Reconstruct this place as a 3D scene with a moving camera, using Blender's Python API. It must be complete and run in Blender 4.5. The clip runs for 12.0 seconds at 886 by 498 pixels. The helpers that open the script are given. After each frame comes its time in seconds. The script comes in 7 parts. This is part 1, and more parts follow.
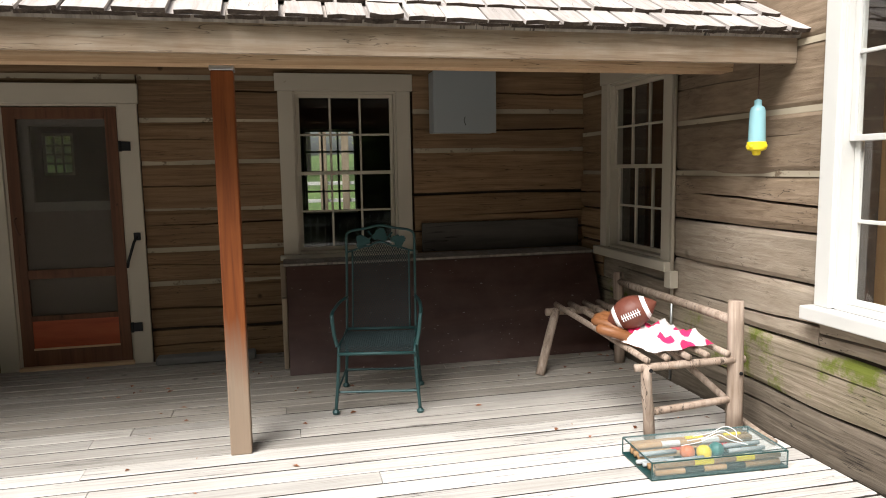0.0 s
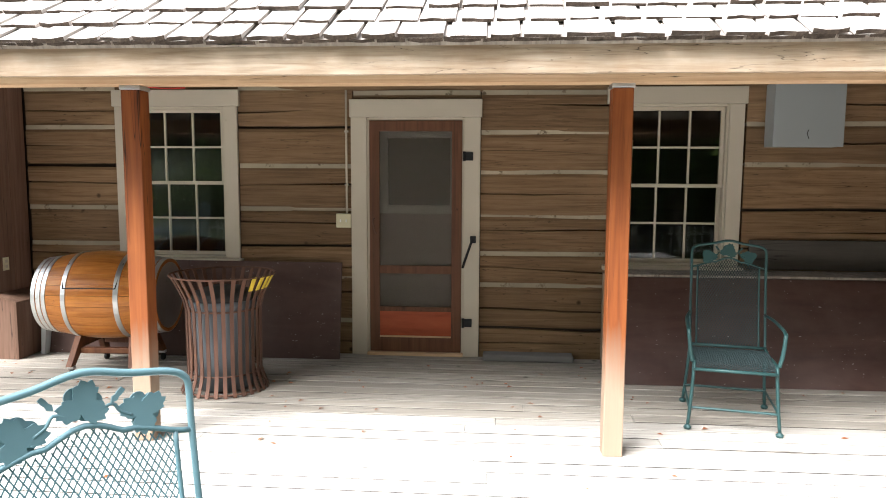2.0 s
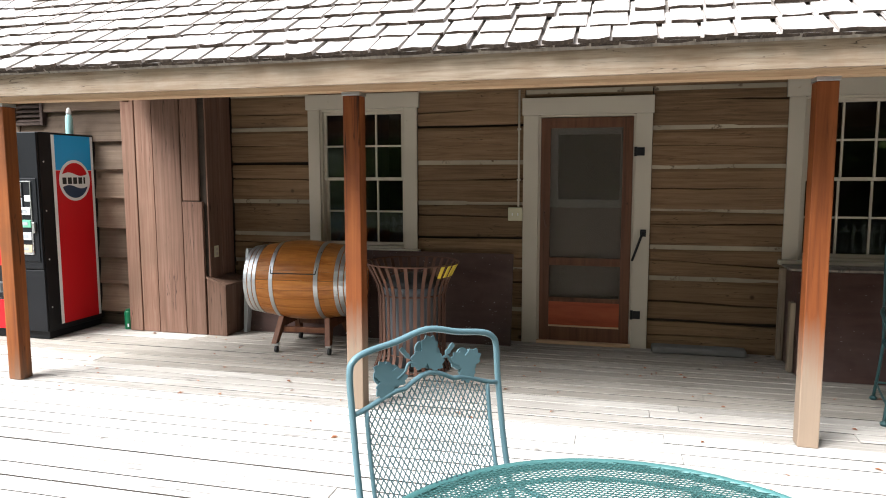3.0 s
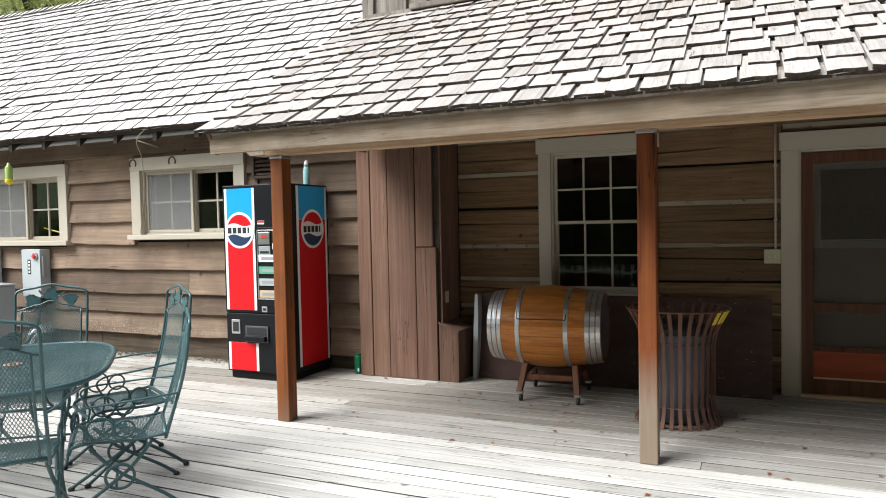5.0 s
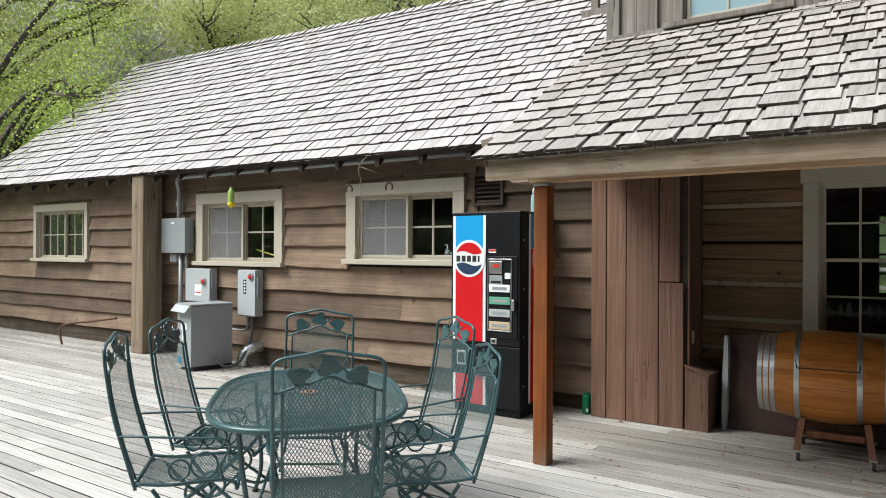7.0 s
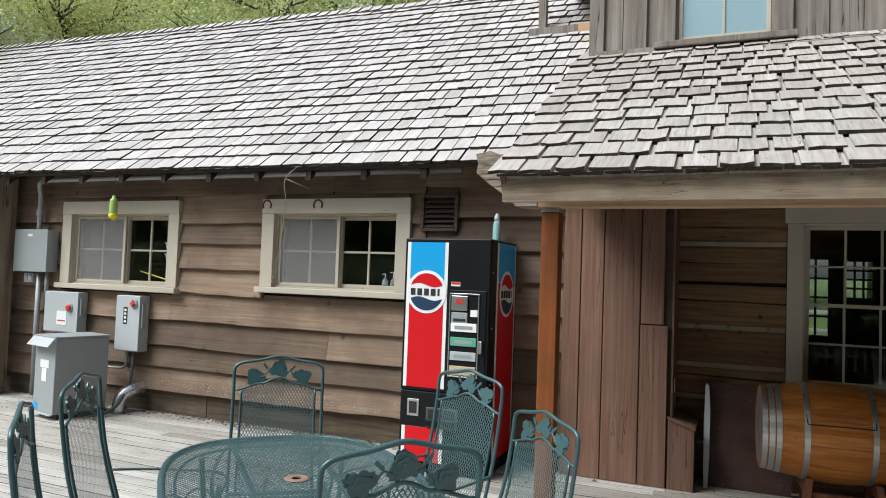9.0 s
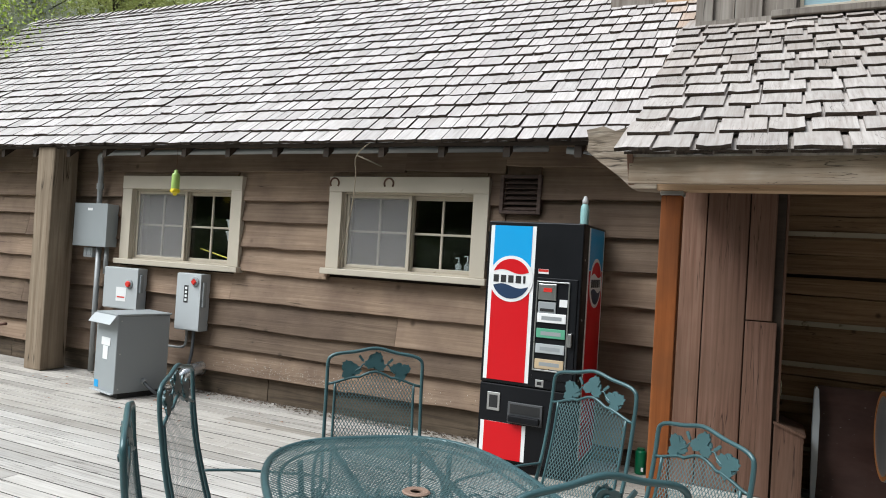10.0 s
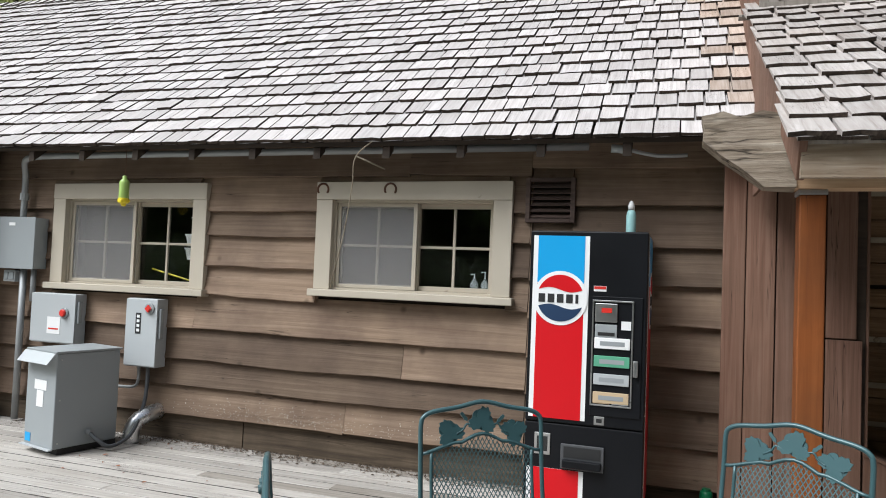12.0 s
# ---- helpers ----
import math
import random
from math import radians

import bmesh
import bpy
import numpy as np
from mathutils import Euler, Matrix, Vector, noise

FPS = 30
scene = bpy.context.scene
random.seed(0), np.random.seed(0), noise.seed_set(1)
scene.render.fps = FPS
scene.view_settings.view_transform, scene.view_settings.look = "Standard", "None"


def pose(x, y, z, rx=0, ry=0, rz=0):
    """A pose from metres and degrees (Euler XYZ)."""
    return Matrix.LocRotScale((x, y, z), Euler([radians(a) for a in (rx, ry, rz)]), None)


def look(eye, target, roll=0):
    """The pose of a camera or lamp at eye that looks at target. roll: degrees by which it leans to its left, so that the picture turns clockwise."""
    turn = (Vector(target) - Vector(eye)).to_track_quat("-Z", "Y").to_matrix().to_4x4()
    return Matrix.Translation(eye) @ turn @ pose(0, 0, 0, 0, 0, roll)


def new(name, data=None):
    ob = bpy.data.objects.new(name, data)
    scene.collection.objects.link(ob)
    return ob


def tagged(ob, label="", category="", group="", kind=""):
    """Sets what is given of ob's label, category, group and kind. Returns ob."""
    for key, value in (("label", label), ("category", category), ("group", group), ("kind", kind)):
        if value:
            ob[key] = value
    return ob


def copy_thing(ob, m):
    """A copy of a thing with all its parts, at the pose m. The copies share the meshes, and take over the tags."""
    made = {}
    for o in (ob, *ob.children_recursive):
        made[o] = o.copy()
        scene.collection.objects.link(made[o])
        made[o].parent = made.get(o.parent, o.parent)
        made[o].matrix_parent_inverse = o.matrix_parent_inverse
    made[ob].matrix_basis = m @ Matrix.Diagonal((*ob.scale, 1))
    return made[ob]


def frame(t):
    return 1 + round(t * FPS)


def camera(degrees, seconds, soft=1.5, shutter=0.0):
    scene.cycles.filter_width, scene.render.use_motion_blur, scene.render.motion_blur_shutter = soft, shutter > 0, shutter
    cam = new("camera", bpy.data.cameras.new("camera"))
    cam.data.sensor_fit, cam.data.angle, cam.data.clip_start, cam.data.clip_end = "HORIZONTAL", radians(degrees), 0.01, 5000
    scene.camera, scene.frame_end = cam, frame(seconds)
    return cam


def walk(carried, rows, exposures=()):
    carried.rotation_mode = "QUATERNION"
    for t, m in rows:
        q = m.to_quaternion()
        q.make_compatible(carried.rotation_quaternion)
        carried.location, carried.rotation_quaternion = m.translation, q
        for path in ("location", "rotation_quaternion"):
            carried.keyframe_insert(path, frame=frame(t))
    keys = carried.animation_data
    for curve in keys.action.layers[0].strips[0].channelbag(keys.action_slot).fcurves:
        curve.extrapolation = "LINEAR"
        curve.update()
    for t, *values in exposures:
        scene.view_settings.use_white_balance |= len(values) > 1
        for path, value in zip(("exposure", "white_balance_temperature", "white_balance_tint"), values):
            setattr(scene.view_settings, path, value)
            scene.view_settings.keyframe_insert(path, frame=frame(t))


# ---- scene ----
cam = camera(65.0, 12.0, soft=1.0)
PATH = [
    (0, (0.483, 0.297, 1.513), (0.921, 2.235, 1.281), -1.0),
    (0.5, (0.229, 0.375, 1.55), (0.616, 2.325, 1.327), 1.1),
    (1, (-0.031, 0.292, 1.564), (0.181, 2.274, 1.406), -0.6),
    (1.5, (-0.243, 0.267, 1.546), (-0.2, 2.26, 1.386), 1.5),
    (2, (-0.459, 0.243, 1.547), (-0.611, 2.226, 1.341), 0.3),
    (2.5, (-0.672, -0.006, 1.545), (-0.927, 1.964, 1.314), -0.8),
    (3, (-0.854, -0.109, 1.536), (-1.344, 1.818, 1.32), -0.1),
    (3.5, (-1.119, -0.102, 1.517), (-1.748, 1.792, 1.385), -0.4),
    (3.7, (-1.223, -0.094, 1.474), (-1.965, 1.758, 1.33), -0.6),
    (5.3, (-2.111, -0.381, 1.53), (-2.97, 1.425, 1.498), -1.5),
    (5.5, (-2.249, -0.427, 1.547), (-3.148, 1.359, 1.55), -1.6),
    (6, (-2.488, -0.556, 1.551), (-3.38, 1.233, 1.615), -0.5),
    (6.5, (-2.768, -0.669, 1.567), (-3.828, 1.027, 1.566), 0.3),
    (6.7, (-2.839, -0.622, 1.549), (-3.982, 1.019, 1.563), -0.0),
    (8.3, (-3.774, -0.277, 1.552), (-4.659, 1.516, 1.504), 0.9),
    (8.5, (-3.885, -0.247, 1.567), (-4.761, 1.551, 1.604), -0.2),
    (9, (-4.188, -0.144, 1.58), (-4.958, 1.7, 1.668), 2.1),
    (9.5, (-4.426, -0.096, 1.6), (-5.167, 1.757, 1.722), 3.3),
    (10, (-4.706, 0.042, 1.586), (-5.563, 1.849, 1.618), 3.5),
    (10.5, (-4.936, 0.223, 1.59), (-5.86, 1.991, 1.727), 3.8),
    (11, (-5.257, 0.273, 1.605), (-5.967, 2.139, 1.731), 1.4),
    (11.5, (-5.534, 0.393, 1.583), (-6.168, 2.289, 1.66), 2.8),
    (12, (-5.801, 0.54, 1.583), (-6.439, 2.434, 1.663), 2.3),
]
EXPOSURES = [(0.0, 0.56, 6500, 10), (0.7, 1.2, 6400, 10), (1.5, 1.93, 6300, 9), (2.5, 1.82, 6200, 9), (3.0, 1.2, 6150, 9), (3.5, 0.8, 6100, 8), (5.3, 0.38, 6100, 6), (6.5, 0.1, 6150, 5), (8.5, -0.12, 6050, 5), (12.0, -0.13, 6000, 8)]
walk(cam, [(t, look(eye, target, roll)) for t, eye, target, roll in PATH], EXPOSURES)

# ---- sky and sun (bright overcast) ----
world = bpy.data.worlds.new("overcast_sky")
scene.world = world
world.use_nodes = True
wn = world.node_tree.nodes
wl = world.node_tree.links
wn.clear()
w_out = wn.new("ShaderNodeOutputWorld")
w_bg = wn.new("ShaderNodeBackground")
w_sky = wn.new("ShaderNodeTexSky")
w_sky.sky_type = "NISHITA"
w_sky.sun_disc = False
w_sky.sun_elevation = radians(51.5)
w_sky.sun_rotation = radians(223)
w_sky.air_density, w_sky.dust_density, w_sky.ozone_density = 1.0, 5.0, 1.0
w_hsv = wn.new("ShaderNodeHueSaturation")
w_hsv.inputs["Saturation"].default_value = 0.35
w_bg.inputs["Strength"].default_value = 0.15
wl.new(w_sky.outputs["Color"], w_hsv.inputs["Color"])
wl.new(w_hsv.outputs["Color"], w_bg.inputs["Color"])
wl.new(w_bg.outputs["Background"], w_out.inputs["Surface"])
sun_data = bpy.data.lights.new("sun", "SUN")
sun_data.energy = 4.2
sun_data.angle = radians(36)
sun_data.color = (1.0, 0.99, 0.97)
sun = new("sun", sun_data)
sun.matrix_world = look((-13, -14, 24), (0, 0, 0))


# ---- materials ----
def node(nt, kind, **inputs):
    n = nt.nodes.new(kind)
    for key, value in inputs.items():
        n.inputs[key.replace("_", " ")].default_value = value
    return n


def ramp(nt, stops):
    n = nt.nodes.new("ShaderNodeValToRGB")
    while len(n.color_ramp.elements) < len(stops):
        n.color_ramp.elements.new(0.5)
    for e, (p, c) in zip(n.color_ramp.elements, stops):
        e.position = p
        e.color = (*c, 1) if len(c) == 3 else c
    return n


def mix(nt, fac, a, b, blend="MIX"):
    """A colour mix; each of fac, a and b is a value or an output socket."""
    n = nt.nodes.new("ShaderNodeMix")
    n.data_type, n.blend_type = "RGBA", blend
    for i, v in ((0, fac), (6, a), (7, b)):
        if isinstance(v, bpy.types.NodeSocket):
            nt.links.new(v, n.inputs[i])
        else:
            n.inputs[i].default_value = (*v, 1) if isinstance(v, tuple) and len(v) == 3 else v
    return n.outputs[2]


def shift_coords(nt, scale, island):
    """Object coordinates, scaled, with a shift of its own for every piece."""
    tc = node(nt, "ShaderNodeTexCoord")
    rnd = node(nt, "ShaderNodeNewGeometry").outputs["Random Per Island"] if island else node(nt, "ShaderNodeObjectInfo").outputs["Random"]
    mul = node(nt, "ShaderNodeMath")
    mul.operation = "MULTIPLY"
    mul.inputs[1].default_value = 43.0
    nt.links.new(rnd, mul.inputs[0])
    add = node(nt, "ShaderNodeVectorMath")
    add.operation = "ADD"
    nt.links.new(tc.outputs["Object"], add.inputs[0])
    nt.links.new(mul.outputs[0], add.inputs[1])
    mp = node(nt, "ShaderNodeMapping")
    mp.inputs["Scale"].default_value = scale
    nt.links.new(add.outputs[0], mp.inputs["Vector"])
    return add.outputs[0], mp.outputs[0], rnd


def start(name):
    m = bpy.data.materials.new(name)
    m.use_nodes = True
    nt = m.node_tree
    return m, nt, nt.nodes["Principled BSDF"]


def wood(name, dark, mid, light, axis="x", grain=14.0, along=0.7, rough=0.8, cracks=0.0, stain=None, stain_scale=1.2,
         bump=0.35, spread=0.25, island=False, knots=0.0, fade=None, specks=0.0, moss=None):
    """Timber: fine grain along an axis, blotches, cracks, and a tone of its own for every piece."""
    m, nt, bsdf = start(name)
    k = "xyz".index(axis[0])
    sc = [grain] * 3
    for c in axis:
        sc["xyz".index(c)] = along
    raw, mapped, rnd = shift_coords(nt, sc, island)
    n1 = node(nt, "ShaderNodeTexNoise", Scale=1.0, Detail=8.0, Roughness=0.62, Distortion=0.6)
    nt.links.new(mapped, n1.inputs["Vector"])
    r1 = ramp(nt, [(0.3, dark), (0.5, mid), (0.72, light)])
    nt.links.new(n1.outputs["Fac"], r1.inputs["Fac"])
    col = r1.outputs["Color"]
    n2 = node(nt, "ShaderNodeTexNoise", Scale=stain_scale, Detail=4.0, Roughness=0.6)
    nt.links.new(raw, n2.inputs["Vector"])
    r2 = ramp(nt, [(0.38, (0, 0, 0)), (0.68, (1, 1, 1))])
    nt.links.new(n2.outputs["Fac"], r2.inputs["Fac"])
    st = stain if stain else tuple(0.6 * c for c in mid)
    half = node(nt, "ShaderNodeMath")
    half.operation = "MULTIPLY"
    half.inputs[1].default_value = 0.55
    nt.links.new(r2.outputs["Color"], half.inputs[0])
    col = mix(nt, half.outputs[0], col, st)
    height = n1.outputs["Fac"]
    if cracks > 0:
        sc2 = [grain * 0.55] * 3
        sc2[k] = along * 0.55
        mp2 = node(nt, "ShaderNodeMapping")
        mp2.inputs["Scale"].default_value = sc2
        nt.links.new(raw, mp2.inputs["Vector"])
        n3 = node(nt, "ShaderNodeTexNoise", Scale=1.0, Detail=3.0, Roughness=0.5, Distortion=0.3)
        nt.links.new(mp2.outputs[0], n3.inputs["Vector"])
        r3 = ramp(nt, [(0.5 - 0.012 * cracks, (0, 0, 0)), (0.5, (1, 1, 1)), (0.5 + 0.012 * cracks, (0, 0, 0))])
        nt.links.new(n3.outputs["Fac"], r3.inputs["Fac"])
        n4 = node(nt, "ShaderNodeTexNoise", Scale=1.7, Detail=2.0)
        nt.links.new(raw, n4.inputs["Vector"])
        r4 = ramp(nt, [(0.48, (0, 0, 0)), (0.6, (1, 1, 1))])
        nt.links.new(n4.outputs["Fac"], r4.inputs["Fac"])
        crack = mix(nt, 1.0, r3.outputs["Color"], r4.outputs["Color"], "MULTIPLY")
        col = mix(nt, crack, col, tuple(0.18 * c for c in dark))
    if knots > 0:
        vo = node(nt, "ShaderNodeTexVoronoi", Scale=knots)
        nt.links.new(raw, vo.inputs["Vector"])
        rk = ramp(nt, [(0.03, (1, 1, 1)), (0.13 if knots >= 3 else 0.07, (0, 0, 0))])
        nt.links.new(vo.outputs["Distance"], rk.inputs["Fac"])
        col = mix(nt, rk.outputs["Color"], col, tuple(0.5 * c for c in dark))
    if moss:
        nm = node(nt, "ShaderNodeTexNoise", Scale=2.3, Detail=7.0, Roughness=0.72)
        nt.links.new(raw, nm.inputs["Vector"])
        rm = ramp(nt, [(0.53, (0, 0, 0)), (0.61, (0.9, 0.9, 0.9))])
        nt.links.new(nm.outputs["Fac"], rm.inputs["Fac"])
        col = mix(nt, rm.outputs["Color"], col, moss)
    if specks > 0:
        mps = node(nt, "ShaderNodeMapping")
        mps.inputs["Scale"].default_value = (26, 26, 60)
        nt.links.new(raw, mps.inputs["Vector"])
        n5 = node(nt, "ShaderNodeTexNoise", Scale=1.0, Detail=2.0, Roughness=0.5)
        nt.links.new(mps.outputs[0], n5.inputs["Vector"])
        r5 = ramp(nt, [(0.71, (0, 0, 0)), (0.75, (1, 1, 1))])
        nt.links.new(n5.outputs["Fac"], r5.inputs["Fac"])
        col = mix(nt, r5.outputs["Color"], col, (specks, specks * 0.9, specks * 0.85))
    if fade:
        (z0, z1), pale = fade
        tc = node(nt, "ShaderNodeTexCoord")
        sep = node(nt, "ShaderNodeSeparateXYZ")
        nt.links.new(tc.outputs["Object"], sep.inputs[0])
        wob = node(nt, "ShaderNodeMath")
        wob.operation = "MULTIPLY_ADD"
        nt.links.new(n1.outputs["Fac"], wob.inputs[0])
        wob.inputs[1].default_value = 0.5
        nt.links.new(sep.outputs["Z"], wob.inputs[2])
        mr = node(nt, "ShaderNodeMapRange")
        mr.inputs["From Min"].default_value, mr.inputs["From Max"].default_value = z0 + 0.25, z1 + 0.25
        mr.inputs["To Min"].default_value, mr.inputs["To Max"].default_value = 0.94, 0.0
        nt.links.new(wob.outputs[0], mr.inputs["Value"])
        pg = mix(nt, n1.outputs["Fac"], tuple(0.7 * c for c in pale), pale)
        col = mix(nt, mr.outputs[0], col, pg)
    hsv = node(nt, "ShaderNodeHueSaturation")
    vr = node(nt, "ShaderNodeMapRange")
    vr.inputs["To Min"].default_value, vr.inputs["To Max"].default_value = 1 - spread, 1 + spread
    nt.links.new(rnd, vr.inputs["Value"])
    nt.links.new(vr.outputs[0], hsv.inputs["Value"])
    nt.links.new(col, hsv.inputs["Color"])
    nt.links.new(hsv.outputs["Color"], bsdf.inputs["Base Color"])
    bsdf.inputs["Roughness"].default_value = rough
    bsdf.inputs["Specular IOR Level"].default_value = 0.25
    b = node(nt, "ShaderNodeBump", Strength=bump, Distance=0.01)
    nt.links.new(height, b.inputs["Height"])
    nt.links.new(b.outputs[0], bsdf.inputs["Normal"])
    return m


def paint(name, color, rough=0.5, metal=0.0, wear=None, wear_amount=0.5, scale=9.0, vary=0.12, bump=0.06, spec=0.4):
    """Paint, plastic or metal with mottling at two scales and worn spots."""
    m, nt, bsdf = start(name)
    raw, _, rnd = shift_coords(nt, (1, 1, 1), False)
    n1 = node(nt, "ShaderNodeTexNoise", Scale=scale, Detail=6.0, Roughness=0.65)
    nt.links.new(raw, n1.inputs["Vector"])
    n2 = node(nt, "ShaderNodeTexNoise", Scale=scale * 0.17, Detail=3.0)
    nt.links.new(raw, n2.inputs["Vector"])
    r1 = ramp(nt, [(0.3, tuple(c * (1 - vary) for c in color)), (0.7, tuple(min(1, c * (1 + vary)) for c in color))])
    nt.links.new(n2.outputs["Fac"], r1.inputs["Fac"])
    col = r1.outputs["Color"]
    if wear:
        r2 = ramp(nt, [(0.74 - 0.2 * wear_amount, (0, 0, 0)), (0.8 - 0.2 * wear_amount, (1, 1, 1))])
        nt.links.new(n1.outputs["Fac"], r2.inputs["Fac"])
        col = mix(nt, r2.outputs["Color"], col, wear)
    nt.links.new(col, bsdf.inputs["Base Color"])
    rr = node(nt, "ShaderNodeMapRange")
    rr.inputs["To Min"].default_value, rr.inputs["To Max"].default_value = max(0.03, rough - 0.1), min(1, rough + 0.12)
    nt.links.new(n1.outputs["Fac"], rr.inputs["Value"])
    nt.links.new(rr.outputs[0], bsdf.inputs["Roughness"])
    bsdf.inputs["Metallic"].default_value = metal
    bsdf.inputs["Specular IOR Level"].default_value = spec
    b = node(nt, "ShaderNodeBump", Strength=bump, Distance=0.004)
    nt.links.new(n1.outputs["Fac"], b.inputs["Height"])
    nt.links.new(b.outputs[0], bsdf.inputs["Normal"])
    return m


def see_through(name, color, opacity, rough=0.6):
    """Fine woven screen: part of the light goes straight through."""
    m, nt, bsdf = start(name)
    bsdf.inputs["Base Color"].default_value = (*color, 1)
    bsdf.inputs["Roughness"].default_value = rough
    bsdf.inputs["Alpha"].default_value = opacity
    return m


def glass(name, tint=(0.96, 0.98, 0.97)):
    m, nt, bsdf = start(name)
    bsdf.inputs["Base Color"].default_value = (*tint, 1)
    bsdf.inputs["Transmission Weight"].default_value = 1.0
    bsdf.inputs["IOR"].default_value = 1.5
    raw, _, _ = shift_coords(nt, (1, 1, 1), False)
    n1 = node(nt, "ShaderNodeTexNoise", Scale=3.0, Detail=2.0)
    nt.links.new(raw, n1.inputs["Vector"])
    rr = node(nt, "ShaderNodeMapRange")
    rr.inputs["To Min"].default_value, rr.inputs["To Max"].default_value = 0.0, 0.04
    nt.links.new(n1.outputs["Fac"], rr.inputs["Value"])
    nt.links.new(rr.outputs[0], bsdf.inputs["Roughness"])
    b = node(nt, "ShaderNodeBump", Strength=0.03, Distance=0.02)
    nt.links.new(n1.outputs["Fac"], b.inputs["Height"])
    nt.links.new(b.outputs[0], bsdf.inputs["Normal"])
    return m


def leaf_material(name, a, b):
    m, nt, bsdf = start(name)
    geo = node(nt, "ShaderNodeNewGeometry")
    r = ramp(nt, [(0.0, a), (1.0, b)])
    nt.links.new(geo.outputs["Random Per Island"], r.inputs["Fac"])
    nt.links.new(r.outputs["Color"], bsdf.inputs["Base Color"])
    bsdf.inputs["Roughness"].default_value = 0.6
    tr = node(nt, "ShaderNodeBsdfTranslucent")
    nt.links.new(r.outputs["Color"], tr.inputs["Color"])
    ms = node(nt, "ShaderNodeMixShader")
    ms.inputs[0].default_value = 0.45
    nt.links.new(bsdf.outputs[0], ms.inputs[1])
    nt.links.new(tr.outputs[0], ms.inputs[2])
    nt.links.new(ms.outputs[0], nt.nodes["Material Output"].inputs["Surface"])
    return m


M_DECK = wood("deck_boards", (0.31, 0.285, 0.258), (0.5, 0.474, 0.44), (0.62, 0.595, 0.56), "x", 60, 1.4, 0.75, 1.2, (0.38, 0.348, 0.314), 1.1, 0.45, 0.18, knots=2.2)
# Warmer and darker deck boards; the porch roof's shade is in the colour.
M_DECK_DIM = wood("half_shaded_deck_boards", (0.245, 0.221, 0.195), (0.395, 0.368, 0.334), (0.5, 0.47, 0.43), "x", 60, 1.4, 0.75, 1.2, (0.295, 0.265, 0.232), 1.1, 0.45, 0.17, knots=2.2)
M_DECK_SHADE = wood("shaded_deck_boards", (0.18, 0.157, 0.132), (0.29, 0.263, 0.228), (0.375, 0.344, 0.303), "x", 60, 1.4, 0.75, 1.2, (0.21, 0.182, 0.15), 1.1, 0.45, 0.16, knots=2.2)
M_LOG = wood("hewn_log", (0.118, 0.068, 0.033), (0.21, 0.128, 0.067), (0.275, 0.178, 0.102), "x", 46, 1.6, 0.85, 0.55, (0.14, 0.088, 0.05), 1.3, 0.6, 0.2, knots=2.6)
M_CHINK = paint("chinking_strip", (0.33, 0.28, 0.205), 0.85, 0, (0.13, 0.095, 0.06), 0.75, 9, 0.3, 0.4)
M_TRIM = paint("beige_trim_paint", (0.468, 0.415, 0.332), 0.55, 0, (0.31, 0.26, 0.2), 0.35, 7, 0.07, 0.1)
M_WHITE = paint("white_trim_paint", (0.54, 0.53, 0.5), 0.55, 0, (0.45, 0.43, 0.38), 0.35, 9, 0.06, 0.15)
M_POST = wood("stained_post", (0.105, 0.026, 0.006), (0.18, 0.05, 0.011), (0.25, 0.08, 0.02), "z", 22, 0.9, 0.6, 0.8, (0.13, 0.036, 0.01), 2.0, 0.2, 0.06, fade=((0.36, 0.72), (0.29, 0.22, 0.16)), knots=1.4)
M_POST_B = wood("stained_post_sheltered", (0.115, 0.03, 0.007), (0.205, 0.06, 0.013), (0.28, 0.092, 0.023), "z", 22, 0.9, 0.6, 0.8, (0.12, 0.045, 0.016), 2.6, 0.2, 0.06, fade=((-0.1, 0.22), (0.2, 0.13, 0.085)), knots=1.4)
M_FASCIA = wood("weathered_fascia", (0.24, 0.175, 0.118), (0.36, 0.283, 0.208), (0.46, 0.385, 0.305), "x", 44, 2.6, 0.8, 0.4, (0.27, 0.18, 0.11), 4.2, 0.3, 0.08, knots=1.6)
M_BEAM = wood("pale_beam", (0.4, 0.25, 0.14), (0.52, 0.355, 0.215), (0.6, 0.44, 0.29), "x", 50, 1.6, 0.75, 0.5, (0.4, 0.24, 0.135), 2.6, 0.25, 0.05)
M_SHINGLE = wood("cedar_shake", (0.27, 0.235, 0.21), (0.4, 0.365, 0.34), (0.5, 0.465, 0.44), "y", 46, 3.0, 0.8, 0.5, (0.33, 0.29, 0.262), 4.0, 0.4, 0.13)
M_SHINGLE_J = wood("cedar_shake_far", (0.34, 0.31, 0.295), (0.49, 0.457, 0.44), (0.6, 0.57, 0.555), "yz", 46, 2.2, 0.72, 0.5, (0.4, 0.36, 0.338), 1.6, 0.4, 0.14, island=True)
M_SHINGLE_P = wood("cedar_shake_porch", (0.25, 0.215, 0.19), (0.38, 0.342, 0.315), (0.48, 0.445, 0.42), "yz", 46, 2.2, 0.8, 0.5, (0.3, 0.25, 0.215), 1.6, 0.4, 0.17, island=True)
M_SHINGLE_B = wood("rust_stained_shake", (0.28, 0.215, 0.17), (0.41, 0.335, 0.28), (0.52, 0.44, 0.385), "yz", 46, 2.2, 0.8, 0.8, (0.29, 0.2, 0.145), 1.2, 0.55, 0.25, island=True)
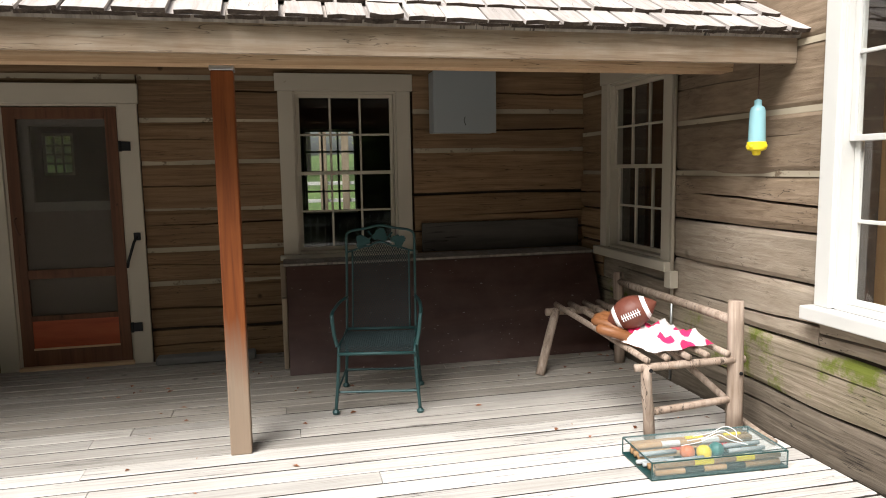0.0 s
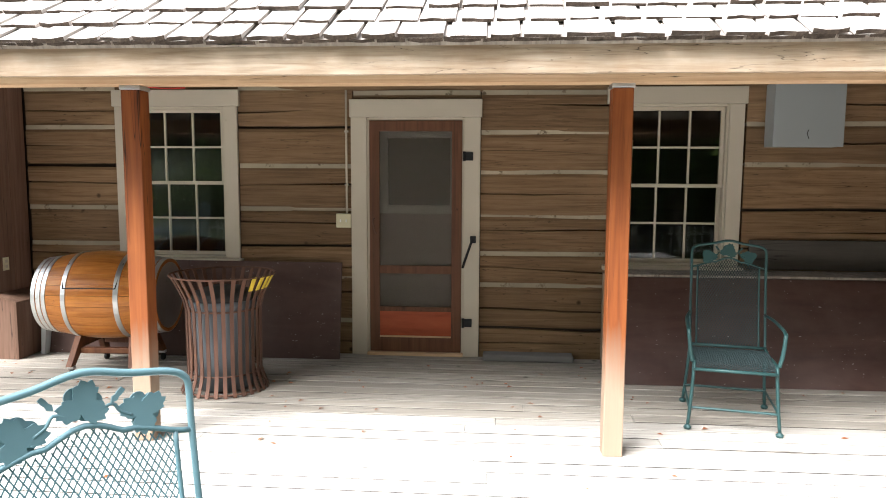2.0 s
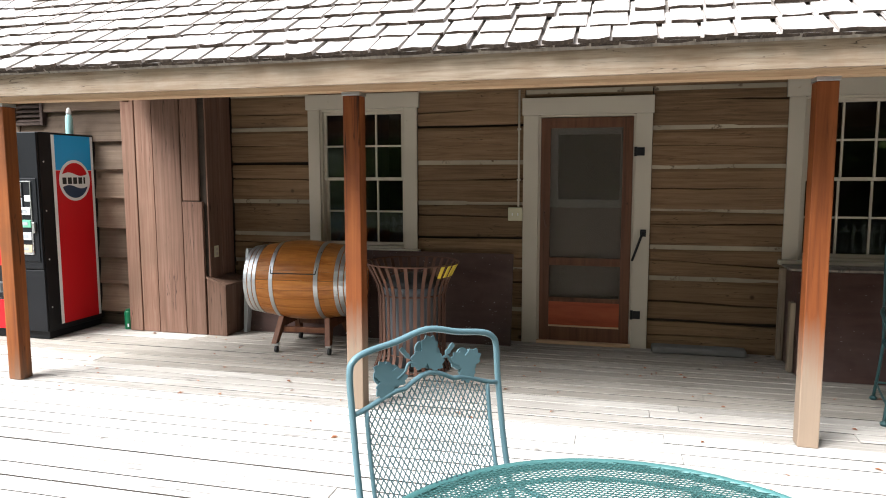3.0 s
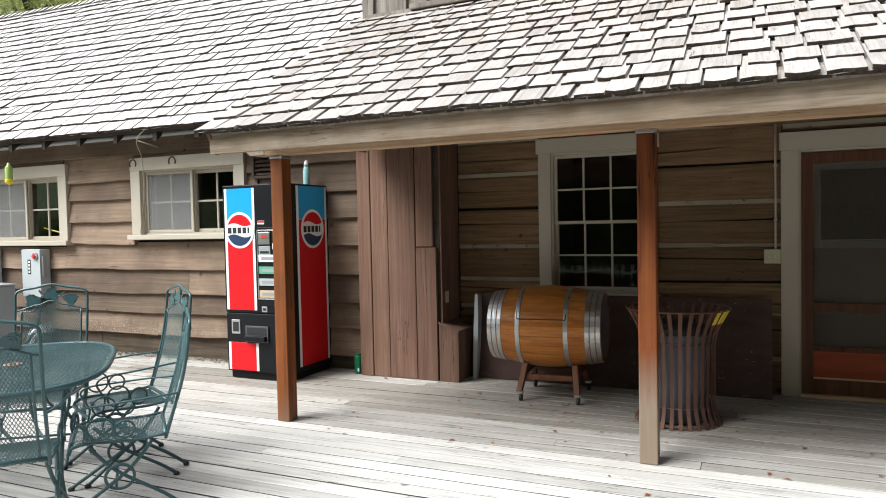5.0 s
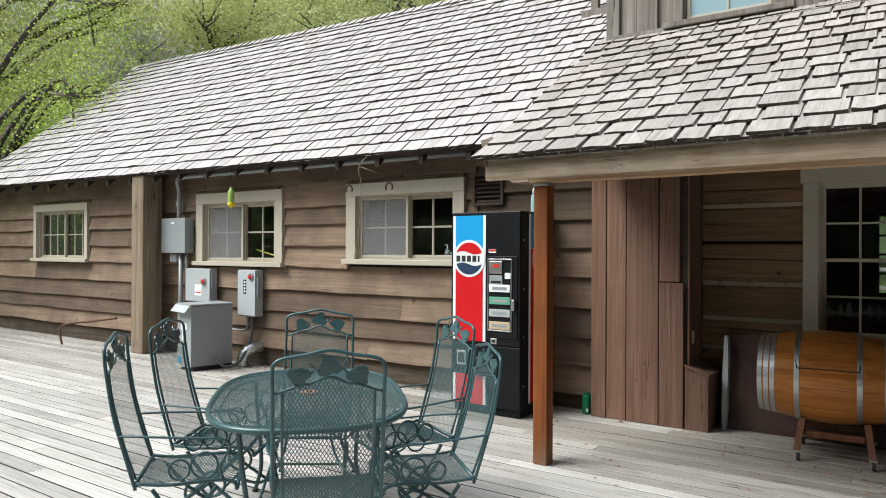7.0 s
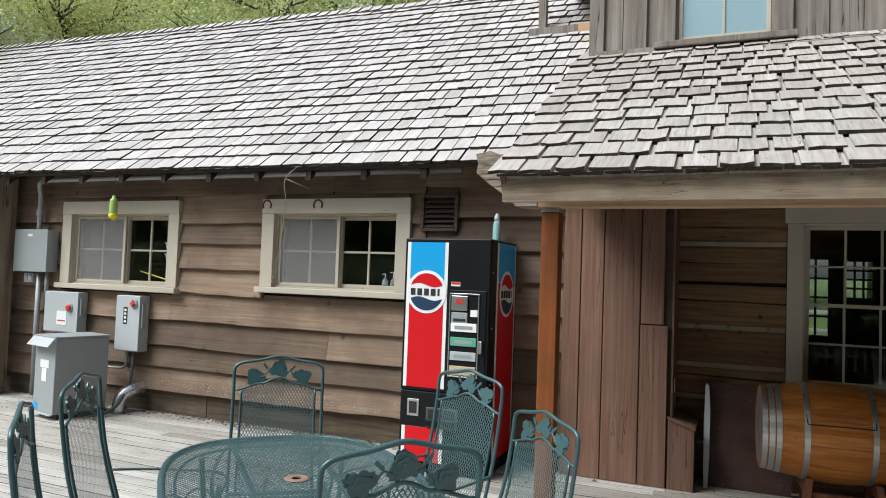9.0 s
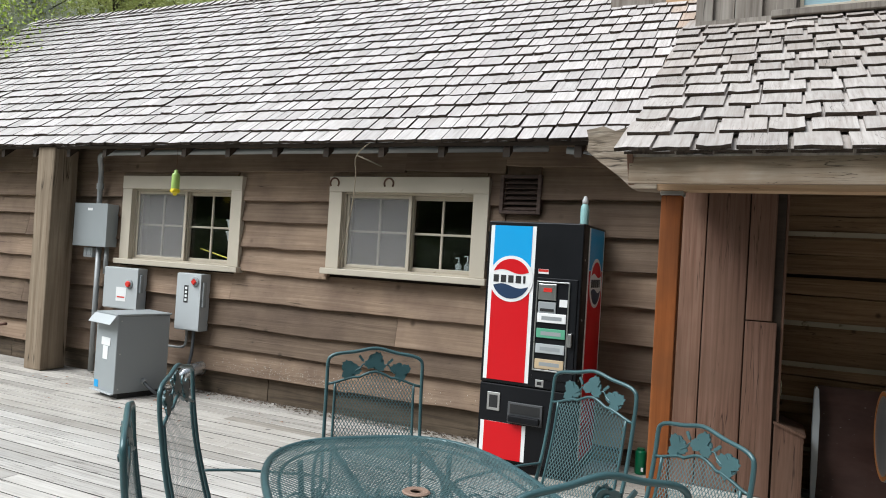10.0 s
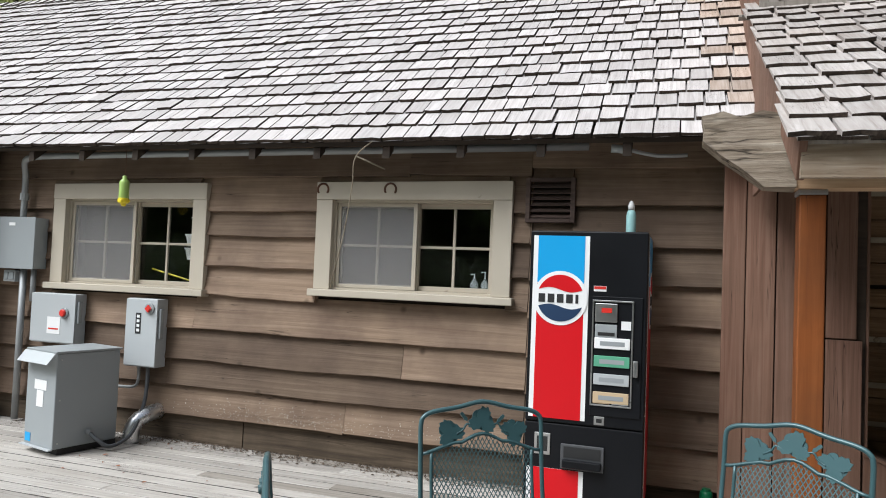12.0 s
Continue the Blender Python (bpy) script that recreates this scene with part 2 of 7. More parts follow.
# Weathered butt ends, darkened further to paint in the shadow below each course.
M_BUTT = wood("weathered_shaded_butt", (0.03, 0.022, 0.017), (0.065, 0.049, 0.039), (0.11, 0.085, 0.066), "y", 60, 8.0, 0.9, 0, None, 5.0, 0.5, 0.25, island=True)
M_SIDING = wood("lap_siding", (0.158, 0.108, 0.073), (0.208, 0.146, 0.1), (0.268, 0.196, 0.139), "x", 34, 0.9, 0.8, 0.5, (0.08, 0.052, 0.04), 1.9, 0.45, 0.36, knots=3.4)
M_CLOSET = wood("red_brown_boards", (0.115, 0.057, 0.037), (0.185, 0.101, 0.069), (0.245, 0.146, 0.106), "z", 26, 0.9, 0.75, 0.5, (0.125, 0.076, 0.05), 1.4, 0.3, 0.16, knots=1.5)
M_BIGPOST = wood("square_post", (0.14, 0.1, 0.065), (0.26, 0.2, 0.14), (0.35, 0.28, 0.2), "z", 15, 0.6, 0.8, 1.2, (0.17, 0.13, 0.09), 1.5, 0.4, 0.05)
M_GREYWOOD = wood("grey_batten_wood", (0.13, 0.11, 0.095), (0.25, 0.22, 0.19), (0.36, 0.33, 0.29), "z", 18, 0.7, 0.85, 1.0, (0.17, 0.14, 0.115), 2.0, 0.45, 0.18)
M_RAWEND = wood("split_beam_end", (0.11, 0.083, 0.058), (0.27, 0.22, 0.165), (0.4, 0.345, 0.275), "x", 34, 4.0, 0.85, 4.0, (0.16, 0.12, 0.09), 6.0, 0.8, 0.05)
M_PLY = wood("brown_painted_panel", (0.036, 0.017, 0.013), (0.055, 0.027, 0.021), (0.08, 0.042, 0.034), "x", 6, 1.2, 0.45, 0, (0.1, 0.066, 0.058), 1.9, 0.12, 0.05, specks=0.22)
M_DOORW = wood("screen_door_frame", (0.065, 0.027, 0.013), (0.12, 0.05, 0.025), (0.165, 0.074, 0.038), "z", 20, 0.8, 0.6, 0.3, (0.11, 0.05, 0.03), 2, 0.15, 0.05)
M_DOORP = wood("red_kick_panel", (0.21, 0.033, 0.01), (0.33, 0.064, 0.02), (0.4, 0.1, 0.034), "x", 9, 1.0, 0.45, 0, (0.28, 0.06, 0.02), 3, 0.1, 0.04)
# Near-black wood for rooms, undersides and gaps; their dimness is in the colour.
M_DARKWOOD = wood("dim_recess_wood", (0.02, 0.014, 0.01), (0.04, 0.028, 0.02), (0.06, 0.043, 0.03), "x", 9, 0.8, 0.7, 0, None, 1.5, 0.1, 0.1)
M_INDOOR = wood("indoor_pine_wall", (0.2, 0.11, 0.05), (0.36, 0.21, 0.1), (0.45, 0.28, 0.15), "z", 9, 0.6, 0.6, 0, None, 1.5, 0.1, 0.1)
# Darker, redder copy of the pine, so the side window's room reads dim.
M_INDOOR_DIM = wood("dim_indoor_wall", (0.06, 0.025, 0.01), (0.13, 0.055, 0.022), (0.18, 0.08, 0.035), "z", 9, 0.6, 0.6, 0, None, 1.5, 0.1, 0.1)
M_SCREEN = see_through("insect_screen", (0.12, 0.1, 0.075), 0.27)
M_SCREENW = see_through("window_screen", (0.35, 0.338, 0.328), 0.31)
M_GLASS = glass("window_glass")
M_BLUEGLASS = paint("backed_pane", (0.3, 0.42, 0.47), 0.12, 0, None, 0, 2, 0.12, 0.02, 0.6)
M_IRON = paint("black_iron", (0.012, 0.012, 0.013), 0.45, 0.5, (0.05, 0.03, 0.02), 0.2)
M_GREYP = paint("grey_enamel", (0.29, 0.31, 0.315), 0.42, 0, (0.2, 0.2, 0.19), 0.12, 5, 0.05)
M_GREYL = paint("pale_grey_enamel", (0.42, 0.44, 0.445), 0.42, 0, (0.28, 0.28, 0.27), 0.12, 5, 0.05)
M_GALV = paint("galvanised_steel", (0.55, 0.56, 0.56), 0.36, 0.9, (0.32, 0.32, 0.31), 0.4, 16, 0.12)
M_PIPE = paint("grey_conduit", (0.31, 0.32, 0.32), 0.5, 0.3, (0.2, 0.19, 0.18), 0.2)
M_CABLE = paint("dark_flexible_conduit", (0.075, 0.08, 0.085), 0.55)
M_VBLACK = paint("machine_black", (0.006, 0.0065, 0.008), 0.4, 0, (0.03, 0.03, 0.03), 0.1, 12, 0.2, 0.1, 0.22)
M_VRED = paint("machine_red", (0.56, 0.007, 0.012), 0.4, 0, None, 0, 3, 0.05, 0.02, 0.25)
M_VBLUE = paint("machine_blue", (0.02, 0.33, 0.68), 0.35, 0, None, 0, 3, 0.05, 0.02)
M_VWHITE = paint("machine_white", (0.78, 0.78, 0.77), 0.38, 0, (0.55, 0.54, 0.5), 0.15, 8, 0.04, 0.02)
M_VNAVY = paint("machine_navy", (0.018, 0.04, 0.09), 0.38)
M_CHROME = paint("brushed_metal", (0.52, 0.52, 0.51), 0.3, 0.95, (0.3, 0.3, 0.29), 0.3, 14)
M_TEAL = paint("teal_iron_paint", (0.045, 0.098, 0.105), 0.34, 0.1, (0.16, 0.22, 0.22), 0.16, 18, 0.15, 0.2, 0.6)
M_TEALD = paint("teal_mesh_paint", (0.072, 0.128, 0.133), 0.4, 0.1, (0.15, 0.21, 0.21), 0.2, 18, 0.15, 0.2, 0.5)
M_TEALP = paint("deep_teal_iron_paint", (0.02, 0.06, 0.06), 0.45, 0.1, (0.06, 0.12, 0.12), 0.15, 18, 0.15, 0.2, 0.4)
M_TEALPM = paint("deep_teal_mesh_paint", (0.02, 0.034, 0.036), 0.6, 0.1, None, 0, 18, 0.15, 0.2, 0.25)
M_BLUE = paint("sky_blue_iron_paint", (0.105, 0.185, 0.21), 0.42, 0.1, (0.24, 0.35, 0.38), 0.2, 18, 0.12, 0.2)
M_BLUED = paint("aqua_table_paint", (0.055, 0.15, 0.145), 0.45, 0.1, (0.2, 0.33, 0.33), 0.15, 18, 0.12, 0.2)
M_OAK = wood("barrel_oak", (0.25, 0.075, 0.013), (0.47, 0.175, 0.036), (0.58, 0.26, 0.07), "x", 26, 1.4, 0.3, 0.3, (0.3, 0.11, 0.03), 3.0, 0.12, 0.1)
M_OAKD = wood("barrel_cradle_oak", (0.085, 0.03, 0.014), (0.16, 0.062, 0.028), (0.22, 0.095, 0.045), "z", 14, 1.0, 0.5, 0.3, None, 2.0, 0.15, 0.08)
M_RUST = paint("rusty_strap", (0.125, 0.062, 0.042), 0.7, 0.3, (0.2, 0.085, 0.04), 0.55, 11, 0.3, 0.3)
M_YELLOW = paint("yellow_worn_paint", (0.6, 0.43, 0.04), 0.55, 0, (0.2, 0.1, 0.04), 0.4, 20, 0.2)
M_BIN = paint("blue_grey_plastic", (0.12, 0.135, 0.15), 0.5, 0, None, 0, 5, 0.15)
M_BENCH = wood("peeled_pole_wood", (0.16, 0.115, 0.085), (0.31, 0.24, 0.19), (0.42, 0.35, 0.29), "z", 30, 1.4, 0.75, 1.0, (0.2, 0.14, 0.1), 3.5, 0.35, 0.12, island=True)
M_LEATHER = paint("football_leather", (0.14, 0.042, 0.026), 0.5, 0, (0.2, 0.08, 0.05), 0.2, 60, 0.12, 0.5)
M_GLOVE = paint("tan_glove_leather", (0.22, 0.085, 0.03), 0.5, 0, (0.16, 0.055, 0.02), 0.5, 22, 0.25, 0.4)
M_GREEN = paint("green_tin", (0.006, 0.125, 0.05), 0.35)
M_LIME = paint("lime_plastic", (0.36, 0.52, 0.14), 0.3, 0, None, 0, 9, 0.1)
M_YELLOWP = paint("yellow_plastic", (0.85, 0.68, 0.03), 0.35, 0, None, 0, 9, 0.06)
M_AQUA = paint("aqua_bottle", (0.33, 0.56, 0.55), 0.3, 0, None, 0, 9, 0.08)
M_IVORY = paint("ivory_plastic", (0.58, 0.53, 0.36), 0.45)
M_RED = paint("red_plastic", (0.6, 0.03, 0.02), 0.4)
M_ORANGE = paint("orange_ball", (0.75, 0.2, 0.06), 0.35)
M_GREENB = paint("dark_teal_ball", (0.015, 0.17, 0.15), 0.35)
M_STICK = wood("varnished_mallet_wood", (0.36, 0.19, 0.08), (0.5, 0.3, 0.15), (0.58, 0.38, 0.2), "x", 20, 1.5, 0.4, 0, None, 2, 0.1, 0.1)
M_BLACK = paint("matt_black", (0.02, 0.02, 0.02), 0.6)
M_STONE = paint("grey_stone", (0.15, 0.145, 0.135), 0.9, 0, (0.09, 0.086, 0.078), 0.5, 10, 0.2, 0.8)
M_BARK = wood("tree_bark", (0.06, 0.05, 0.042), (0.12, 0.1, 0.085), (0.19, 0.165, 0.145), "z", 12, 2.0, 0.9, 1.5, None, 1.5, 0.8, 0.15)
# Hill leaves paled and greyed; distant haze is put into their colour.
M_LEAF = leaf_material("hazy_spring_leaves", (0.34, 0.39, 0.13), (0.62, 0.66, 0.32))
M_LEAFY = leaf_material("hazy_yellow_green_leaves", (0.38, 0.42, 0.12), (0.62, 0.63, 0.29))
M_LEAFDARK = leaf_material("dark_summer_leaves", (0.055, 0.1, 0.025), (0.15, 0.21, 0.06))
M_WILLOW = leaf_material("willow_leaves", (0.3, 0.42, 0.06), (0.5, 0.6, 0.15))
M_BLOSSOM = leaf_material("white_blossom", (0.7, 0.7, 0.62), (0.86, 0.86, 0.82))
M_DEADLEAF = leaf_material("fallen_leaves", (0.16, 0.05, 0.02), (0.36, 0.14, 0.06))
M_LITTER = leaf_material("bark_litter", (0.05, 0.035, 0.024), (0.17, 0.12, 0.08))
M_SOOT = paint("dark_roof_metal", (0.05, 0.048, 0.045), 0.6, 0.3, (0.1, 0.085, 0.07), 0.3, 14, 0.2)
M_FRASS = leaf_material("siding_debris", (0.35, 0.32, 0.27), (0.6, 0.56, 0.5))


def ground_material():
    m, nt, bsdf = start("grass_ground")
    raw, _, _ = shift_coords(nt, (1, 1, 1), False)
    n1 = node(nt, "ShaderNodeTexNoise", Scale=0.35, Detail=8.0, Roughness=0.7)
    nt.links.new(raw, n1.inputs["Vector"])
    r = ramp(nt, [(0.3, (0.035, 0.06, 0.015)), (0.55, (0.07, 0.11, 0.025)), (0.75, (0.13, 0.15, 0.06))])
    nt.links.new(n1.outputs["Fac"], r.inputs["Fac"])
    nt.links.new(r.outputs["Color"], bsdf.inputs["Base Color"])
    bsdf.inputs["Roughness"].default_value = 0.95
    return m


M_GROUND = ground_material()


# ---- mesh helpers ----
def finish(bm, name, material, smooth=False):
    bmesh.ops.recalc_face_normals(bm, faces=bm.faces)
    me = bpy.data.meshes.new(name)
    bm.to_mesh(me)
    bm.free()
    if smooth:
        me.shade_smooth()
    if material:
        me.materials.append(material)
    return me


def part(name, bm, material, parent, label="", smooth=False, at=None):
    """One mesh object under a thing or under a part; bm is a bmesh or a finished mesh."""
    me = bm if isinstance(bm, bpy.types.Mesh) else finish(bm, name, material, smooth)
    ob = new(name, me)
    ob.parent = parent
    if at is not None:
        ob.matrix_basis = at
    if label:
        tagged(ob, label)
    return ob


def thing(name, label, category, at, group="", kind=""):
    ob = new(name)
    ob.empty_display_size = 0.1
    ob.matrix_basis = at
    return tagged(ob, label, category, group, kind)


def setting(name, bm, material, label, category, smooth=False):
    ob = new(name, finish(bm, name, material, smooth))
    return tagged(ob, label, category, "", "structure")


def box(bm, x0, x1, y0, y1, z0, z1, bevel=0.0, m=None):
    mat = Matrix.Translation(((x0 + x1) / 2, (y0 + y1) / 2, (z0 + z1) / 2)) @ Matrix.Diagonal((x1 - x0, y1 - y0, z1 - z0, 1))
    r = bmesh.ops.create_cube(bm, size=1, matrix=(m @ mat) if m else mat)
    if bevel > 0:
        edges = list({e for v in r["verts"] for e in v.link_edges})
        bmesh.ops.bevel(bm, geom=edges, offset=bevel, segments=2, affect="EDGES", profile=0.5)
    return bm


def boxed(*a, **k):
    return box(bmesh.new(), *a, **k)


def tube(bm, pts, r, seg=8, closed=False, flat=1.0):
    """A round rod along points; r may be a list, flat squeezes it."""
    pts = [Vector(p) for p in pts]
    n = len(pts)
    rs = r if isinstance(r, (list, tuple)) else [r] * n
    rings = []
    up = None
    for i, p in enumerate(pts):
        a = pts[(i - 1) % n] if (closed or i > 0) else p
        b = pts[(i + 1) % n] if (closed or i < n - 1) else p
        d = (b - a).normalized()
        if up is None:
            up = Vector((0, 0, 1)) if abs(d.z) < 0.9 else Vector((0, 1, 0))
        side = d.cross(up).normalized()
        up = side.cross(d).normalized()
        rings.append([bm.verts.new(p + rs[i] * (math.cos(2 * math.pi * j / seg) * side + flat * math.sin(2 * math.pi * j / seg) * up)) for j in range(seg)])
    for i in range(n if closed else n - 1):
        a, b = rings[i], rings[(i + 1) % n]
        for j in range(seg):
            bm.faces.new((a[j], a[(j + 1) % seg], b[(j + 1) % seg], b[j]))
    if not closed:
        bm.faces.new(rings[0])
        bm.faces.new(rings[-1][::-1])
    return bm


def smooth_path(pts, steps=6, closed=False):
    """Catmull-Rom through the points."""
    pts = [Vector(p) for p in pts]
    n = len(pts)
    out = []
    for i in range(n if closed else n - 1):
        p0 = pts[(i - 1) % n] if closed or i > 0 else pts[0]
        p1, p2 = pts[i], pts[(i + 1) % n]
        p3 = pts[(i + 2) % n] if closed or i < n - 2 else pts[-1]
        for k in range(steps):
            t = k / steps
            out.append(0.5 * (2 * p1 + (p2 - p0) * t + (2 * p0 - 5 * p1 + 4 * p2 - p3) * t * t + (3 * p1 - p0 - 3 * p2 + p3) * t ** 3))
    if not closed:
        out.append(pts[-1])
    return out


def lathe(bm, profile, seg=24, m=None):
    """Turn (radius, height) points about z."""
    rings = []
    for r, z in profile:
        ring = []
        for j in range(seg):
            a = 2 * math.pi * j / seg
            v = Vector((r * math.cos(a), r * math.sin(a), z))
            ring.append(bm.verts.new(m @ v if m else v))
        rings.append(ring)
    for a, b in zip(rings, rings[1:]):
        for j in range(seg):
            bm.faces.new((a[j], a[(j + 1) % seg], b[(j + 1) % seg], b[j]))
    if profile[0][0] > 1e-5:
        bm.faces.new(rings[0][::-1])
    if profile[-1][0] > 1e-5:
        bm.faces.new(rings[-1])
    return bm


def plate(bm, outline, y0, y1):
    """A flat shape in x and z, given thickness along y."""
    a = [bm.verts.new((x, y0, z)) for x, z in outline]
    b = [bm.verts.new((x, y1, z)) for x, z in outline]
    bm.faces.new(a)
    bm.faces.new(b[::-1])
    n = len(a)
    for i in range(n):
        bm.faces.new((a[i], b[i], b[(i + 1) % n], a[(i + 1) % n]))
    return bm


def slab(bm, x0, x1, z0, z1, y0, y1, holes):
    """A wall in x and z with openings through it."""
    xs = sorted({x0, x1, *[min(max(h[i], x0), x1) for h in holes for i in (0, 1)]})
    zs = sorted({z0, z1, *[min(max(h[i], z0), z1) for h in holes for i in (2, 3)]})
    for a, b in zip(xs, xs[1:]):
        run = None
        for c, d in zip(zs, zs[1:]):
            mx, mz = (a + b) / 2, (c + d) / 2
            if any(h[0] < mx < h[1] and h[2] < mz < h[3] for h in holes):
                if run:
                    box(bm, a, b, y0, y1, *run)
                run = None
            else:
                run = (run[0], d) if run else (c, d)
        if run:
            box(bm, a, b, y0, y1, *run)
    return bm


def rough_bar(x0, x1, z0, z1, front, back, seed, wave=0.012, lip=0.012, check=0.0):
    """A hewn timber along x with a wavy face, eased edges and, where asked, a drying check along it."""
    bm = bmesh.new()
    n = max(2, int((x1 - x0) / (0.1 if check else 0.3)))
    zc = z0 + (z1 - z0) * (0.36 + 0.34 * noise.random())
    rings = []
    for i in range(n + 1):
        x = x0 + (x1 - x0) * i / n
        zz = zc + noise.noise((x * 0.8, seed * 1.9, 2)) * 0.035 + noise.noise((x * 4.0, seed, 8)) * 0.006
        deep = check * max(0.0, min(1.0, 0.5 + 2.2 * noise.noise((x * 0.9, seed * 3.3, 6))))
        gape = 0.0015 + 0.007 * deep / max(check, 1e-6)
        prof = [(back, z0), (front + lip, z0), (front, z0 + 0.03)]
        prof += [(front, zz - gape), (front + deep, zz), (front, zz + gape)] if check else [(front, (z0 + z1) / 2)]
        prof += [(front, z1 - 0.03), (front + lip, z1), (back, z1)]
        ring = []
        for y, z in prof:
            d = noise.noise((x * 1.3 + seed, z * 4, seed * 0.7)) * wave
            ring.append(bm.verts.new((x, y + (d if y != back else 0), z + (0.6 * d if z in (z0, z1) else 0))))
        rings.append(ring)
    m = len(rings[0])
    for a, b in zip(rings, rings[1:]):
        for j in range(m):
            bm.faces.new((a[j], a[(j + 1) % m], b[(j + 1) % m], b[j]))
    bm.faces.new(rings[0])
    bm.faces.new(rings[-1][::-1])
    return bm

# ---- large structure ----
WALL_Y = 6.16        # face of the log wall
LAP_Y = 5.87         # face of the lap-sided wall
SIDE_X = 3.10        # face of the log wall at the porch's end

def hill(x):
    """How much of the hill is left at x: it falls away to the east."""
    t = min(1.0, max(0.0, (-5.0 - x) / 10.0))
    return 0.12 + 0.88 * t * t * (3 - 2 * t)


# ground: one sheet, flat about the house and rising to a wooded hill behind it
bm = bmesh.new()
gx = [-400, -120, -80, -60, -45, -30, -20, -15, -10, -5, 0, 10, 20, 35, 60, 120, 400]
gy = [-400, -120, -80, -60, -45, -30, -12, -3, 4, 12, 16, 20, 25, 30, 36, 44, 54, 70, 100, 400]
rows = []
for y in gy:
    rows.append([bm.verts.new((x, y, -0.45 + max(max(0.0, min(y, 70) - 15) * hill(x), min(-y, 80) - 30) * 0.5 + (noise.noise((x * 0.05, y * 0.05, 0)) * 1.5 if y > 18 else 0))) for x in gx])
for a, b in zip(rows, rows[1:]):
    for i in range(len(gx) - 1):
        bm.faces.new((a[i], a[i + 1], b[i + 1], b[i]))
setting("ground", bm, M_GROUND, "green grass ground rising to a wooded hill", "ground", True)

# log wall along the porch
DOOR = (-1.565, -0.735, 0.0, 2.045)
WIN_L = (-3.66, -2.81, 0.83, 2.14)
WIN_R = (0.58, 1.42, 0.82, 2.15)
bm = slab(bmesh.new(), -5.30, SIDE_X + 0.1, -0.3, 5.6, WALL_Y + 0.06, WALL_Y + 0.24, [DOOR, WIN_L, WIN_R])
wall_log = setting("wall_north", bm, M_DARKWOOD, "brown hewn log wall with pale chinking strips", "wall")
COURSES = (-0.05, 0.25, 0.63, 0.90, 1.22, 1.59, 1.92, 2.25, 2.62, 2.95)
HOLES = [(-1.69, -0.60, -1, 2.17), (-3.78, -2.69, 0.80, 2.28), (0.50, 1.56, 0.80, 2.28)]
seed = 1
for a, b in zip(COURSES, COURSES[1:]):
    edges = [-4.62, SIDE_X + 0.03]
    cuts = [h for h in HOLES if a < h[3] - 0.03 and b > h[2] + 0.03]
    spans = []
    x = edges[0]
    for h in sorted(cuts):
        spans.append((x, h[0], a, b))
        if h[2] - a > 0.06:
            spans.append((h[0], h[1], a, h[2]))
        if b - h[3] > 0.06:
            spans.append((h[0], h[1], h[3], b))
        x = h[1]
    spans.append((x, edges[1], a, b))
    for x0, x1, z0, z1 in spans:
        seed += 1
        up = 0.07 if x0 > 1.5 else 0.045 if x1 < -1.6 else 0.0
        e0, e1 = (z0 + up if z0 == a and a > 0 else z0), (z1 + up if z1 == b else z1)
        if e1 - e0 < 0.05:
            continue
        part("log", rough_bar(x0 + 0.004, x1 - 0.004, e0 + 0.012, e1 - 0.012, WALL_Y, WALL_Y + 0.09, seed, 0.022, check=0.05), M_LOG, wall_log)
        if z1 == b and x1 - x0 > 0.2 and noise.noise((seed * 7.3, 1.7, 0)) > -0.22:
            bm = rough_bar(x0 + 0.006, x1 - 0.006, b + up - 0.0105, b + up + 0.0105, WALL_Y + 0.004, WALL_Y + 0.07, seed + 50, 0.03, 0.006)
            part("chinking", bm, M_CHINK, wall_log)

# log wall at the porch's end, with its face towards -x
bm = bmesh.new()
TURN_SIDE = Matrix(((0, 1, 0, SIDE_X), (-1, 0, 0, 0), (0, 0, 1, 0), (0, 0, 0, 1)))   # local x runs to -y, local y to +x
WIN_S = (-5.60, -4.74, 0.84, 2.16)
WIN_E = (-3.165, -2.24, 0.79, 2.45)
slab(bm, -WALL_Y, -1.0, -0.3, 3.6, 0.06, 0.24, [WIN_S, WIN_E])
wall_side = setting("wall_east", bm, M_DARKWOOD, "weathered grey-brown hewn log wall with mossy lower logs", "wall")
wall_side.matrix_basis = TURN_SIDE
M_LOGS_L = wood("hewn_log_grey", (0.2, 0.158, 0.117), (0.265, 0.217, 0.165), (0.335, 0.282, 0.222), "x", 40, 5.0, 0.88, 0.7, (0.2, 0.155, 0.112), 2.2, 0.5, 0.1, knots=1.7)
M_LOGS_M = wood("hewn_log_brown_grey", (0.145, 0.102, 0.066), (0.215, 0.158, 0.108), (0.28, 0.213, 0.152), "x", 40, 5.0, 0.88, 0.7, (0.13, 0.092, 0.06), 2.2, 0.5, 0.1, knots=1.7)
M_MOSS = wood("mossy_log", (0.13, 0.1, 0.07), (0.26, 0.21, 0.155), (0.36, 0.3, 0.23), "x", 44, 2.4, 0.9, 0.8, (0.17, 0.15, 0.09), 3.5, 0.8, 0.1, moss=(0.11, 0.135, 0.012))
M_SILLLOG = wood("damp_sill_log", (0.06, 0.047, 0.035), (0.125, 0.1, 0.075), (0.19, 0.155, 0.12), "x", 40, 2.0, 0.9, 1.0, (0.08, 0.065, 0.045), 2.5, 0.6, 0.1)
SIDE_COURSES = (-0.05, 0.24, 0.56, 0.87, 1.15, 1.45, 1.78, 2.12, 2.45, 2.8, 3.2)
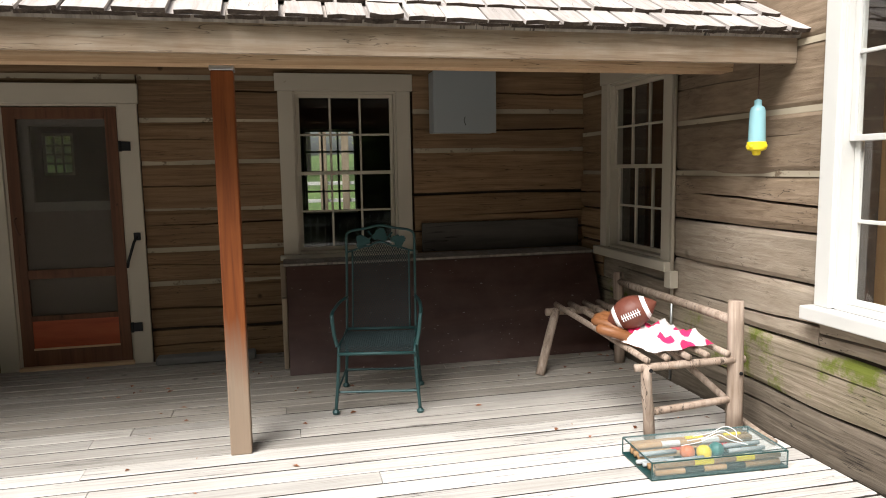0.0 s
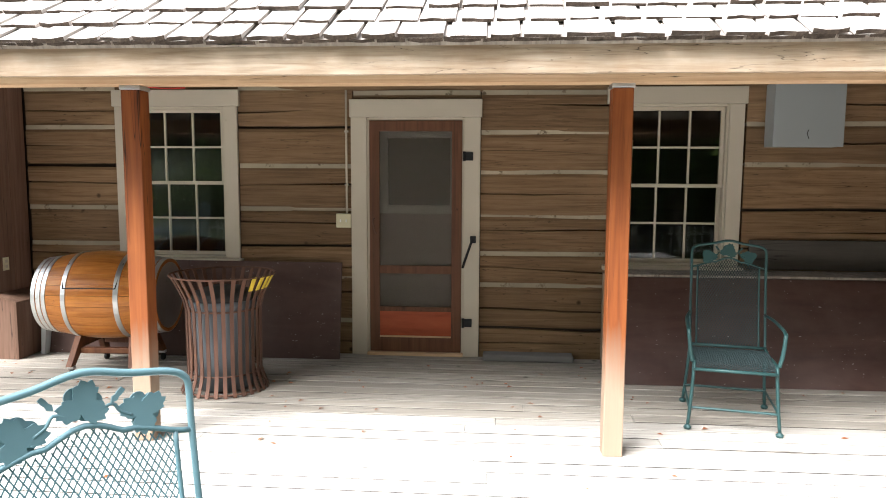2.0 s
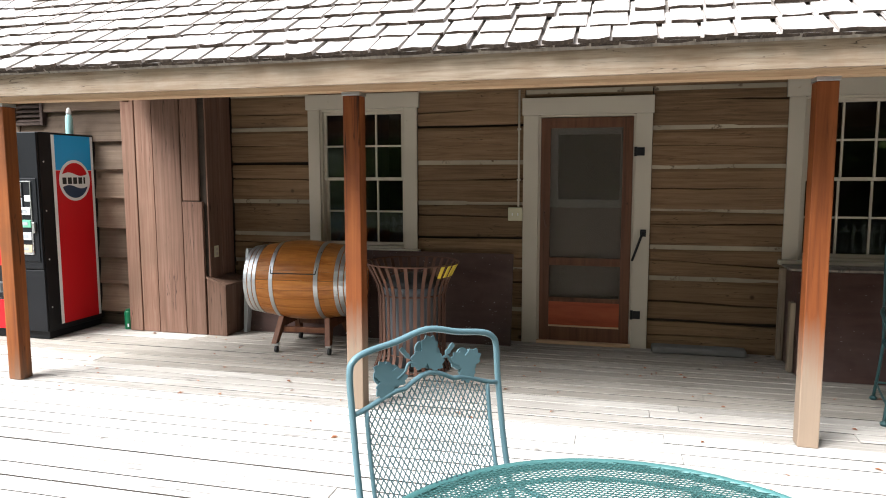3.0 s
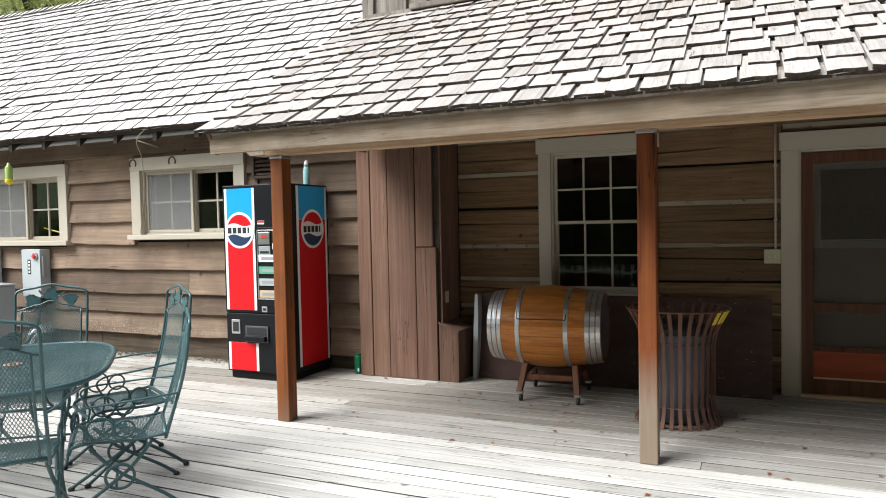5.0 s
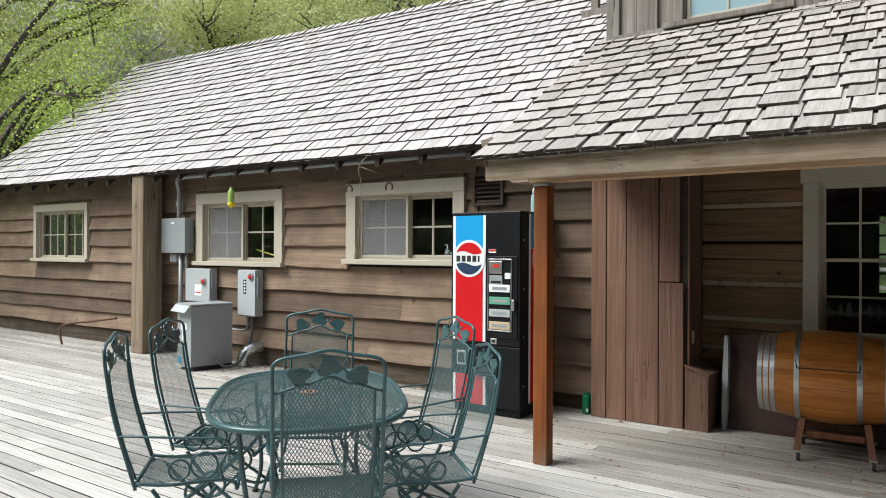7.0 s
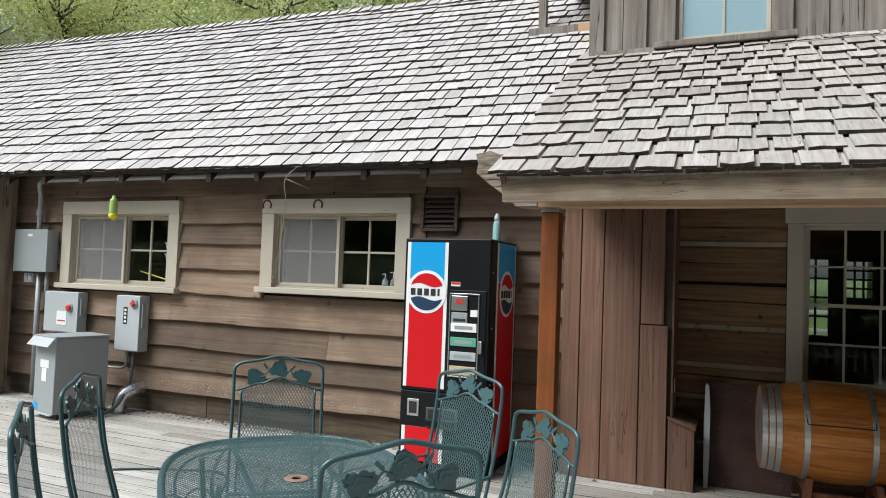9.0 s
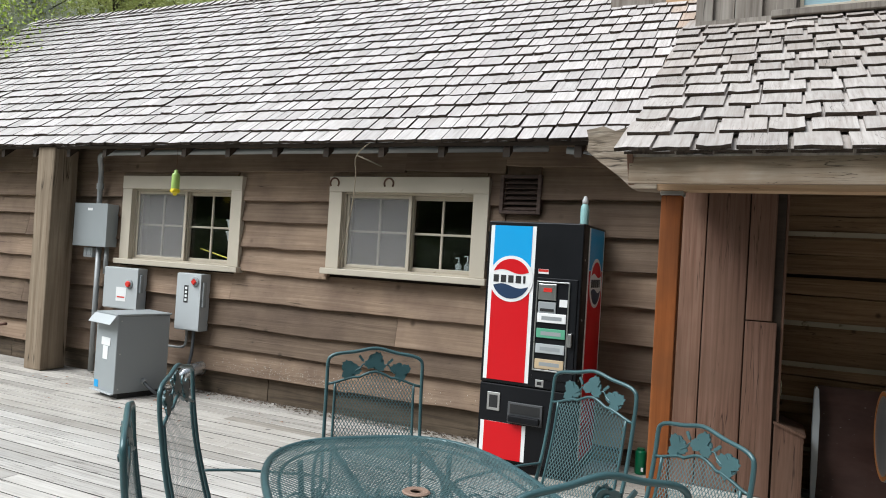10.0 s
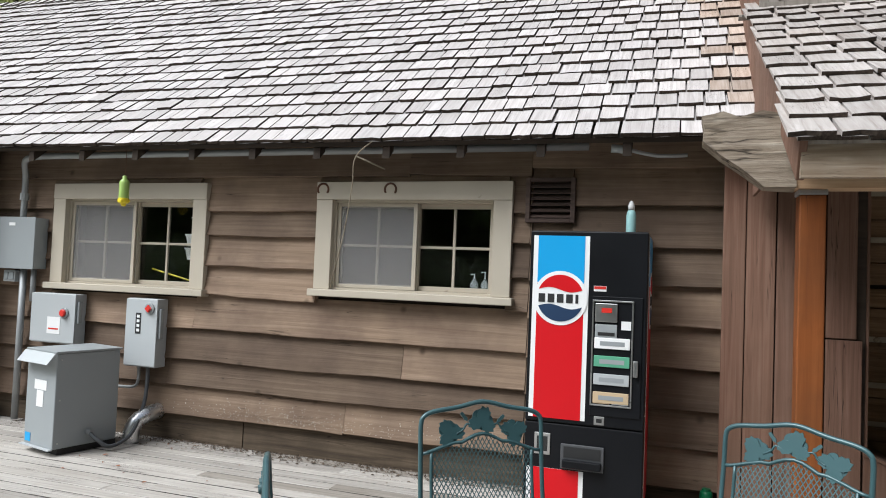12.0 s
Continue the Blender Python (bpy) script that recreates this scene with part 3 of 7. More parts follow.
SIDE_HOLES = [(-5.72, -4.62, 0.76, 2.27), (-3.26, -2.11, 0.74, 2.6)]
for a, b in zip(SIDE_COURSES, SIDE_COURSES[1:]):
    cuts = [h for h in SIDE_HOLES if a < h[3] - 0.03 and b > h[2] + 0.03]
    spans, x = [], -WALL_Y + 0.02
    for h in sorted(cuts):
        spans.append((x, h[0], a, b))
        if h[2] - a > 0.06:
            spans.append((h[0], h[1], a, h[2]))
        if b - h[3] > 0.06:
            spans.append((h[0], h[1], h[3], b))
        x = h[1]
    spans.append((x, -1.05, a, b))
    for x0, x1, z0, z1 in spans:
        seed += 1
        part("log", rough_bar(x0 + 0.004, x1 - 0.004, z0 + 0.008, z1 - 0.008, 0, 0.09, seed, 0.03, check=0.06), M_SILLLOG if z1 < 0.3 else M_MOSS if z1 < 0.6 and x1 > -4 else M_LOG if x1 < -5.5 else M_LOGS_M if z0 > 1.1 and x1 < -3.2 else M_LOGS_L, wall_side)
        if z1 == b and b in (1.45, 1.78, 2.12) and x1 - x0 > 0.2:
            part("chinking", rough_bar(x0 + 0.006, x1 - 0.006, b - 0.014, b + 0.014, -0.004, 0.07, seed + 50, 0.012, 0.006), M_CHINK, wall_side)

# lap-sided wall
WIN_A = (-11.50, -10.00, 1.38, 2.20)
WIN_B = (-8.58, -7.17, 1.44, 2.20)
WIN_C = (-16.34, -14.70, 1.38, 2.22)
bm = slab(bmesh.new(), -18.0, -5.30, -0.4, 2.75, LAP_Y + 0.04, LAP_Y + 0.2, [WIN_A, WIN_B, WIN_C])
wall_lap = setting("wall_lap_siding", bm, M_DARKWOOD, "brown wooden lap siding with wavy lower edges", "wall")
LAP_HOLES = [(-11.68, -9.95, 1.30, 2.34), (-8.72, -7.06, 1.36, 2.345), (-16.42, -14.58, 1.3, 2.34), (-6.87, -6.56, 2.03, 2.37)]
LAP_ROWS = (((-17.95, -6.88), (-0.02, 0.24, 0.50, 0.735, 1.02, 1.33, 1.595, 1.87, 2.10, 2.40, 2.72)),
            ((-6.88, -5.32), (-0.02, 0.15, 0.428, 0.701, 0.992, 1.292, 1.578, 1.857, 2.159, 2.45, 2.74)))


def lap_board(x0, x1, z0, z1, seed):
    """A board that leans out at its wavy lower edge."""
    bm = bmesh.new()
    n = max(2, int((x1 - x0) / 0.22))
    rings = []
    for i in range(n + 1):
        x = x0 + (x1 - x0) * i / n
        w = noise.noise((x * 0.9 + seed * 3.1, seed, 0)) * 0.022 + noise.noise((x * 3.1 + seed, 0, seed)) * 0.011
        f = LAP_Y - 0.036 + noise.noise((x * 0.7, seed * 2.0, 4)) * 0.008
        rings.append([bm.verts.new(p) for p in ((x, LAP_Y + 0.02, z1), (x, LAP_Y + 0.01, z1), (x, f - 0.006, z0 + w + 0.006), (x, f, z0 + w), (x, LAP_Y + 0.03, z0 + w))])
    for a, b in zip(rings, rings[1:]):
        for j in range(5):
            bm.faces.new((a[j], a[(j + 1) % 5], b[(j + 1) % 5], b[j]))
    bm.faces.new(rings[0])
    bm.faces.new(rings[-1][::-1])
    return bm


M_SKIRT = wood("damp_skirt_board", (0.05, 0.036, 0.025), (0.1, 0.074, 0.05), (0.16, 0.12, 0.083), "x", 30, 1.2, 0.85, 0.5, (0.04, 0.03, 0.02), 3.0, 0.4, 0.2)
for j0, j1 in ((-17.95, -13.6), (-13.59, -9.4), (-9.39, -5.32)):
    part("skirt_board", rough_bar(j0, j1, -0.03, 0.26, LAP_Y + 0.012, LAP_Y + 0.038, j0, 0.006, 0.004), M_SKIRT, wall_lap, "dark damp skirt board")
for (run0, run1), a, b, k in [(run, z0, z1, k) for run, zs_ in LAP_ROWS for k, (z0, z1) in enumerate(zip(zs_, zs_[1:]))]:
    if a < 0:
        continue
    b2 = b + 0.02
    cuts = [h for h in LAP_HOLES if a < h[3] - 0.02 and b > h[2] + 0.02 and run0 < (h[0] + h[1]) / 2 < run1]
    spans, x = [], run0
    for h in sorted(cuts):
        spans.append((x, h[0], a, b2))
        if h[2] - a > 0.04:
            spans.append((h[0], h[1], a, h[2]))
        if b - h[3] > 0.04:
            spans.append((h[0], h[1], h[3], b2))
        x = h[1]
    spans.append((x, run1, a, b2))
    for x0, x1, z0, z1 in spans:
        joints = [x0] + [j for j in (-13.4 + 0.8 * (k % 3), -9.2 + 1.3 * (k % 2) - 0.5 * (k % 3)) if x0 + 0.5 < j < x1 - 0.5] + [x1]
        for j0, j1 in zip(joints, joints[1:]):
            seed += 1
            part("siding_board", lap_board(j0 + 0.002, j1 - 0.002, z0, z1, seed), M_SIDING, wall_lap)

# deck, with its boards along x
bm = boxed(-19.5, SIDE_X + 0.15, -2.6, WALL_Y + 0.2, -0.3, -0.13)
deck = setting("floor", bm, M_DARKWOOD, "weathered grey wooden deck of long narrow boards", "floor")


def deck_board(x0, x1, seed):
    bm = bmesh.new()
    h, w = 0.03, 0.063
    n = max(1, int((x1 - x0) / 1.1))
    rings = []
    for i in range(n + 1):
        x = x0 + (x1 - x0) * i / n
        dz = noise.noise((x * 0.6, seed * 1.7, 0)) * 0.002
        dy = noise.noise((x * 0.4, seed * 0.9, 5)) * 0.0018
        rings.append([bm.verts.new((x, y + dy, z + dz)) for y, z in ((-w, -h), (-w, -0.004), (-w + 0.005, 0), (w - 0.005, 0), (w, -0.004), (w, -h))])
    for a, b in zip(rings, rings[1:]):
        for j in range(6):
            f = bm.faces.new((a[j], a[(j + 1) % 6], b[(j + 1) % 6], b[j]))
            f.material_index = 1 if j in (0, 4) else 0
    bm.faces.new(rings[0])
    bm.faces.new(rings[-1][::-1])
    return bm


# porch roof: slope from the eave up to the dormer wall
PSLOPE = math.atan2(1.30, 2.145)
roof_m = Matrix.Translation((0, 3.42, 2.165)) @ Matrix.Rotation(PSLOPE, 4, "X")
bm = bmesh.new()
box(bm, -5.34, SIDE_X, 0.03, 2.62, -0.045, -0.012)
porch_roof = setting("roof_porch", bm, M_GREYWOOD, "silver-grey cedar shake roof over the porch", "roof")
porch_roof.matrix_basis = roof_m
bm = bmesh.new()
for i in range(15):
    box(bm, -5.2 + i * 0.585, -5.14 + i * 0.585, 0.08, 2.6, -0.19, -0.047, 0.004)
for i in range(13):
    box(bm, -5.3, SIDE_X - 0.02, 0.75 + i * 0.14, 0.875 + i * 0.14, -0.062, -0.047)
# Ceiling set in the near-black wood to darken the porch below.
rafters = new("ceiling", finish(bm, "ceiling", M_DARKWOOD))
tagged(rafters, "open rafters and boards under the porch roof", "ceiling", "", "structure")
rafters.matrix_basis = roof_m
# fascia along the eave, and the beam that rests on the posts
bm = rough_bar(-5.36, SIDE_X - 0.01, 2.018, 2.15, 3.475, 3.515, 400, 0.006, 0.004)
setting("trim_fascia", bm, M_FASCIA, "weathered grey-brown fascia board along the eave", "fascia")
bm = rough_bar(-5.30, SIDE_X - 0.01, 2.045, 2.20, 3.985, 4.12, 410, 0.005, 0.004)
setting("trim_beam", bm, M_BEAM, "pale sawn porch beam on posts", "beam")
bm = bmesh.new()
plate(bm, [(-5.705, 2.385), (-5.695, 2.33), (-5.70, 2.265), (-5.62, 2.2), (-5.53, 2.13), (-5.43, 2.05), (-5.30, 2.045), (-5.30, 2.392), (-5.38, 2.385), (-5.45, 2.4), (-5.54, 2.378), (-5.61, 2.402), (-5.66, 2.392)], 3.98, 4.13)
for v in bm.verts:
    v.co += Vector((noise.noise(v.co * 9), noise.noise(v.co * 7), noise.noise(v.co * 11))) * 0.012
setting("trim_beam_end", bm, M_RAWEND, "split grey beam end cut at a slant", "beam")
# side of the porch roof: rake board and the boarded side below it
bm = bmesh.new()
box(bm, -5.37, -5.34, 0.02, 2.75, -0.19, -0.005, 0.004)
rake = setting("trim_rake", bm, M_CLOSET, "brown rake board along the porch roof", "trim")
rake.matrix_basis = roof_m
bm = bmesh.new()
for i in range(6):
    y0 = 4.12 + i * 0.24
    z1 = 2.165 + (y0 + 0.12 - 3.42) * math.tan(PSLOPE) - 0.1
    if z1 > 2.3:
        box(bm, -5.335, -5.315, y0 + 0.002, y0 + 0.238, 2.2, z1, 0.003)
setting("wall_porch_side", bm, M_CLOSET, "vertical brown boards closing the side of the porch roof", "wall")

# main roof over the lap-sided wing; its old ridge climbs a little
R_E0, R_E1 = Vector((-5.30, 5.44, 2.60)), Vector((-18.6, 5.44, 2.72))
R_R0, R_R1 = Vector((-5.30, 8.85, 5.47)), Vector((-18.6, 9.28, 5.98))


def on_roof(u, v):
    return R_E0.lerp(R_E1, u).lerp(R_R0.lerp(R_R1, u), v)


bm = bmesh.new()
low = Vector((0, 0.03, -0.045))
c = [on_roof(0, 0), on_roof(1, 0), on_roof(1, 1), on_roof(0, 1)]
t4 = [bm.verts.new(p + Vector((0, 0.01, -0.015))) for p in c]
b4 = [bm.verts.new(p + low) for p in c]
bm.faces.new(t4)
bm.faces.new(b4[::-1])
for i in range(4):
    bm.faces.new((t4[i], b4[i], b4[(i + 1) % 4], t4[(i + 1) % 4]))
back = [bm.verts.new(p) for p in (R_R0, R_R1, R_R1 + Vector((0, 3.6, -3.2)), R_R0 + Vector((0, 3.6, -3.2)))]
bm.faces.new(back)
main_roof = setting("roof_main", bm, M_DARKWOOD, "long silver-grey cedar shake roof with a sagging ridge", "roof")
bm = bmesh.new()
for i in range(22):
    p = on_roof((i + 0.4) / 22, 0)
    q = on_roof((i + 0.4) / 22, 0.16)
    d = (q - p).normalized()
    a = p + Vector((0, 0.03, -0.05))
    v = [bm.verts.new(a + Vector((dx, 0, 0)) + k * d + Vector((0, 0, dz))) for dx in (-0.03, 0.03) for k in (0, 0.55) for dz in (0, -0.09)]
    for f in ((0, 1, 3, 2), (4, 6, 7, 5), (0, 4, 5, 1), (2, 3, 7, 6), (0, 2, 6, 4), (1, 5, 7, 3)):
        bm.faces.new([v[j] for j in f])
setting("trim_rafter_tails", bm, M_DARKWOOD, "dark rafter tails under the eave", "rafter")

# upper storey behind the porch roof: board and batten
UP_Y = 5.60
WIN_U = (-4.64, -3.93, 3.53, 4.35)
WIN_U2 = (-2.03, -1.32, 3.53, 4.35)
bm = slab(bmesh.new(), -5.29, SIDE_X, 3.2, 6.2, UP_Y, UP_Y + 0.15, [WIN_U, WIN_U2])
box(bm, -5.29, -5.14, UP_Y + 0.15, 10.5, 3.0, 6.2)
wall_up = setting("wall_upper", bm, M_GREYWOOD, "weathered grey board-and-batten wall of the upper storey", "wall")
x = -5.29
k = 0
while x < SIDE_X - 0.1:
    w = (0.24, 0.19, 0.22)[k % 3]
    x1 = min(x + w, SIDE_X)
    for z0, z1 in ((3.40, 6.2),):
        pieces = [(z0, z1)]
        for h in (WIN_U, WIN_U2):
            if x1 > h[0] - 0.1 and x < h[1] + 0.1:
                pieces = [(z0, h[2] - 0.06), (h[3] + 0.1, z1)]
        for a, b in pieces:
            if b - a > 0.03:
                part("board", boxed(x + 0.003, x1 - 0.003, UP_Y - 0.022 - 0.01 * (k % 2), UP_Y - 0.001, a, b, 0.003), M_GREYWOOD, wall_up)
    x = x1
    k += 1
part("corner_board", boxed(-5.32, -5.20, UP_Y - 0.055, UP_Y - 0.034, 3.38, 6.2, 0.004), M_GREYWOOD, wall_up)
part("base_board", boxed(-5.31, -4.80, UP_Y - 0.06, UP_Y - 0.056, 3.40, 3.50, 0.001), M_GREYWOOD, wall_up)
for i in range(16):
    part("side_board", boxed(-5.315, -5.292, UP_Y + 0.02 + i * 0.24, UP_Y + 0.25 + i * 0.24, 2.75, 6.2, 0.003), M_CLOSET, wall_up)
part("flashing_board", boxed(-5.45, -4.66, UP_Y - 0.13, UP_Y - 0.062, 3.385, 3.405, 0.004), M_GREYWOOD, wall_up)
x = -4.655
for i in range(14):
    x1 = min(3.0, x + 0.42 + 0.3 * abs(noise.noise((i * 1.7, 0.3, 2))))
    fm = Matrix.Translation(((x + x1) / 2, UP_Y - 0.1, 3.41 + 0.004 * (i % 3))) @ Matrix.Rotation(radians(24), 4, "X") @ Matrix.Rotation(radians(1.2 * (-1) ** i), 4, "Y")
    part("flashing_board", box(bmesh.new(), -(x1 - x) / 2 - 0.01, (x1 - x) / 2 - 0.006, -0.055, 0.04, 0, 0.02, 0.004), M_SHINGLE, wall_up, at=fm)
    x = x1
    if x > 2.9:
        break

# boarded closet at the end of the lap-sided wing
bm = boxed(-5.46, -4.63, 5.70, 6.12, -0.03, 2.74)
closet = setting("wall_closet", bm, M_DARKWOOD, "red-brown vertical board closet beside the porch", "closet")
part("corner_board", boxed(-5.503, -5.36, 5.664, 5.698, 0.004, 2.73, 0.006), M_CLOSET, closet)
for x0, x1, z0, z1, y0 in ((-5.357, -5.17, 0, 2.73, 5.672), (-5.167, -4.872, 0, 2.73, 5.668), (-4.869, -4.685, 1.28, 2.73, 5.674), (-4.869, -4.652, 0.0, 1.275, 5.664)):
    part("board", boxed(x0 + 0.003, x1 - 0.003, y0, 5.698, z0 + 0.004, z1, 0.004), M_CLOSET, closet)
for i in range(2):
    part("side_board", boxed(-4.628, -4.61, 5.70 + 0.215 * i, 5.91 + 0.215 * i, 0.004, 2.73, 0.003), M_CLOSET, closet)
    part("side_board", boxed(-5.485, -5.462, 5.70 + 0.09 * i, 5.787 + 0.09 * i, 0.004, 2.73, 0.003), M_BIGPOST, closet)

# rooms behind the walls, painted near black for the dimness indoors
bm = bmesh.new()
BACK_WIN = (0.79, 1.58, 0.85, 2.12)
BACK_WIN2 = (-3.45, -2.9, 0.95, 2.1)
BACK_WIN3 = (-2.76, -2.36, 1.5, 2.08)
slab(bm, -4.6, 6.5, -0.1, 2.62, 11.0, 11.15, [BACK_WIN, BACK_WIN2, BACK_WIN3])
box(bm, -4.75, -4.6, WALL_Y + 0.24, 11.15, -0.1, 2.62)
box(bm, 6.5, 6.65, 0.9, 11.15, -0.1, 3.5)
box(bm, SIDE_X + 0.25, 6.5, 0.9, 1.0, -0.1, 3.5)
box(bm, SIDE_X + 0.26, 6.5, 6.3, 6.4, -0.1, 2.62)
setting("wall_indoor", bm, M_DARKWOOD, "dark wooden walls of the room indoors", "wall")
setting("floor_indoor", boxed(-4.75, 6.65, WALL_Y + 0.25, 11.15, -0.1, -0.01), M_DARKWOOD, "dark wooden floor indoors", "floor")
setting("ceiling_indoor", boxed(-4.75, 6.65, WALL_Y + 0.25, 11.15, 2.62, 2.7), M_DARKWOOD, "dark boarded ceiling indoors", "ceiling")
bm = bmesh.new()
box(bm, SIDE_X + 0.42, SIDE_X + 0.5, 1.01, 3.9, -0.1, 3.5)
setting("wall_pine_indoor", bm, M_INDOOR, "orange pine boarding behind the white window", "wall")
setting("wall_cedar_indoor", boxed(SIDE_X + 0.6, SIDE_X + 0.68, 3.91, 6.1, -0.1, 3.5), M_INDOOR_DIM, "dark red-brown boarding behind the side window", "wall")
bm = bmesh.new()
box(bm, -18.0, -5.5, 8.6, 8.75, -0.2, 4.2)
box(bm, -18.0, -17.85, LAP_Y + 0.2, 8.6, -0.2, 2.6)
box(bm, -5.6, -5.5, LAP_Y + 0.22, 8.6, -0.2, 2.6)
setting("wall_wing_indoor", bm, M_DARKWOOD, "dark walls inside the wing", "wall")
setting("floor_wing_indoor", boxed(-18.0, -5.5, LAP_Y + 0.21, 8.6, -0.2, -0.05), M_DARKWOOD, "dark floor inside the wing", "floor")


# ---- windows and doors ----
M_INNER = paint("inner_door_paint", (0.11, 0.085, 0.065), 0.5)
M_INNERT = paint("inner_door_trim", (0.2, 0.19, 0.165), 0.5)

def pane(parent, x0, x1, z0, z1, y, material=None):
    ob = part("pane", boxed(x0, x1, y, y + 0.004, z0, z1), material or M_GLASS, parent)
    ob.visible_shadow = False
    return ob


def sash(win, x0, x1, z0, z1, y, cols, rows_, material, rail=0.035, bar=0.018, glazing=None):
    """A glazed sash: rails, stiles, bars and panes."""
    t = 0.03
    part("stile", boxed(x0, x0 + rail, y, y + t, z0, z1, 0.003), material, win)
    part("stile", boxed(x1 - rail, x1, y, y + t, z0, z1, 0.003), material, win)
    part("rail", boxed(x0 + rail, x1 - rail, y, y + t, z0, z0 + rail, 0.003), material, win)
    part("rail", boxed(x0 + rail, x1 - rail, y, y + t, z1 - rail, z1, 0.003), material, win)
    ax, bx, az, bz = x0 + rail, x1 - rail, z0 + rail, z1 - rail
    for i in range(1, cols):
        x = ax + (bx - ax) * i / cols
        part("glazing_bar", boxed(x - bar / 2, x + bar / 2, y + 0.003, y + t - 0.003, az, bz, 0.003), material, win)
    for j in range(1, rows_):
        z = az + (bz - az) * j / rows_
        part("glazing_bar", boxed(ax, bx, y + 0.005, y + t - 0.005, z - bar / 2, z + bar / 2, 0.003), material, win)
    for i in range(cols):
        for j in range(rows_):
            pane(win, ax + (bx - ax) * i / cols, ax + (bx - ax) * (i + 1) / cols, az + (bz - az) * j / rows_, az + (bz - az) * (j + 1) / rows_, y + 0.013, glazing)


def casing(win, hole, y, side, head, material, sill=0.05, proud=0.03, ear=0.02, apron=0.0, sill_out=0.05, wide_head=True):
    """The boards about an opening, and its lining."""
    x0, x1, z0, z1 = hole
    part("casing_jamb", boxed(x0 - side, x0, y - proud, y - 0.002, z0, z1, 0.004), material, win)
    part("casing_jamb", boxed(x1, x1 + side, y - proud, y - 0.002, z0, z1, 0.004), material, win)
    e = ear if wide_head else 0
    part("casing_head", boxed(x0 - side - e, x1 + side + e, y - proud - 0.006, y - 0.002, z1 + 0.001, z1 + head, 0.004), material, win)
    if sill:
        part("sill", boxed(x0 - side - 0.03, x1 + side + 0.03, y - proud - sill_out, y - 0.002, z0 - sill, z0 - 0.001, 0.006), material, win)
    for a, b in ((x0 - 0.002, x0 + 0.018), (x1 - 0.018, x1 + 0.002)):
        part("lining", boxed(a, b, y - 0.004, y + 0.105, z0 + 0.002, z1 - 0.002), material, win)
    part("lining", boxed(x0 + 0.018, x1 - 0.018, y - 0.004, y + 0.105, z1 - 0.018, z1 + 0.0005), material, win)
    part("lining", boxed(x0 + 0.018, x1 - 0.018, y - 0.004, y + 0.105, z0 - 0.0005, z0 + 0.018), material, win)


def double_hung(name, hole, y, label, material, m, side=0.12, head=0.14, cols=3, rows_=2, **k):
    win = thing(name, label, "window", m, "", "structure")
    casing(win, hole, y, side, head, material, **k)
    x0, x1, z0, z1 = hole
    zm = (z0 + z1) / 2
    sash(win, x0 + 0.019, x1 - 0.019, zm - 0.015, z1 - 0.019, y + 0.03, cols, rows_, material, 0.03)
    sash(win, x0 + 0.019, x1 - 0.019, z0 + 0.019, zm + 0.015, y + 0.064, cols, rows_, material, 0.03)
    return win


I4 = Matrix.Identity(4)
double_hung("window_1", WIN_L, WALL_Y, "twelve-pane sash window with beige wooden casing", M_TRIM, I4, sill=0.04)
double_hung("window_2", WIN_R, WALL_Y, "twelve-pane sash window with thick beige casing", M_TRIM, I4, sill=0.04)
double_hung("window_3", WIN_S, 0, "narrow twelve-pane sash window with beige casing and sill", M_TRIM, TURN_SIDE, side=0.11, sill=0.07)
double_hung("window_4", WIN_E, 0, "white-painted sash window with a peeling sill", M_WHITE, TURN_SIDE, side=0.095, head=0.14, cols=2, sill=0.07, sill_out=0.06)


def slider(name, hole, label):
    """A sliding window: a screened half, a glazed half, each of four panes."""
    win = thing(name, label, "window", I4, "", "structure")
    x0, x1, z0, z1 = hole
    casing(win, hole, LAP_Y, 0.15, 0.15, M_TRIM, sill=0.06, proud=0.062, ear=0.0, sill_out=0.05)
    xm = x0 + (x1 - x0) * 0.52
    sash(win, x0 + 0.019, xm + 0.02, z0 + 0.019, z1 - 0.019, LAP_Y + 0.04, 2, 2, M_TRIM, 0.04, 0.022)
    sash(win, xm - 0.02, x1 - 0.019, z0 + 0.019, z1 - 0.019, LAP_Y + 0.074, 2, 2, M_TRIM, 0.04, 0.022)
    fr = bmesh.new()
    for a in ((x0 + 0.02, x0 + 0.05, z0 + 0.02, z1 - 0.02), (xm - 0.02, xm + 0.015, z0 + 0.02, z1 - 0.02), (x0 + 0.05, xm - 0.02, z0 + 0.02, z0 + 0.05), (x0 + 0.05, xm - 0.02, z1 - 0.05, z1 - 0.02)):
        box(fr, a[0], a[1], LAP_Y + 0.012, LAP_Y + 0.03, a[2], a[3], 0.003)
    part("screen_frame", fr, M_TRIM, win)
    part("insect_screen", boxed(x0 + 0.05, xm - 0.02, LAP_Y + 0.02, LAP_Y + 0.0215, z0 + 0.05, z1 - 0.05), M_SCREENW, win, "grey insect screen")
    return win


slider("window_5", WIN_A, "sliding window with a screened half and beige casing")
slider("window_6", WIN_B, "sliding window with a screened half above a worn sill")
win = thing("window_7", "six-pane window with beige casing in lap siding", "window", I4, "", "structure")
casing(win, WIN_C, LAP_Y, 0.1, 0.12, M_TRIM, sill=0.06, proud=0.062, ear=0)
sash(win, WIN_C[0] + 0.019, (WIN_C[0] + WIN_C[1]) / 2 + 0.02, WIN_C[2] + 0.019, WIN_C[3] - 0.019, LAP_Y + 0.04, 3, 2, M_TRIM)
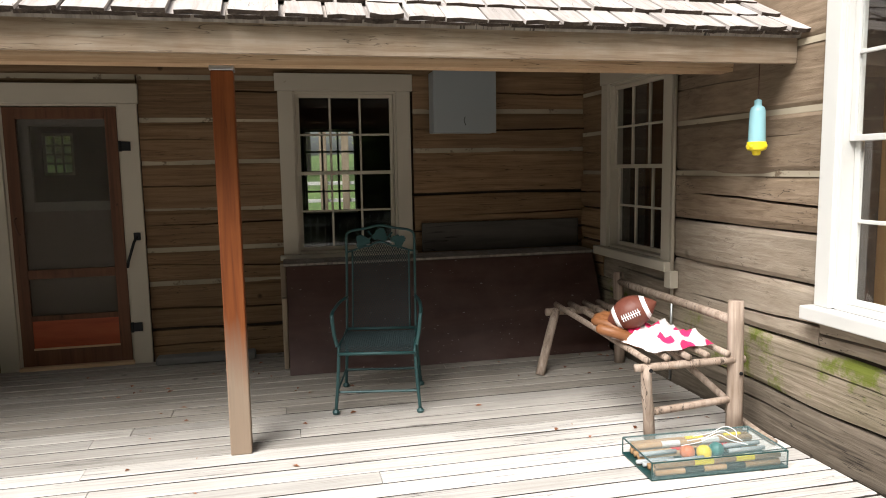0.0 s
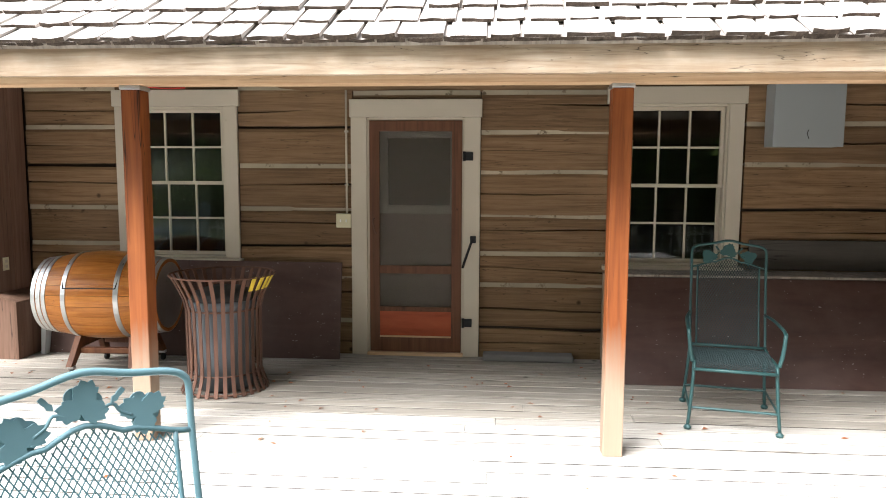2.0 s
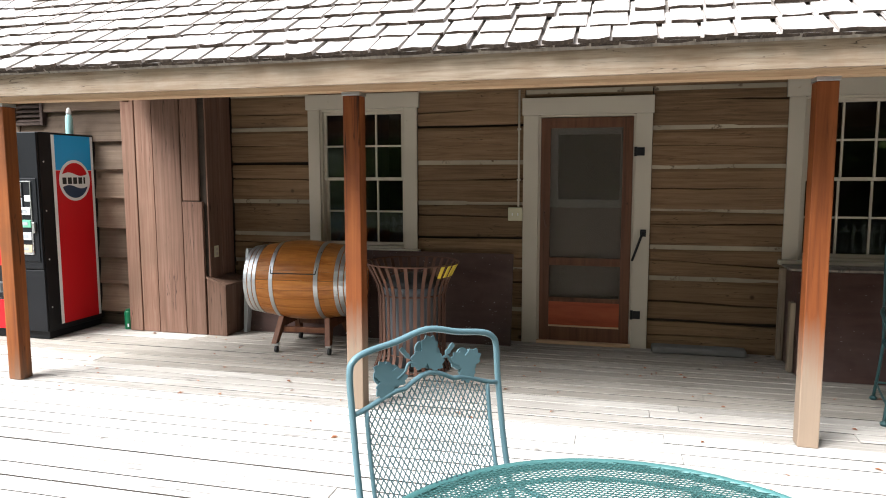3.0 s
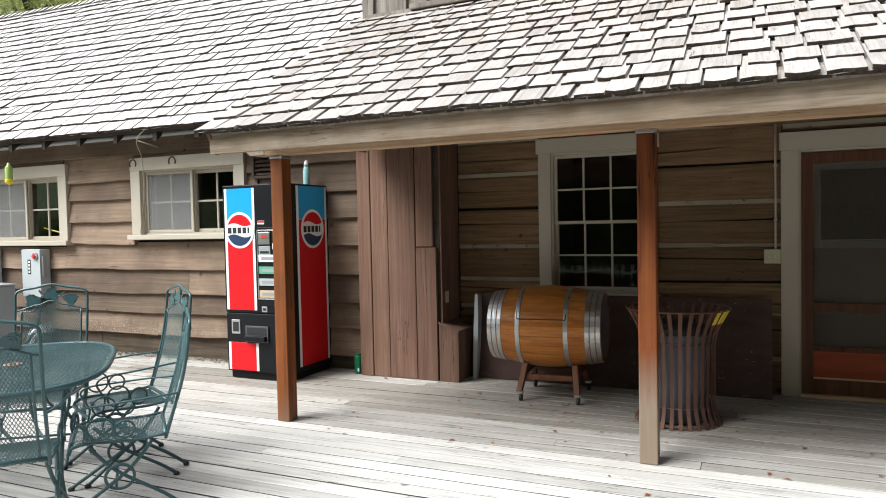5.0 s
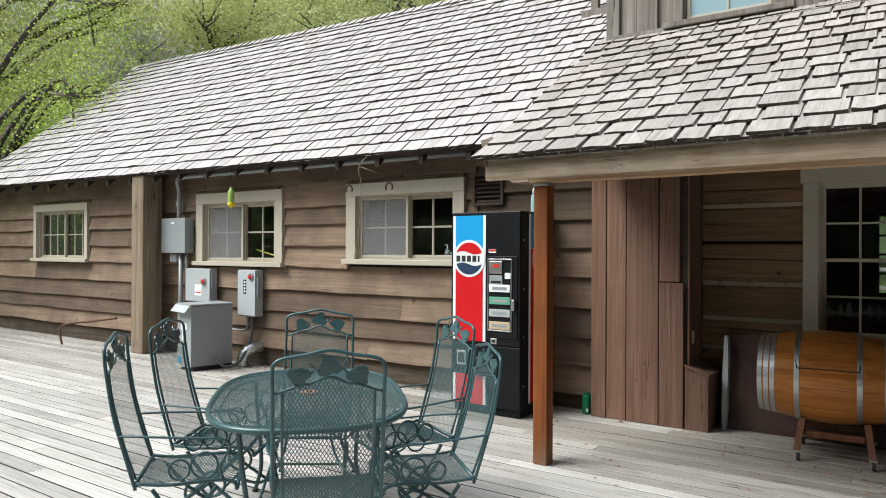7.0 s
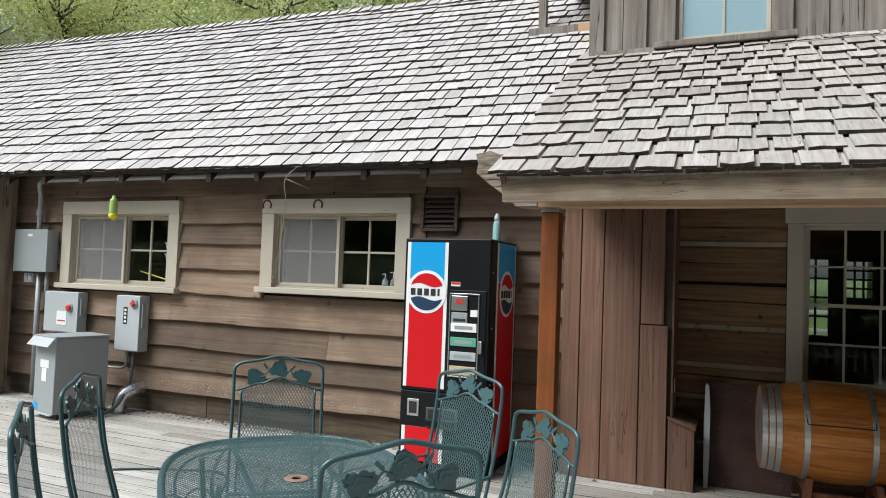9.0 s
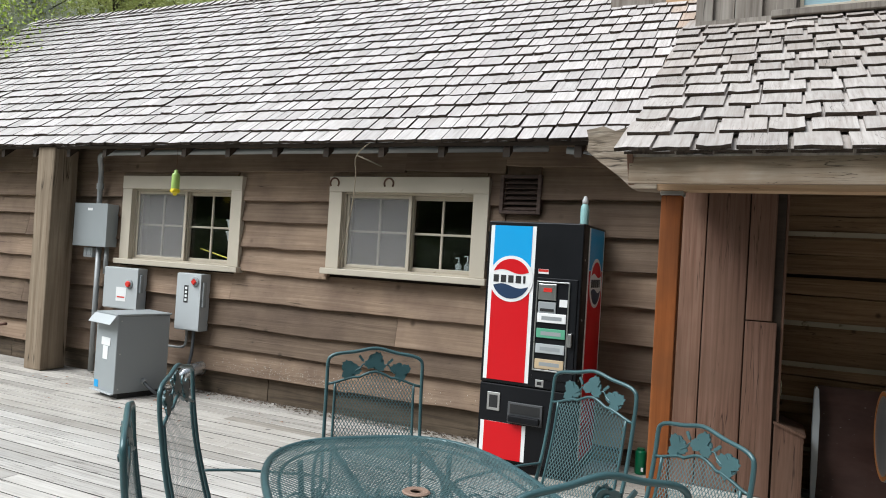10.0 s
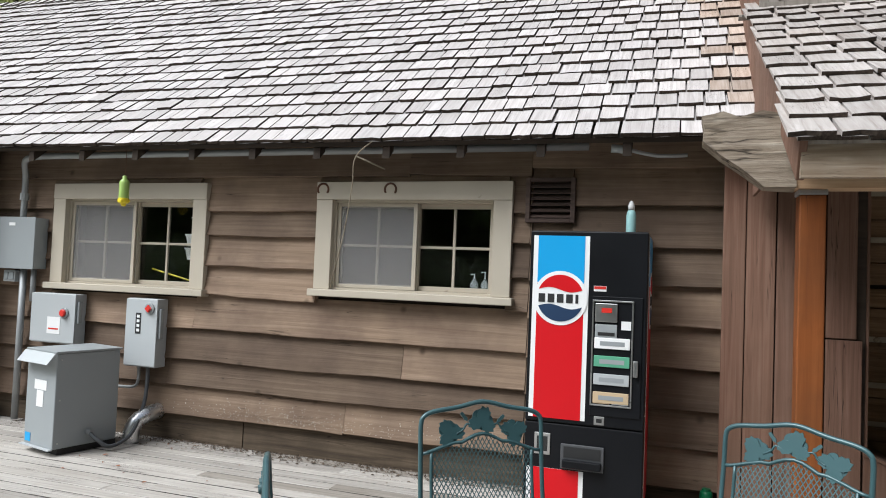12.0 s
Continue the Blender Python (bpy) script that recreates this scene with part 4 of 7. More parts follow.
sash(win, (WIN_C[0] + WIN_C[1]) / 2 - 0.02, WIN_C[1] - 0.019, WIN_C[2] + 0.019, WIN_C[3] - 0.019, LAP_Y + 0.074, 3, 2, M_TRIM)
for nm, h in (("window_8", WIN_U), ("window_9", WIN_U2)):
    win = thing(nm, "small upstairs window with pale blue covered panes", "window", I4, "", "structure")
    casing(win, h, UP_Y, 0.13, 0.12, M_GREYWOOD, sill=0.05, proud=0.045, ear=0)
    sash(win, h[0] + 0.02, h[1] - 0.02, h[2] + 0.02, h[3] - 0.02, UP_Y + 0.012, 2, 2, M_TRIM, 0.03, 0.02, M_BLUEGLASS)
for nm, h in (("window_10", BACK_WIN), ("window_11", BACK_WIN2), ("window_12", BACK_WIN3)):
    win = thing(nm, "far window of the room indoors", "window", I4, "", "structure")
    sash(win, h[0], h[1], h[2], h[3], 11.03, 3, 4, M_TRIM, 0.04, 0.03)


def hinge(z):
    bm = bmesh.new()
    box(bm, -0.725, -0.66, WALL_Y - 0.048, WALL_Y - 0.034, z - 0.035, z + 0.035, 0.003)
    tube(bm, [(-0.735, WALL_Y - 0.046, z - 0.04), (-0.735, WALL_Y - 0.046, z + 0.04)], 0.012)
    return bm


door = thing("door_1", "closed screen door with red kick panel and beige casing", "door", I4, "", "structure")
casing(door, DOOR, WALL_Y, 0.135, 0.15, M_TRIM, sill=0, proud=0.034, ear=0.012)
dx0, dx1 = DOOR[0] + 0.02, DOOR[1] - 0.02
dy = WALL_Y - 0.012
leaf = part("door_leaf", boxed(dx0, dx0 + 0.085, dy, dy + 0.03, 0.03, 2.02, 0.003), M_DOORW, door, "red-brown stained screen door frame")
part("stile", boxed(dx1 - 0.085, dx1, dy, dy + 0.03, 0.03, 2.02, 0.003), M_DOORW, leaf)
for z0, z1 in ((1.93, 2.02), (0.715, 0.785), (0.385, 0.425), (0.03, 0.155)):
    part("rail", boxed(dx0 + 0.085, dx1 - 0.085, dy, dy + 0.03, z0, z1, 0.003), M_DOORW, leaf)
part("kick_panel", boxed(dx0 + 0.085, dx1 - 0.085, dy + 0.008, dy + 0.022, 0.155, 0.385), M_DOORP, leaf, "glossy orange-red kick panel")
part("insect_screen", boxed(dx0 + 0.085, dx1 - 0.085, dy + 0.014, dy + 0.0155, 0.785, 1.93), M_SCREEN, leaf, "grey insect screen")
part("insect_screen", boxed(dx0 + 0.085, dx1 - 0.085, dy + 0.014, dy + 0.0155, 0.425, 0.715), M_SCREEN, leaf, "grey insect screen")
part("kick_panel_bead", boxed(dx0 + 0.085, dx1 - 0.085, dy - 0.006, dy + 0.008, 0.157, 0.17), M_BEAM, leaf)
for z in (0.3, 1.72):
    part("hinge", hinge(z), M_IRON, door, "black strap hinge")
bm = tube(bmesh.new(), [(-0.655, dy - 0.05, 1.02), (-0.675, dy - 0.06, 0.98), (-0.725, dy - 0.06, 0.83), (-0.74, dy - 0.03, 0.78)], 0.011)
box(bm, -0.68, -0.63, WALL_Y - 0.05, WALL_Y - 0.034, 0.99, 1.05, 0.004)
part("door_closer", bm, M_IRON, door, "black spring door closer")
bm = tube(bmesh.new(), smooth_path([(dx0 + 0.04, dy, 1.19), (dx0 + 0.035, dy - 0.035, 1.17), (dx0 + 0.05, dy - 0.035, 1.09), (dx0 + 0.055, dy, 1.06)]), 0.007)
part("door_handle", bm, M_RUST, door)
part("threshold", boxed(DOOR[0], DOOR[1], WALL_Y - 0.06, WALL_Y + 0.1, 0.002, 0.028, 0.006), M_BEAM, door, "pale worn threshold")
inner = part("inner_door", slab(bmesh.new(), DOOR[0] + 0.02, DOOR[1] - 0.02, 0.03, 2.02, WALL_Y + 0.08, WALL_Y + 0.12, [(-1.4, -0.86, 1.3, 1.88)]), M_INNER, door, "painted inner door with a glazed top")
for a in ((-1.47, -1.4, 1.23, 1.95), (-0.86, -0.79, 1.23, 1.95), (-1.4, -0.86, 1.23, 1.3), (-1.4, -0.86, 1.88, 1.95)):
    part("glazing_trim", boxed(a[0], a[1], WALL_Y + 0.068, WALL_Y + 0.079, a[2], a[3], 0.003), M_INNERT, inner)
pane(inner, -1.4, -0.86, 1.3, 1.88, WALL_Y + 0.1)

# porch posts
for x in (0.20, -2.50, -5.225):
    post = thing("porch_post", "square porch post, orange stain worn pale below", "post", pose(x, 4.085, 0), "porch posts")
    bm = boxed(-0.055, 0.055, -0.055, 0.055, 0.002, 2.02, 0.006)
    part("shaft", bm, M_POST_B if x < -5 else M_POST, post)
    part("metal_cap", boxed(-0.06, 0.06, -0.06, 0.06, 2.021, 2.044, 0.003), M_GALV, post, "galvanised post cap")

post = thing("square_post", "thick brown timber post under the eave", "post", pose(-12.54, 5.60, 0))
part("shaft", boxed(-0.15, 0.15, -0.16, 0.16, 0.002, 2.64, 0.015), M_BIGPOST, post)


# ---- patio furniture ----
def ribbon_grid(inside, surface, u0, u1, v0, v1, pitch_u, pitch_v, width, segs, thick=0.003):
    """Expanded metal: two families of slanting strands over a patch (u, v), kept where inside(u, v)."""
    vs, fs = [], []
    slope = pitch_v / pitch_u
    for sgn in (1, -1):
        c = (v0 - slope * u1) if sgn > 0 else (v0 + slope * u0)
        stop = (v1 - slope * u0) if sgn > 0 else (v1 + slope * u1)
        while c < stop:
            n = 40
            run = []
            for i in range(n + 1):
                u = u0 + (u1 - u0) * i / n
                v = c + sgn * slope * u
                ok = v0 <= v <= v1 and inside(u, v)
                if ok:
                    run.append((u, v))
            if len(run) > 1:
                (ua, va), (ub, vb) = run[0], run[-1]
                du, dv = ub - ua, vb - va
                ln = math.hypot(du, dv)
                nu, nv = -dv / ln * width / 2, du / ln * width / 2
                prev = None
                for i in range(segs + 1):
                    t = i / segs
                    u, v = ua + du * t, va + dv * t
                    p, q = surface(u + nu, v + nv), surface(u - nu, v - nv)
                    o = len(vs)
                    vs.extend((tuple(p), tuple(q), tuple(p + Vector((0, 0.0008, -thick))), tuple(q + Vector((0, 0.0008, -thick)))))
                    if prev is not None:
                        a = prev
                        fs.extend(((a, o, o + 1, a + 1), (a + 2, a + 3, o + 3, o + 2), (a, a + 2, o + 2, o), (a + 1, o + 1, o + 3, a + 3)))
                    prev = o
            c += pitch_v
    return vs, fs


def mesh_of(name, vs, fs, material):
    me = bpy.data.meshes.new(name)
    me.from_pydata(vs, [], fs)
    me.materials.append(material)
    return me


def back_line(z, lean=0.36):
    """Depth of the chair back at a height over the seat."""
    t = max(0.0, (z - 0.42) / 0.68)
    return -0.20 - 0.03 * math.sin(t * 3.0) - 0.14 * t


def crest(x):
    """Height of the crest rail across the back."""
    return 0.955 + 0.055 * math.exp(-(x / 0.09) ** 2) - 0.012 * math.cos(x * 26) * (abs(x) > 0.09)


def rose(cx, cz, size, seed):
    """A pressed-iron rose: three pointed leaves behind, notched petals in front."""
    bm = bmesh.new()
    pts = []
    for i in range(48):
        a = 2 * math.pi * i / 48
        lobe = abs(math.cos(1.5 * (a - 0.5 - seed))) ** 0.9
        r = size * (0.42 + 0.66 * lobe) * (1.0 - 0.07 * (i % 3))
        pts.append((cx + r * math.cos(a), cz + 0.92 * r * math.sin(a)))
    plate(bm, pts, -0.003, 0.002)
    for layer, (s, y0, y1) in enumerate(((0.74, -0.009, -0.0032), (0.46, -0.015, -0.0092), (0.2, -0.02, -0.0152))):
        pts = []
        for i in range(40):
            a = 2 * math.pi * i / 40
            r = size * s * (0.72 + 0.28 * abs(math.cos(2.5 * a + seed + layer)) ** 0.5)
            pts.append((cx + r * math.cos(a), cz + size * 0.1 + r * math.sin(a)))
        plate(bm, pts, y0, y1)
    return bm


def leaf_plate(cx, cz, size, ang):
    pts = []
    for i in range(14):
        a = 2 * math.pi * i / 14
        r = size * (0.35 + 0.65 * abs(math.cos(a / 1.0)) ** 1.2) * (1.0 if i % 2 else 0.86)
        x, z = r * math.cos(a), 0.62 * r * math.sin(a)
        pts.append((cx + x * math.cos(ang) - z * math.sin(ang), cz + x * math.sin(ang) + z * math.cos(ang)))
    return plate(bmesh.new(), pts, -0.004, 0.002)


def lean_m(z):
    """Pose that lays a plate in x and z into the chair's back at height z."""
    return Matrix.Translation((0, back_line(z), z)) @ Matrix.Rotation(radians(10), 4, "X")


def mesh_chair(label, at, paint_m, mesh_m, group="", swivel=True, roses=True):
    ch = thing("patio_chair", label, "chair", at, group)
    w = 0.235
    pts = [(w, back_line(z) + (0.0), z) for z in (0.40, 0.55, 0.75, 0.95, 1.045)]
    arch = [(w - 0.012, back_line(1.075), 1.075), (w - 0.05, back_line(1.09), 1.092), (0.1, back_line(1.1), 1.105), (0, back_line(1.12), 1.125)]
    right = pts + arch
    left = [(-x, y, z) for x, y, z in reversed(right[:-1])]
    part("back_frame", tube(bmesh.new(), smooth_path(right + left, 4), 0.0088), paint_m, ch, smooth=True)
    wi = 0.195
    inner = [(wi, back_line(z), z) for z in (0.44, 0.6, 0.8, crest(wi))]
    for s in (1, -1):
        part("inner_back_bar", tube(bmesh.new(), smooth_path([(s * x, y, z) for x, y, z in inner], 3), 0.0065, 6), paint_m, ch, smooth=True)
    cr = [(x, back_line(crest(x)), crest(x)) for x in [(-w + 2 * w * i / 18) for i in range(19)]]
    part("crest_rail", tube(bmesh.new(), cr, 0.007, 6), paint_m, ch, smooth=True)
    vs, fs = ribbon_grid(lambda u, v: v < crest(u), lambda u, v: Vector((u, back_line(v), v)), -wi, wi, 0.43, 1.02, 0.0165, 0.028, 0.0021, 4)
    part("back_mesh", mesh_of("back_mesh", vs, fs, mesh_m), None, ch, "diamond-pattern steel mesh")
    if roses:
        for i, (x, z, s) in enumerate(((-0.125, 1.018, 0.055), (0.0, 1.06, 0.056), (0.125, 1.018, 0.055))):
            part("rose", rose(x, 0, s, i * 1.3), paint_m, ch, "pressed iron rose", at=lean_m(z - 0.005))
        for x, z, s, a in ((-0.072, 1.062, 0.021, 2.4), (0.072, 1.072, 0.021, 0.9)):
            part("leaf", leaf_plate(x, 0, s, a), paint_m, ch, at=lean_m(z))
        for sx in (-1, 1):
            stem = smooth_path([(sx * 0.03, back_line(1.04), 1.035), (sx * 0.06, back_line(1.045), 1.045), (sx * 0.075, back_line(1.03), 1.025), (sx * 0.1, back_line(1.01), 1.01)], 4)
            part("stem", tube(bmesh.new(), stem, 0.0042, 5), paint_m, ch, smooth=True)
    # seat
    seat_line = smooth_path([(w, -0.2, 0.43), (w, -0.05, 0.415), (w, 0.16, 0.425), (w, 0.245, 0.415), (w, 0.265, 0.38)], 4)
    bm = tube(bmesh.new(), seat_line, 0.0088, 8)
    tube(bm, [(-p.x, p.y, p.z) for p in seat_line], 0.0088, 8)
    tube(bm, [(-w, 0.265, 0.38), (w, 0.265, 0.38)], 0.011, 8)
    tube(bm, [(-w, -0.2, 0.43), (w, -0.2, 0.43)], 0.011, 8)
    part("seat_frame", bm, paint_m, ch, smooth=True)

    def seat_z(v):
        return 0.418 + 0.012 * math.cos(v * 9) if v < 0.2 else 0.415 - (v - 0.2) ** 2 * 6
    vs, fs = ribbon_grid(lambda u, v: True, lambda u, v: Vector((u, v, seat_z(v))), -w, w, -0.2, 0.262, 0.028, 0.0165, 0.0021, 4)
    part("seat_mesh", mesh_of("seat_mesh", vs, fs, mesh_m), None, ch, "diamond-pattern steel mesh")
    for s in (1, -1):
        arm = smooth_path([(s * w, back_line(0.66), 0.66), (s * 0.262, -0.12, 0.655), (s * 0.272, 0.05, 0.645), (s * 0.272, 0.19, 0.635), (s * 0.27, 0.235, 0.60), (s * 0.262, 0.215, 0.55), (s * 0.25, 0.19, 0.50), (s * w, 0.2, 0.425)], 5)
        if not swivel:
            arm = smooth_path([(s * w, back_line(0.64), 0.64), (s * 0.265, -0.1, 0.635), (s * 0.275, 0.1, 0.628), (s * 0.276, 0.2, 0.62), (s * 0.272, 0.235, 0.595), (s * 0.262, 0.24, 0.5), (s * 0.245, 0.24, 0.42)], 5)
        part("armrest", tube(bmesh.new(), arm, 0.0085 if swivel else 0.012, 8, flat=0.7), paint_m, ch, smooth=True)
        for cy, cz, r in ((0.115, 0.505, 0.062), (0.0, 0.49, 0.048)) if swivel else ():
            ring = [(s * 0.252, cy + r * math.cos(2 * math.pi * i / 18), cz + r * math.sin(2 * math.pi * i / 18)) for i in range(18)]
            part("scroll", tube(bmesh.new(), ring, 0.006, 6, closed=True), paint_m, ch, smooth=True)
        if swivel:
            for y0, y1 in ((0.17, -0.27), (-0.13, 0.3)):
                leg = smooth_path([(s * 0.21, y0, 0.39), (s * 0.225, y0 * 0.6 + y1 * 0.2, 0.25), (s * 0.245, y1 * 0.6, 0.1), (s * 0.255, y1 * 0.92, 0.03), (s * 0.255, y1, 0.012)], 4)
                part("leg", tube(bmesh.new(), leg, 0.0105, 8), paint_m, ch, smooth=True)
                part("foot_pad", lathe(bmesh.new(), [(0.017, 0.0005), (0.019, 0.012), (0.01, 0.022)], 10, Matrix.Translation((s * 0.255, y1, 0))), M_BLACK, ch)
            ring = [(s * 0.236, 0.03 + 0.07 * math.cos(2 * math.pi * i / 20), 0.215 + 0.07 * math.sin(2 * math.pi * i / 20)) for i in range(20)]
            part("spring_ring", tube(bmesh.new(), ring, 0.009, 6, closed=True), paint_m, ch, smooth=True)
        else:
            for y0, y1 in ((0.235, 0.27), (-0.19, -0.28)):
                leg = smooth_path([(s * w, y0, 0.42), (s * 0.245, (y0 + y1) / 2, 0.22), (s * 0.262, y1, 0.02)], 4)
                part("leg", tube(bmesh.new(), leg, 0.0105, 8), paint_m, ch, smooth=True)
                part("foot_pad", lathe(bmesh.new(), [(0.02, 0.0005), (0.024, 0.014), (0.011, 0.03)], 10, Matrix.Translation((s * 0.262, y1, 0))), paint_m, ch)
            part("side_stretcher", tube(bmesh.new(), [(s * 0.256, 0.262, 0.13), (s * 0.256, -0.268, 0.13)], 0.007, 6), paint_m, ch)
    y, z = ((0.05, 0.15) if swivel else (0.24, 0.13))
    part("stretcher", tube(bmesh.new(), [(-0.245, y, z), (0.245, y, z)], 0.008, 6), paint_m, ch)
    if not swivel:
        part("stretcher", tube(bmesh.new(), [(-0.25, -0.25, 0.13), (0.25, -0.25, 0.13)], 0.008, 6), paint_m, ch)
    return ch


def chair_at(top_x, top_y, face_x, face_y, back=0.345):
    """Pose of a chair whose back's top stands at a place and that faces a way."""
    d = Vector((face_x, face_y)).normalized()
    return Matrix.Translation((top_x + back * d.x, top_y + back * d.y, 0.0015)) @ Matrix.Rotation(math.atan2(d.y, d.x) - math.pi / 2, 4, "Z")


first = mesh_chair("dark teal wrought-iron mesh armchair with rose crest at the oblong table", chair_at(-5.02, 1.63, -0.71, 0.7), M_TEAL, M_TEALD, "chairs round the oblong table")
for tx, ty, fx, fy in ((-6.47, 3.06, 0.57, -0.82), (-5.405, 3.19, -0.454, -0.891), (-4.90, 2.74, -0.67, -0.745), (-6.72, 2.01, 0.85, 0.53), (-6.31, 1.44, 0.685, 0.728)):
    c = copy_thing(first, chair_at(tx, ty, fx, fy))
    if tx == -4.90:
        c.scale = (1, 1, 0.925)
mesh_chair("sky-blue wrought-iron mesh armchair with rose crest at the round table", chair_at(-1.34, 1.63, 0.77, -0.64), M_BLUE, M_BLUE)
mesh_chair("dark teal iron mesh armchair alone on the porch", Matrix.Translation((1.05, 4.74, 0.0015)) @ Matrix.Rotation(radians(168.5), 4, "Z"), M_TEALP, M_TEALPM, "", False)


M_RING = paint("worn_tan_ring", (0.26, 0.17, 0.125), 0.55)


def patio_table(label, at, a, b, power, paint_m, mesh_m, height=0.73, pitch=0.025):
    """A mesh-topped iron table: rim, top, apron ring, legs with scrolled braces."""
    tb = thing("patio_table", label, "table", at)

    def rim(k, z, n=56):
        out = []
        for i in range(n):
            t = 2 * math.pi * i / n
            c, s = math.cos(t), math.sin(t)
            out.append((k * a * math.copysign(abs(c) ** (2 / power), c), k * b * math.copysign(abs(s) ** (2 / power), s), z))
        return out
    part("rim", tube(bmesh.new(), rim(1.0, height - 0.012), 0.016, 8, closed=True), paint_m, tb, smooth=True)
    part("under_ring", tube(bmesh.new(), rim(0.9, height - 0.03), 0.007, 6, closed=True), paint_m, tb, smooth=True)
    vs, fs = ribbon_grid(lambda u, v: (abs(u / a) ** power + abs(v / b) ** power) < 1 and u * u + v * v > 0.0009, lambda u, v: Vector((u, v, height)), -a, a, -b, b, pitch, pitch * 0.58, 0.0022, 1)
    part("tabletop_mesh", mesh_of("tabletop_mesh", vs, fs, mesh_m), None, tb, "diamond-pattern steel mesh top")
    part("umbrella_hole", lathe(bmesh.new(), [(0.021, height + 0.001), (0.05, height + 0.001), (0.052, height + 0.005), (0.045, height + 0.009), (0.021, height + 0.007), (0.021, height + 0.001)], 28), M_RING, tb, "worn tan umbrella ring")
    for s in (-1, 1):
        part("cross_bar", boxed(-a * 0.9, a * 0.9, s * b * 0.35 - 0.008, s * b * 0.35 + 0.008, height - 0.03, height - 0.008), paint_m, tb)
    for sx in (-1, 1):
        for sy in (-1, 1):
            lx, ly = sx * a * 0.66, sy * b * 0.62
            leg = smooth_path([(lx * 1.05, ly * 1.05, height - 0.03), (lx, ly, 0.5), (lx * 0.92, ly * 0.92, 0.2), (lx * 1.05, ly * 1.05, 0.01)], 5)
            lg = part("leg", tube(bmesh.new(), leg, 0.013, 8), paint_m, tb, smooth=True)
            part("foot_pad", lathe(bmesh.new(), [(0.018, 0.0005), (0.02, 0.012), (0.012, 0.02)], 10, Matrix.Translation((lx * 1.05, ly * 1.05, 0))), M_BLACK, tb)
            brace = smooth_path([(lx * 0.98, ly * 0.98, 0.42), (lx * 0.7, ly * 0.7, 0.36), (lx * 0.42, ly * 0.42, 0.45), (lx * 0.3, ly * 0.3, height - 0.03)], 5)
            part("brace", tube(bmesh.new(), brace, 0.008, 6), paint_m, tb, smooth=True)
    return tb


patio_table("dark teal oblong iron mesh table with six chairs", Matrix.Translation((-5.84, 2.33, 0.0015)) @ Matrix.Rotation(radians(135), 4, "Z"), 0.80, 0.52, 3.0, M_TEAL, M_TEALD, 0.73, 0.03)
patio_table("aqua round iron mesh table on the deck", Matrix.Translation((-0.80, 1.25, 0.0015)) @ Matrix.Rotation(radians(30), 4, "Z"), 0.61, 0.61, 2.0, M_BLUED, M_BLUED, 0.72)


# ---- vending machine ----
def disc(cx, cz, r, y0, y1, n=40, a0=0.0, a1=2 * math.pi):
    pts = [(cx + r * math.cos(a0 + (a1 - a0) * i / n), cz + r * math.sin(a0 + (a1 - a0) * i / n)) for i in range(n + (0 if a1 - a0 > 6.2 else 1))]
    return plate(bmesh.new(), pts, y0, y1)


def wave_segment(cx, cz, r, top, y0, y1):
    """The upper or lower field of a round emblem, its inner edge waved."""
    n = 28
    h = 0.36 * r
    lim = math.sqrt(r * r - h * h)
    arc, edge = [], []
    for i in range(n + 1):
        x = -lim + 2 * lim * i / n
        arc.append((cx + x, cz + (math.sqrt(max(0, r * r - x * x)) if top else -math.sqrt(max(0, r * r - x * x)))))
        edge.append((cx + x, cz + (h if top else -h) + 0.10 * r * math.sin(x / lim * math.pi) * (-1 if top else -1)))
    return plate(bmesh.new(), arc + edge[::-1], y0, y1)


def emblem(parent, cx, cz, r, y, at=None):
    e = part("round_emblem", disc(cx, cz, r, y - 0.003, y), M_VWHITE, parent, "round red, white and blue emblem", at=at)
    part("red_field", wave_segment(cx, cz, r * 0.86, True, y - 0.005, y - 0.0031), M_VRED, e)
    part("blue_field", wave_segment(cx, cz, r * 0.86, False, y - 0.005, y - 0.0031), M_VNAVY, e)
    for i in range(5):
        x0 = cx - r * 0.8 + i * r * 0.34
        part("dark_bar", boxed(x0, x0 + r * (0.24 if i < 4 else 0.1), y - 0.0055, y - 0.0031, cz - r * 0.17, cz + r * 0.15), M_BLACK, e)
    return e


M_CHUTE = paint("dark_grey_chute", (0.07, 0.072, 0.075), 0.4)
vm = thing("vending_machine", "black drinks machine with red, white and blue side stripes", "vending machine", pose(-6.35, 5.14, 0))
part("cabinet", boxed(-0.377, 0.377, 0.012, 0.72, 0.07, 1.92, 0.008), M_VBLACK, vm)
part("plinth", boxed(-0.36, 0.36, 0.03, 0.7, 0.004, 0.068, 0.004), M_VBLACK, vm)
part("front_door", boxed(-0.377, 0.377, -0.012, 0.009, 0.665, 1.915, 0.006), M_VBLACK, vm)
part("lower_door", boxed(-0.377, 0.377, -0.006, 0.009, 0.075, 0.655, 0.006), M_VBLACK, vm)
dec = part("stripe_panel", boxed(-0.356, 0.012, -0.0145, -0.0125, 0.69, 1.885), M_VWHITE, vm, "white-edged printed panel")
part("blue_stripe", boxed(-0.325, -0.018, -0.0165, -0.0148, 1.575, 1.885), M_VBLUE, dec)
part("red_stripe", boxed(-0.325, -0.018, -0.0165, -0.0148, 0.69, 1.57), M_VRED, dec)
emblem(vm, -0.17, 1.475, 0.178, -0.017)
dec = part("lower_stripe_panel", boxed(-0.356, 0.012, -0.0085, -0.0065, 0.09, 0.365), M_VWHITE, vm)
part("red_stripe", boxed(-0.325, -0.018, -0.0105, -0.0088, 0.09, 0.365), M_VRED, dec)
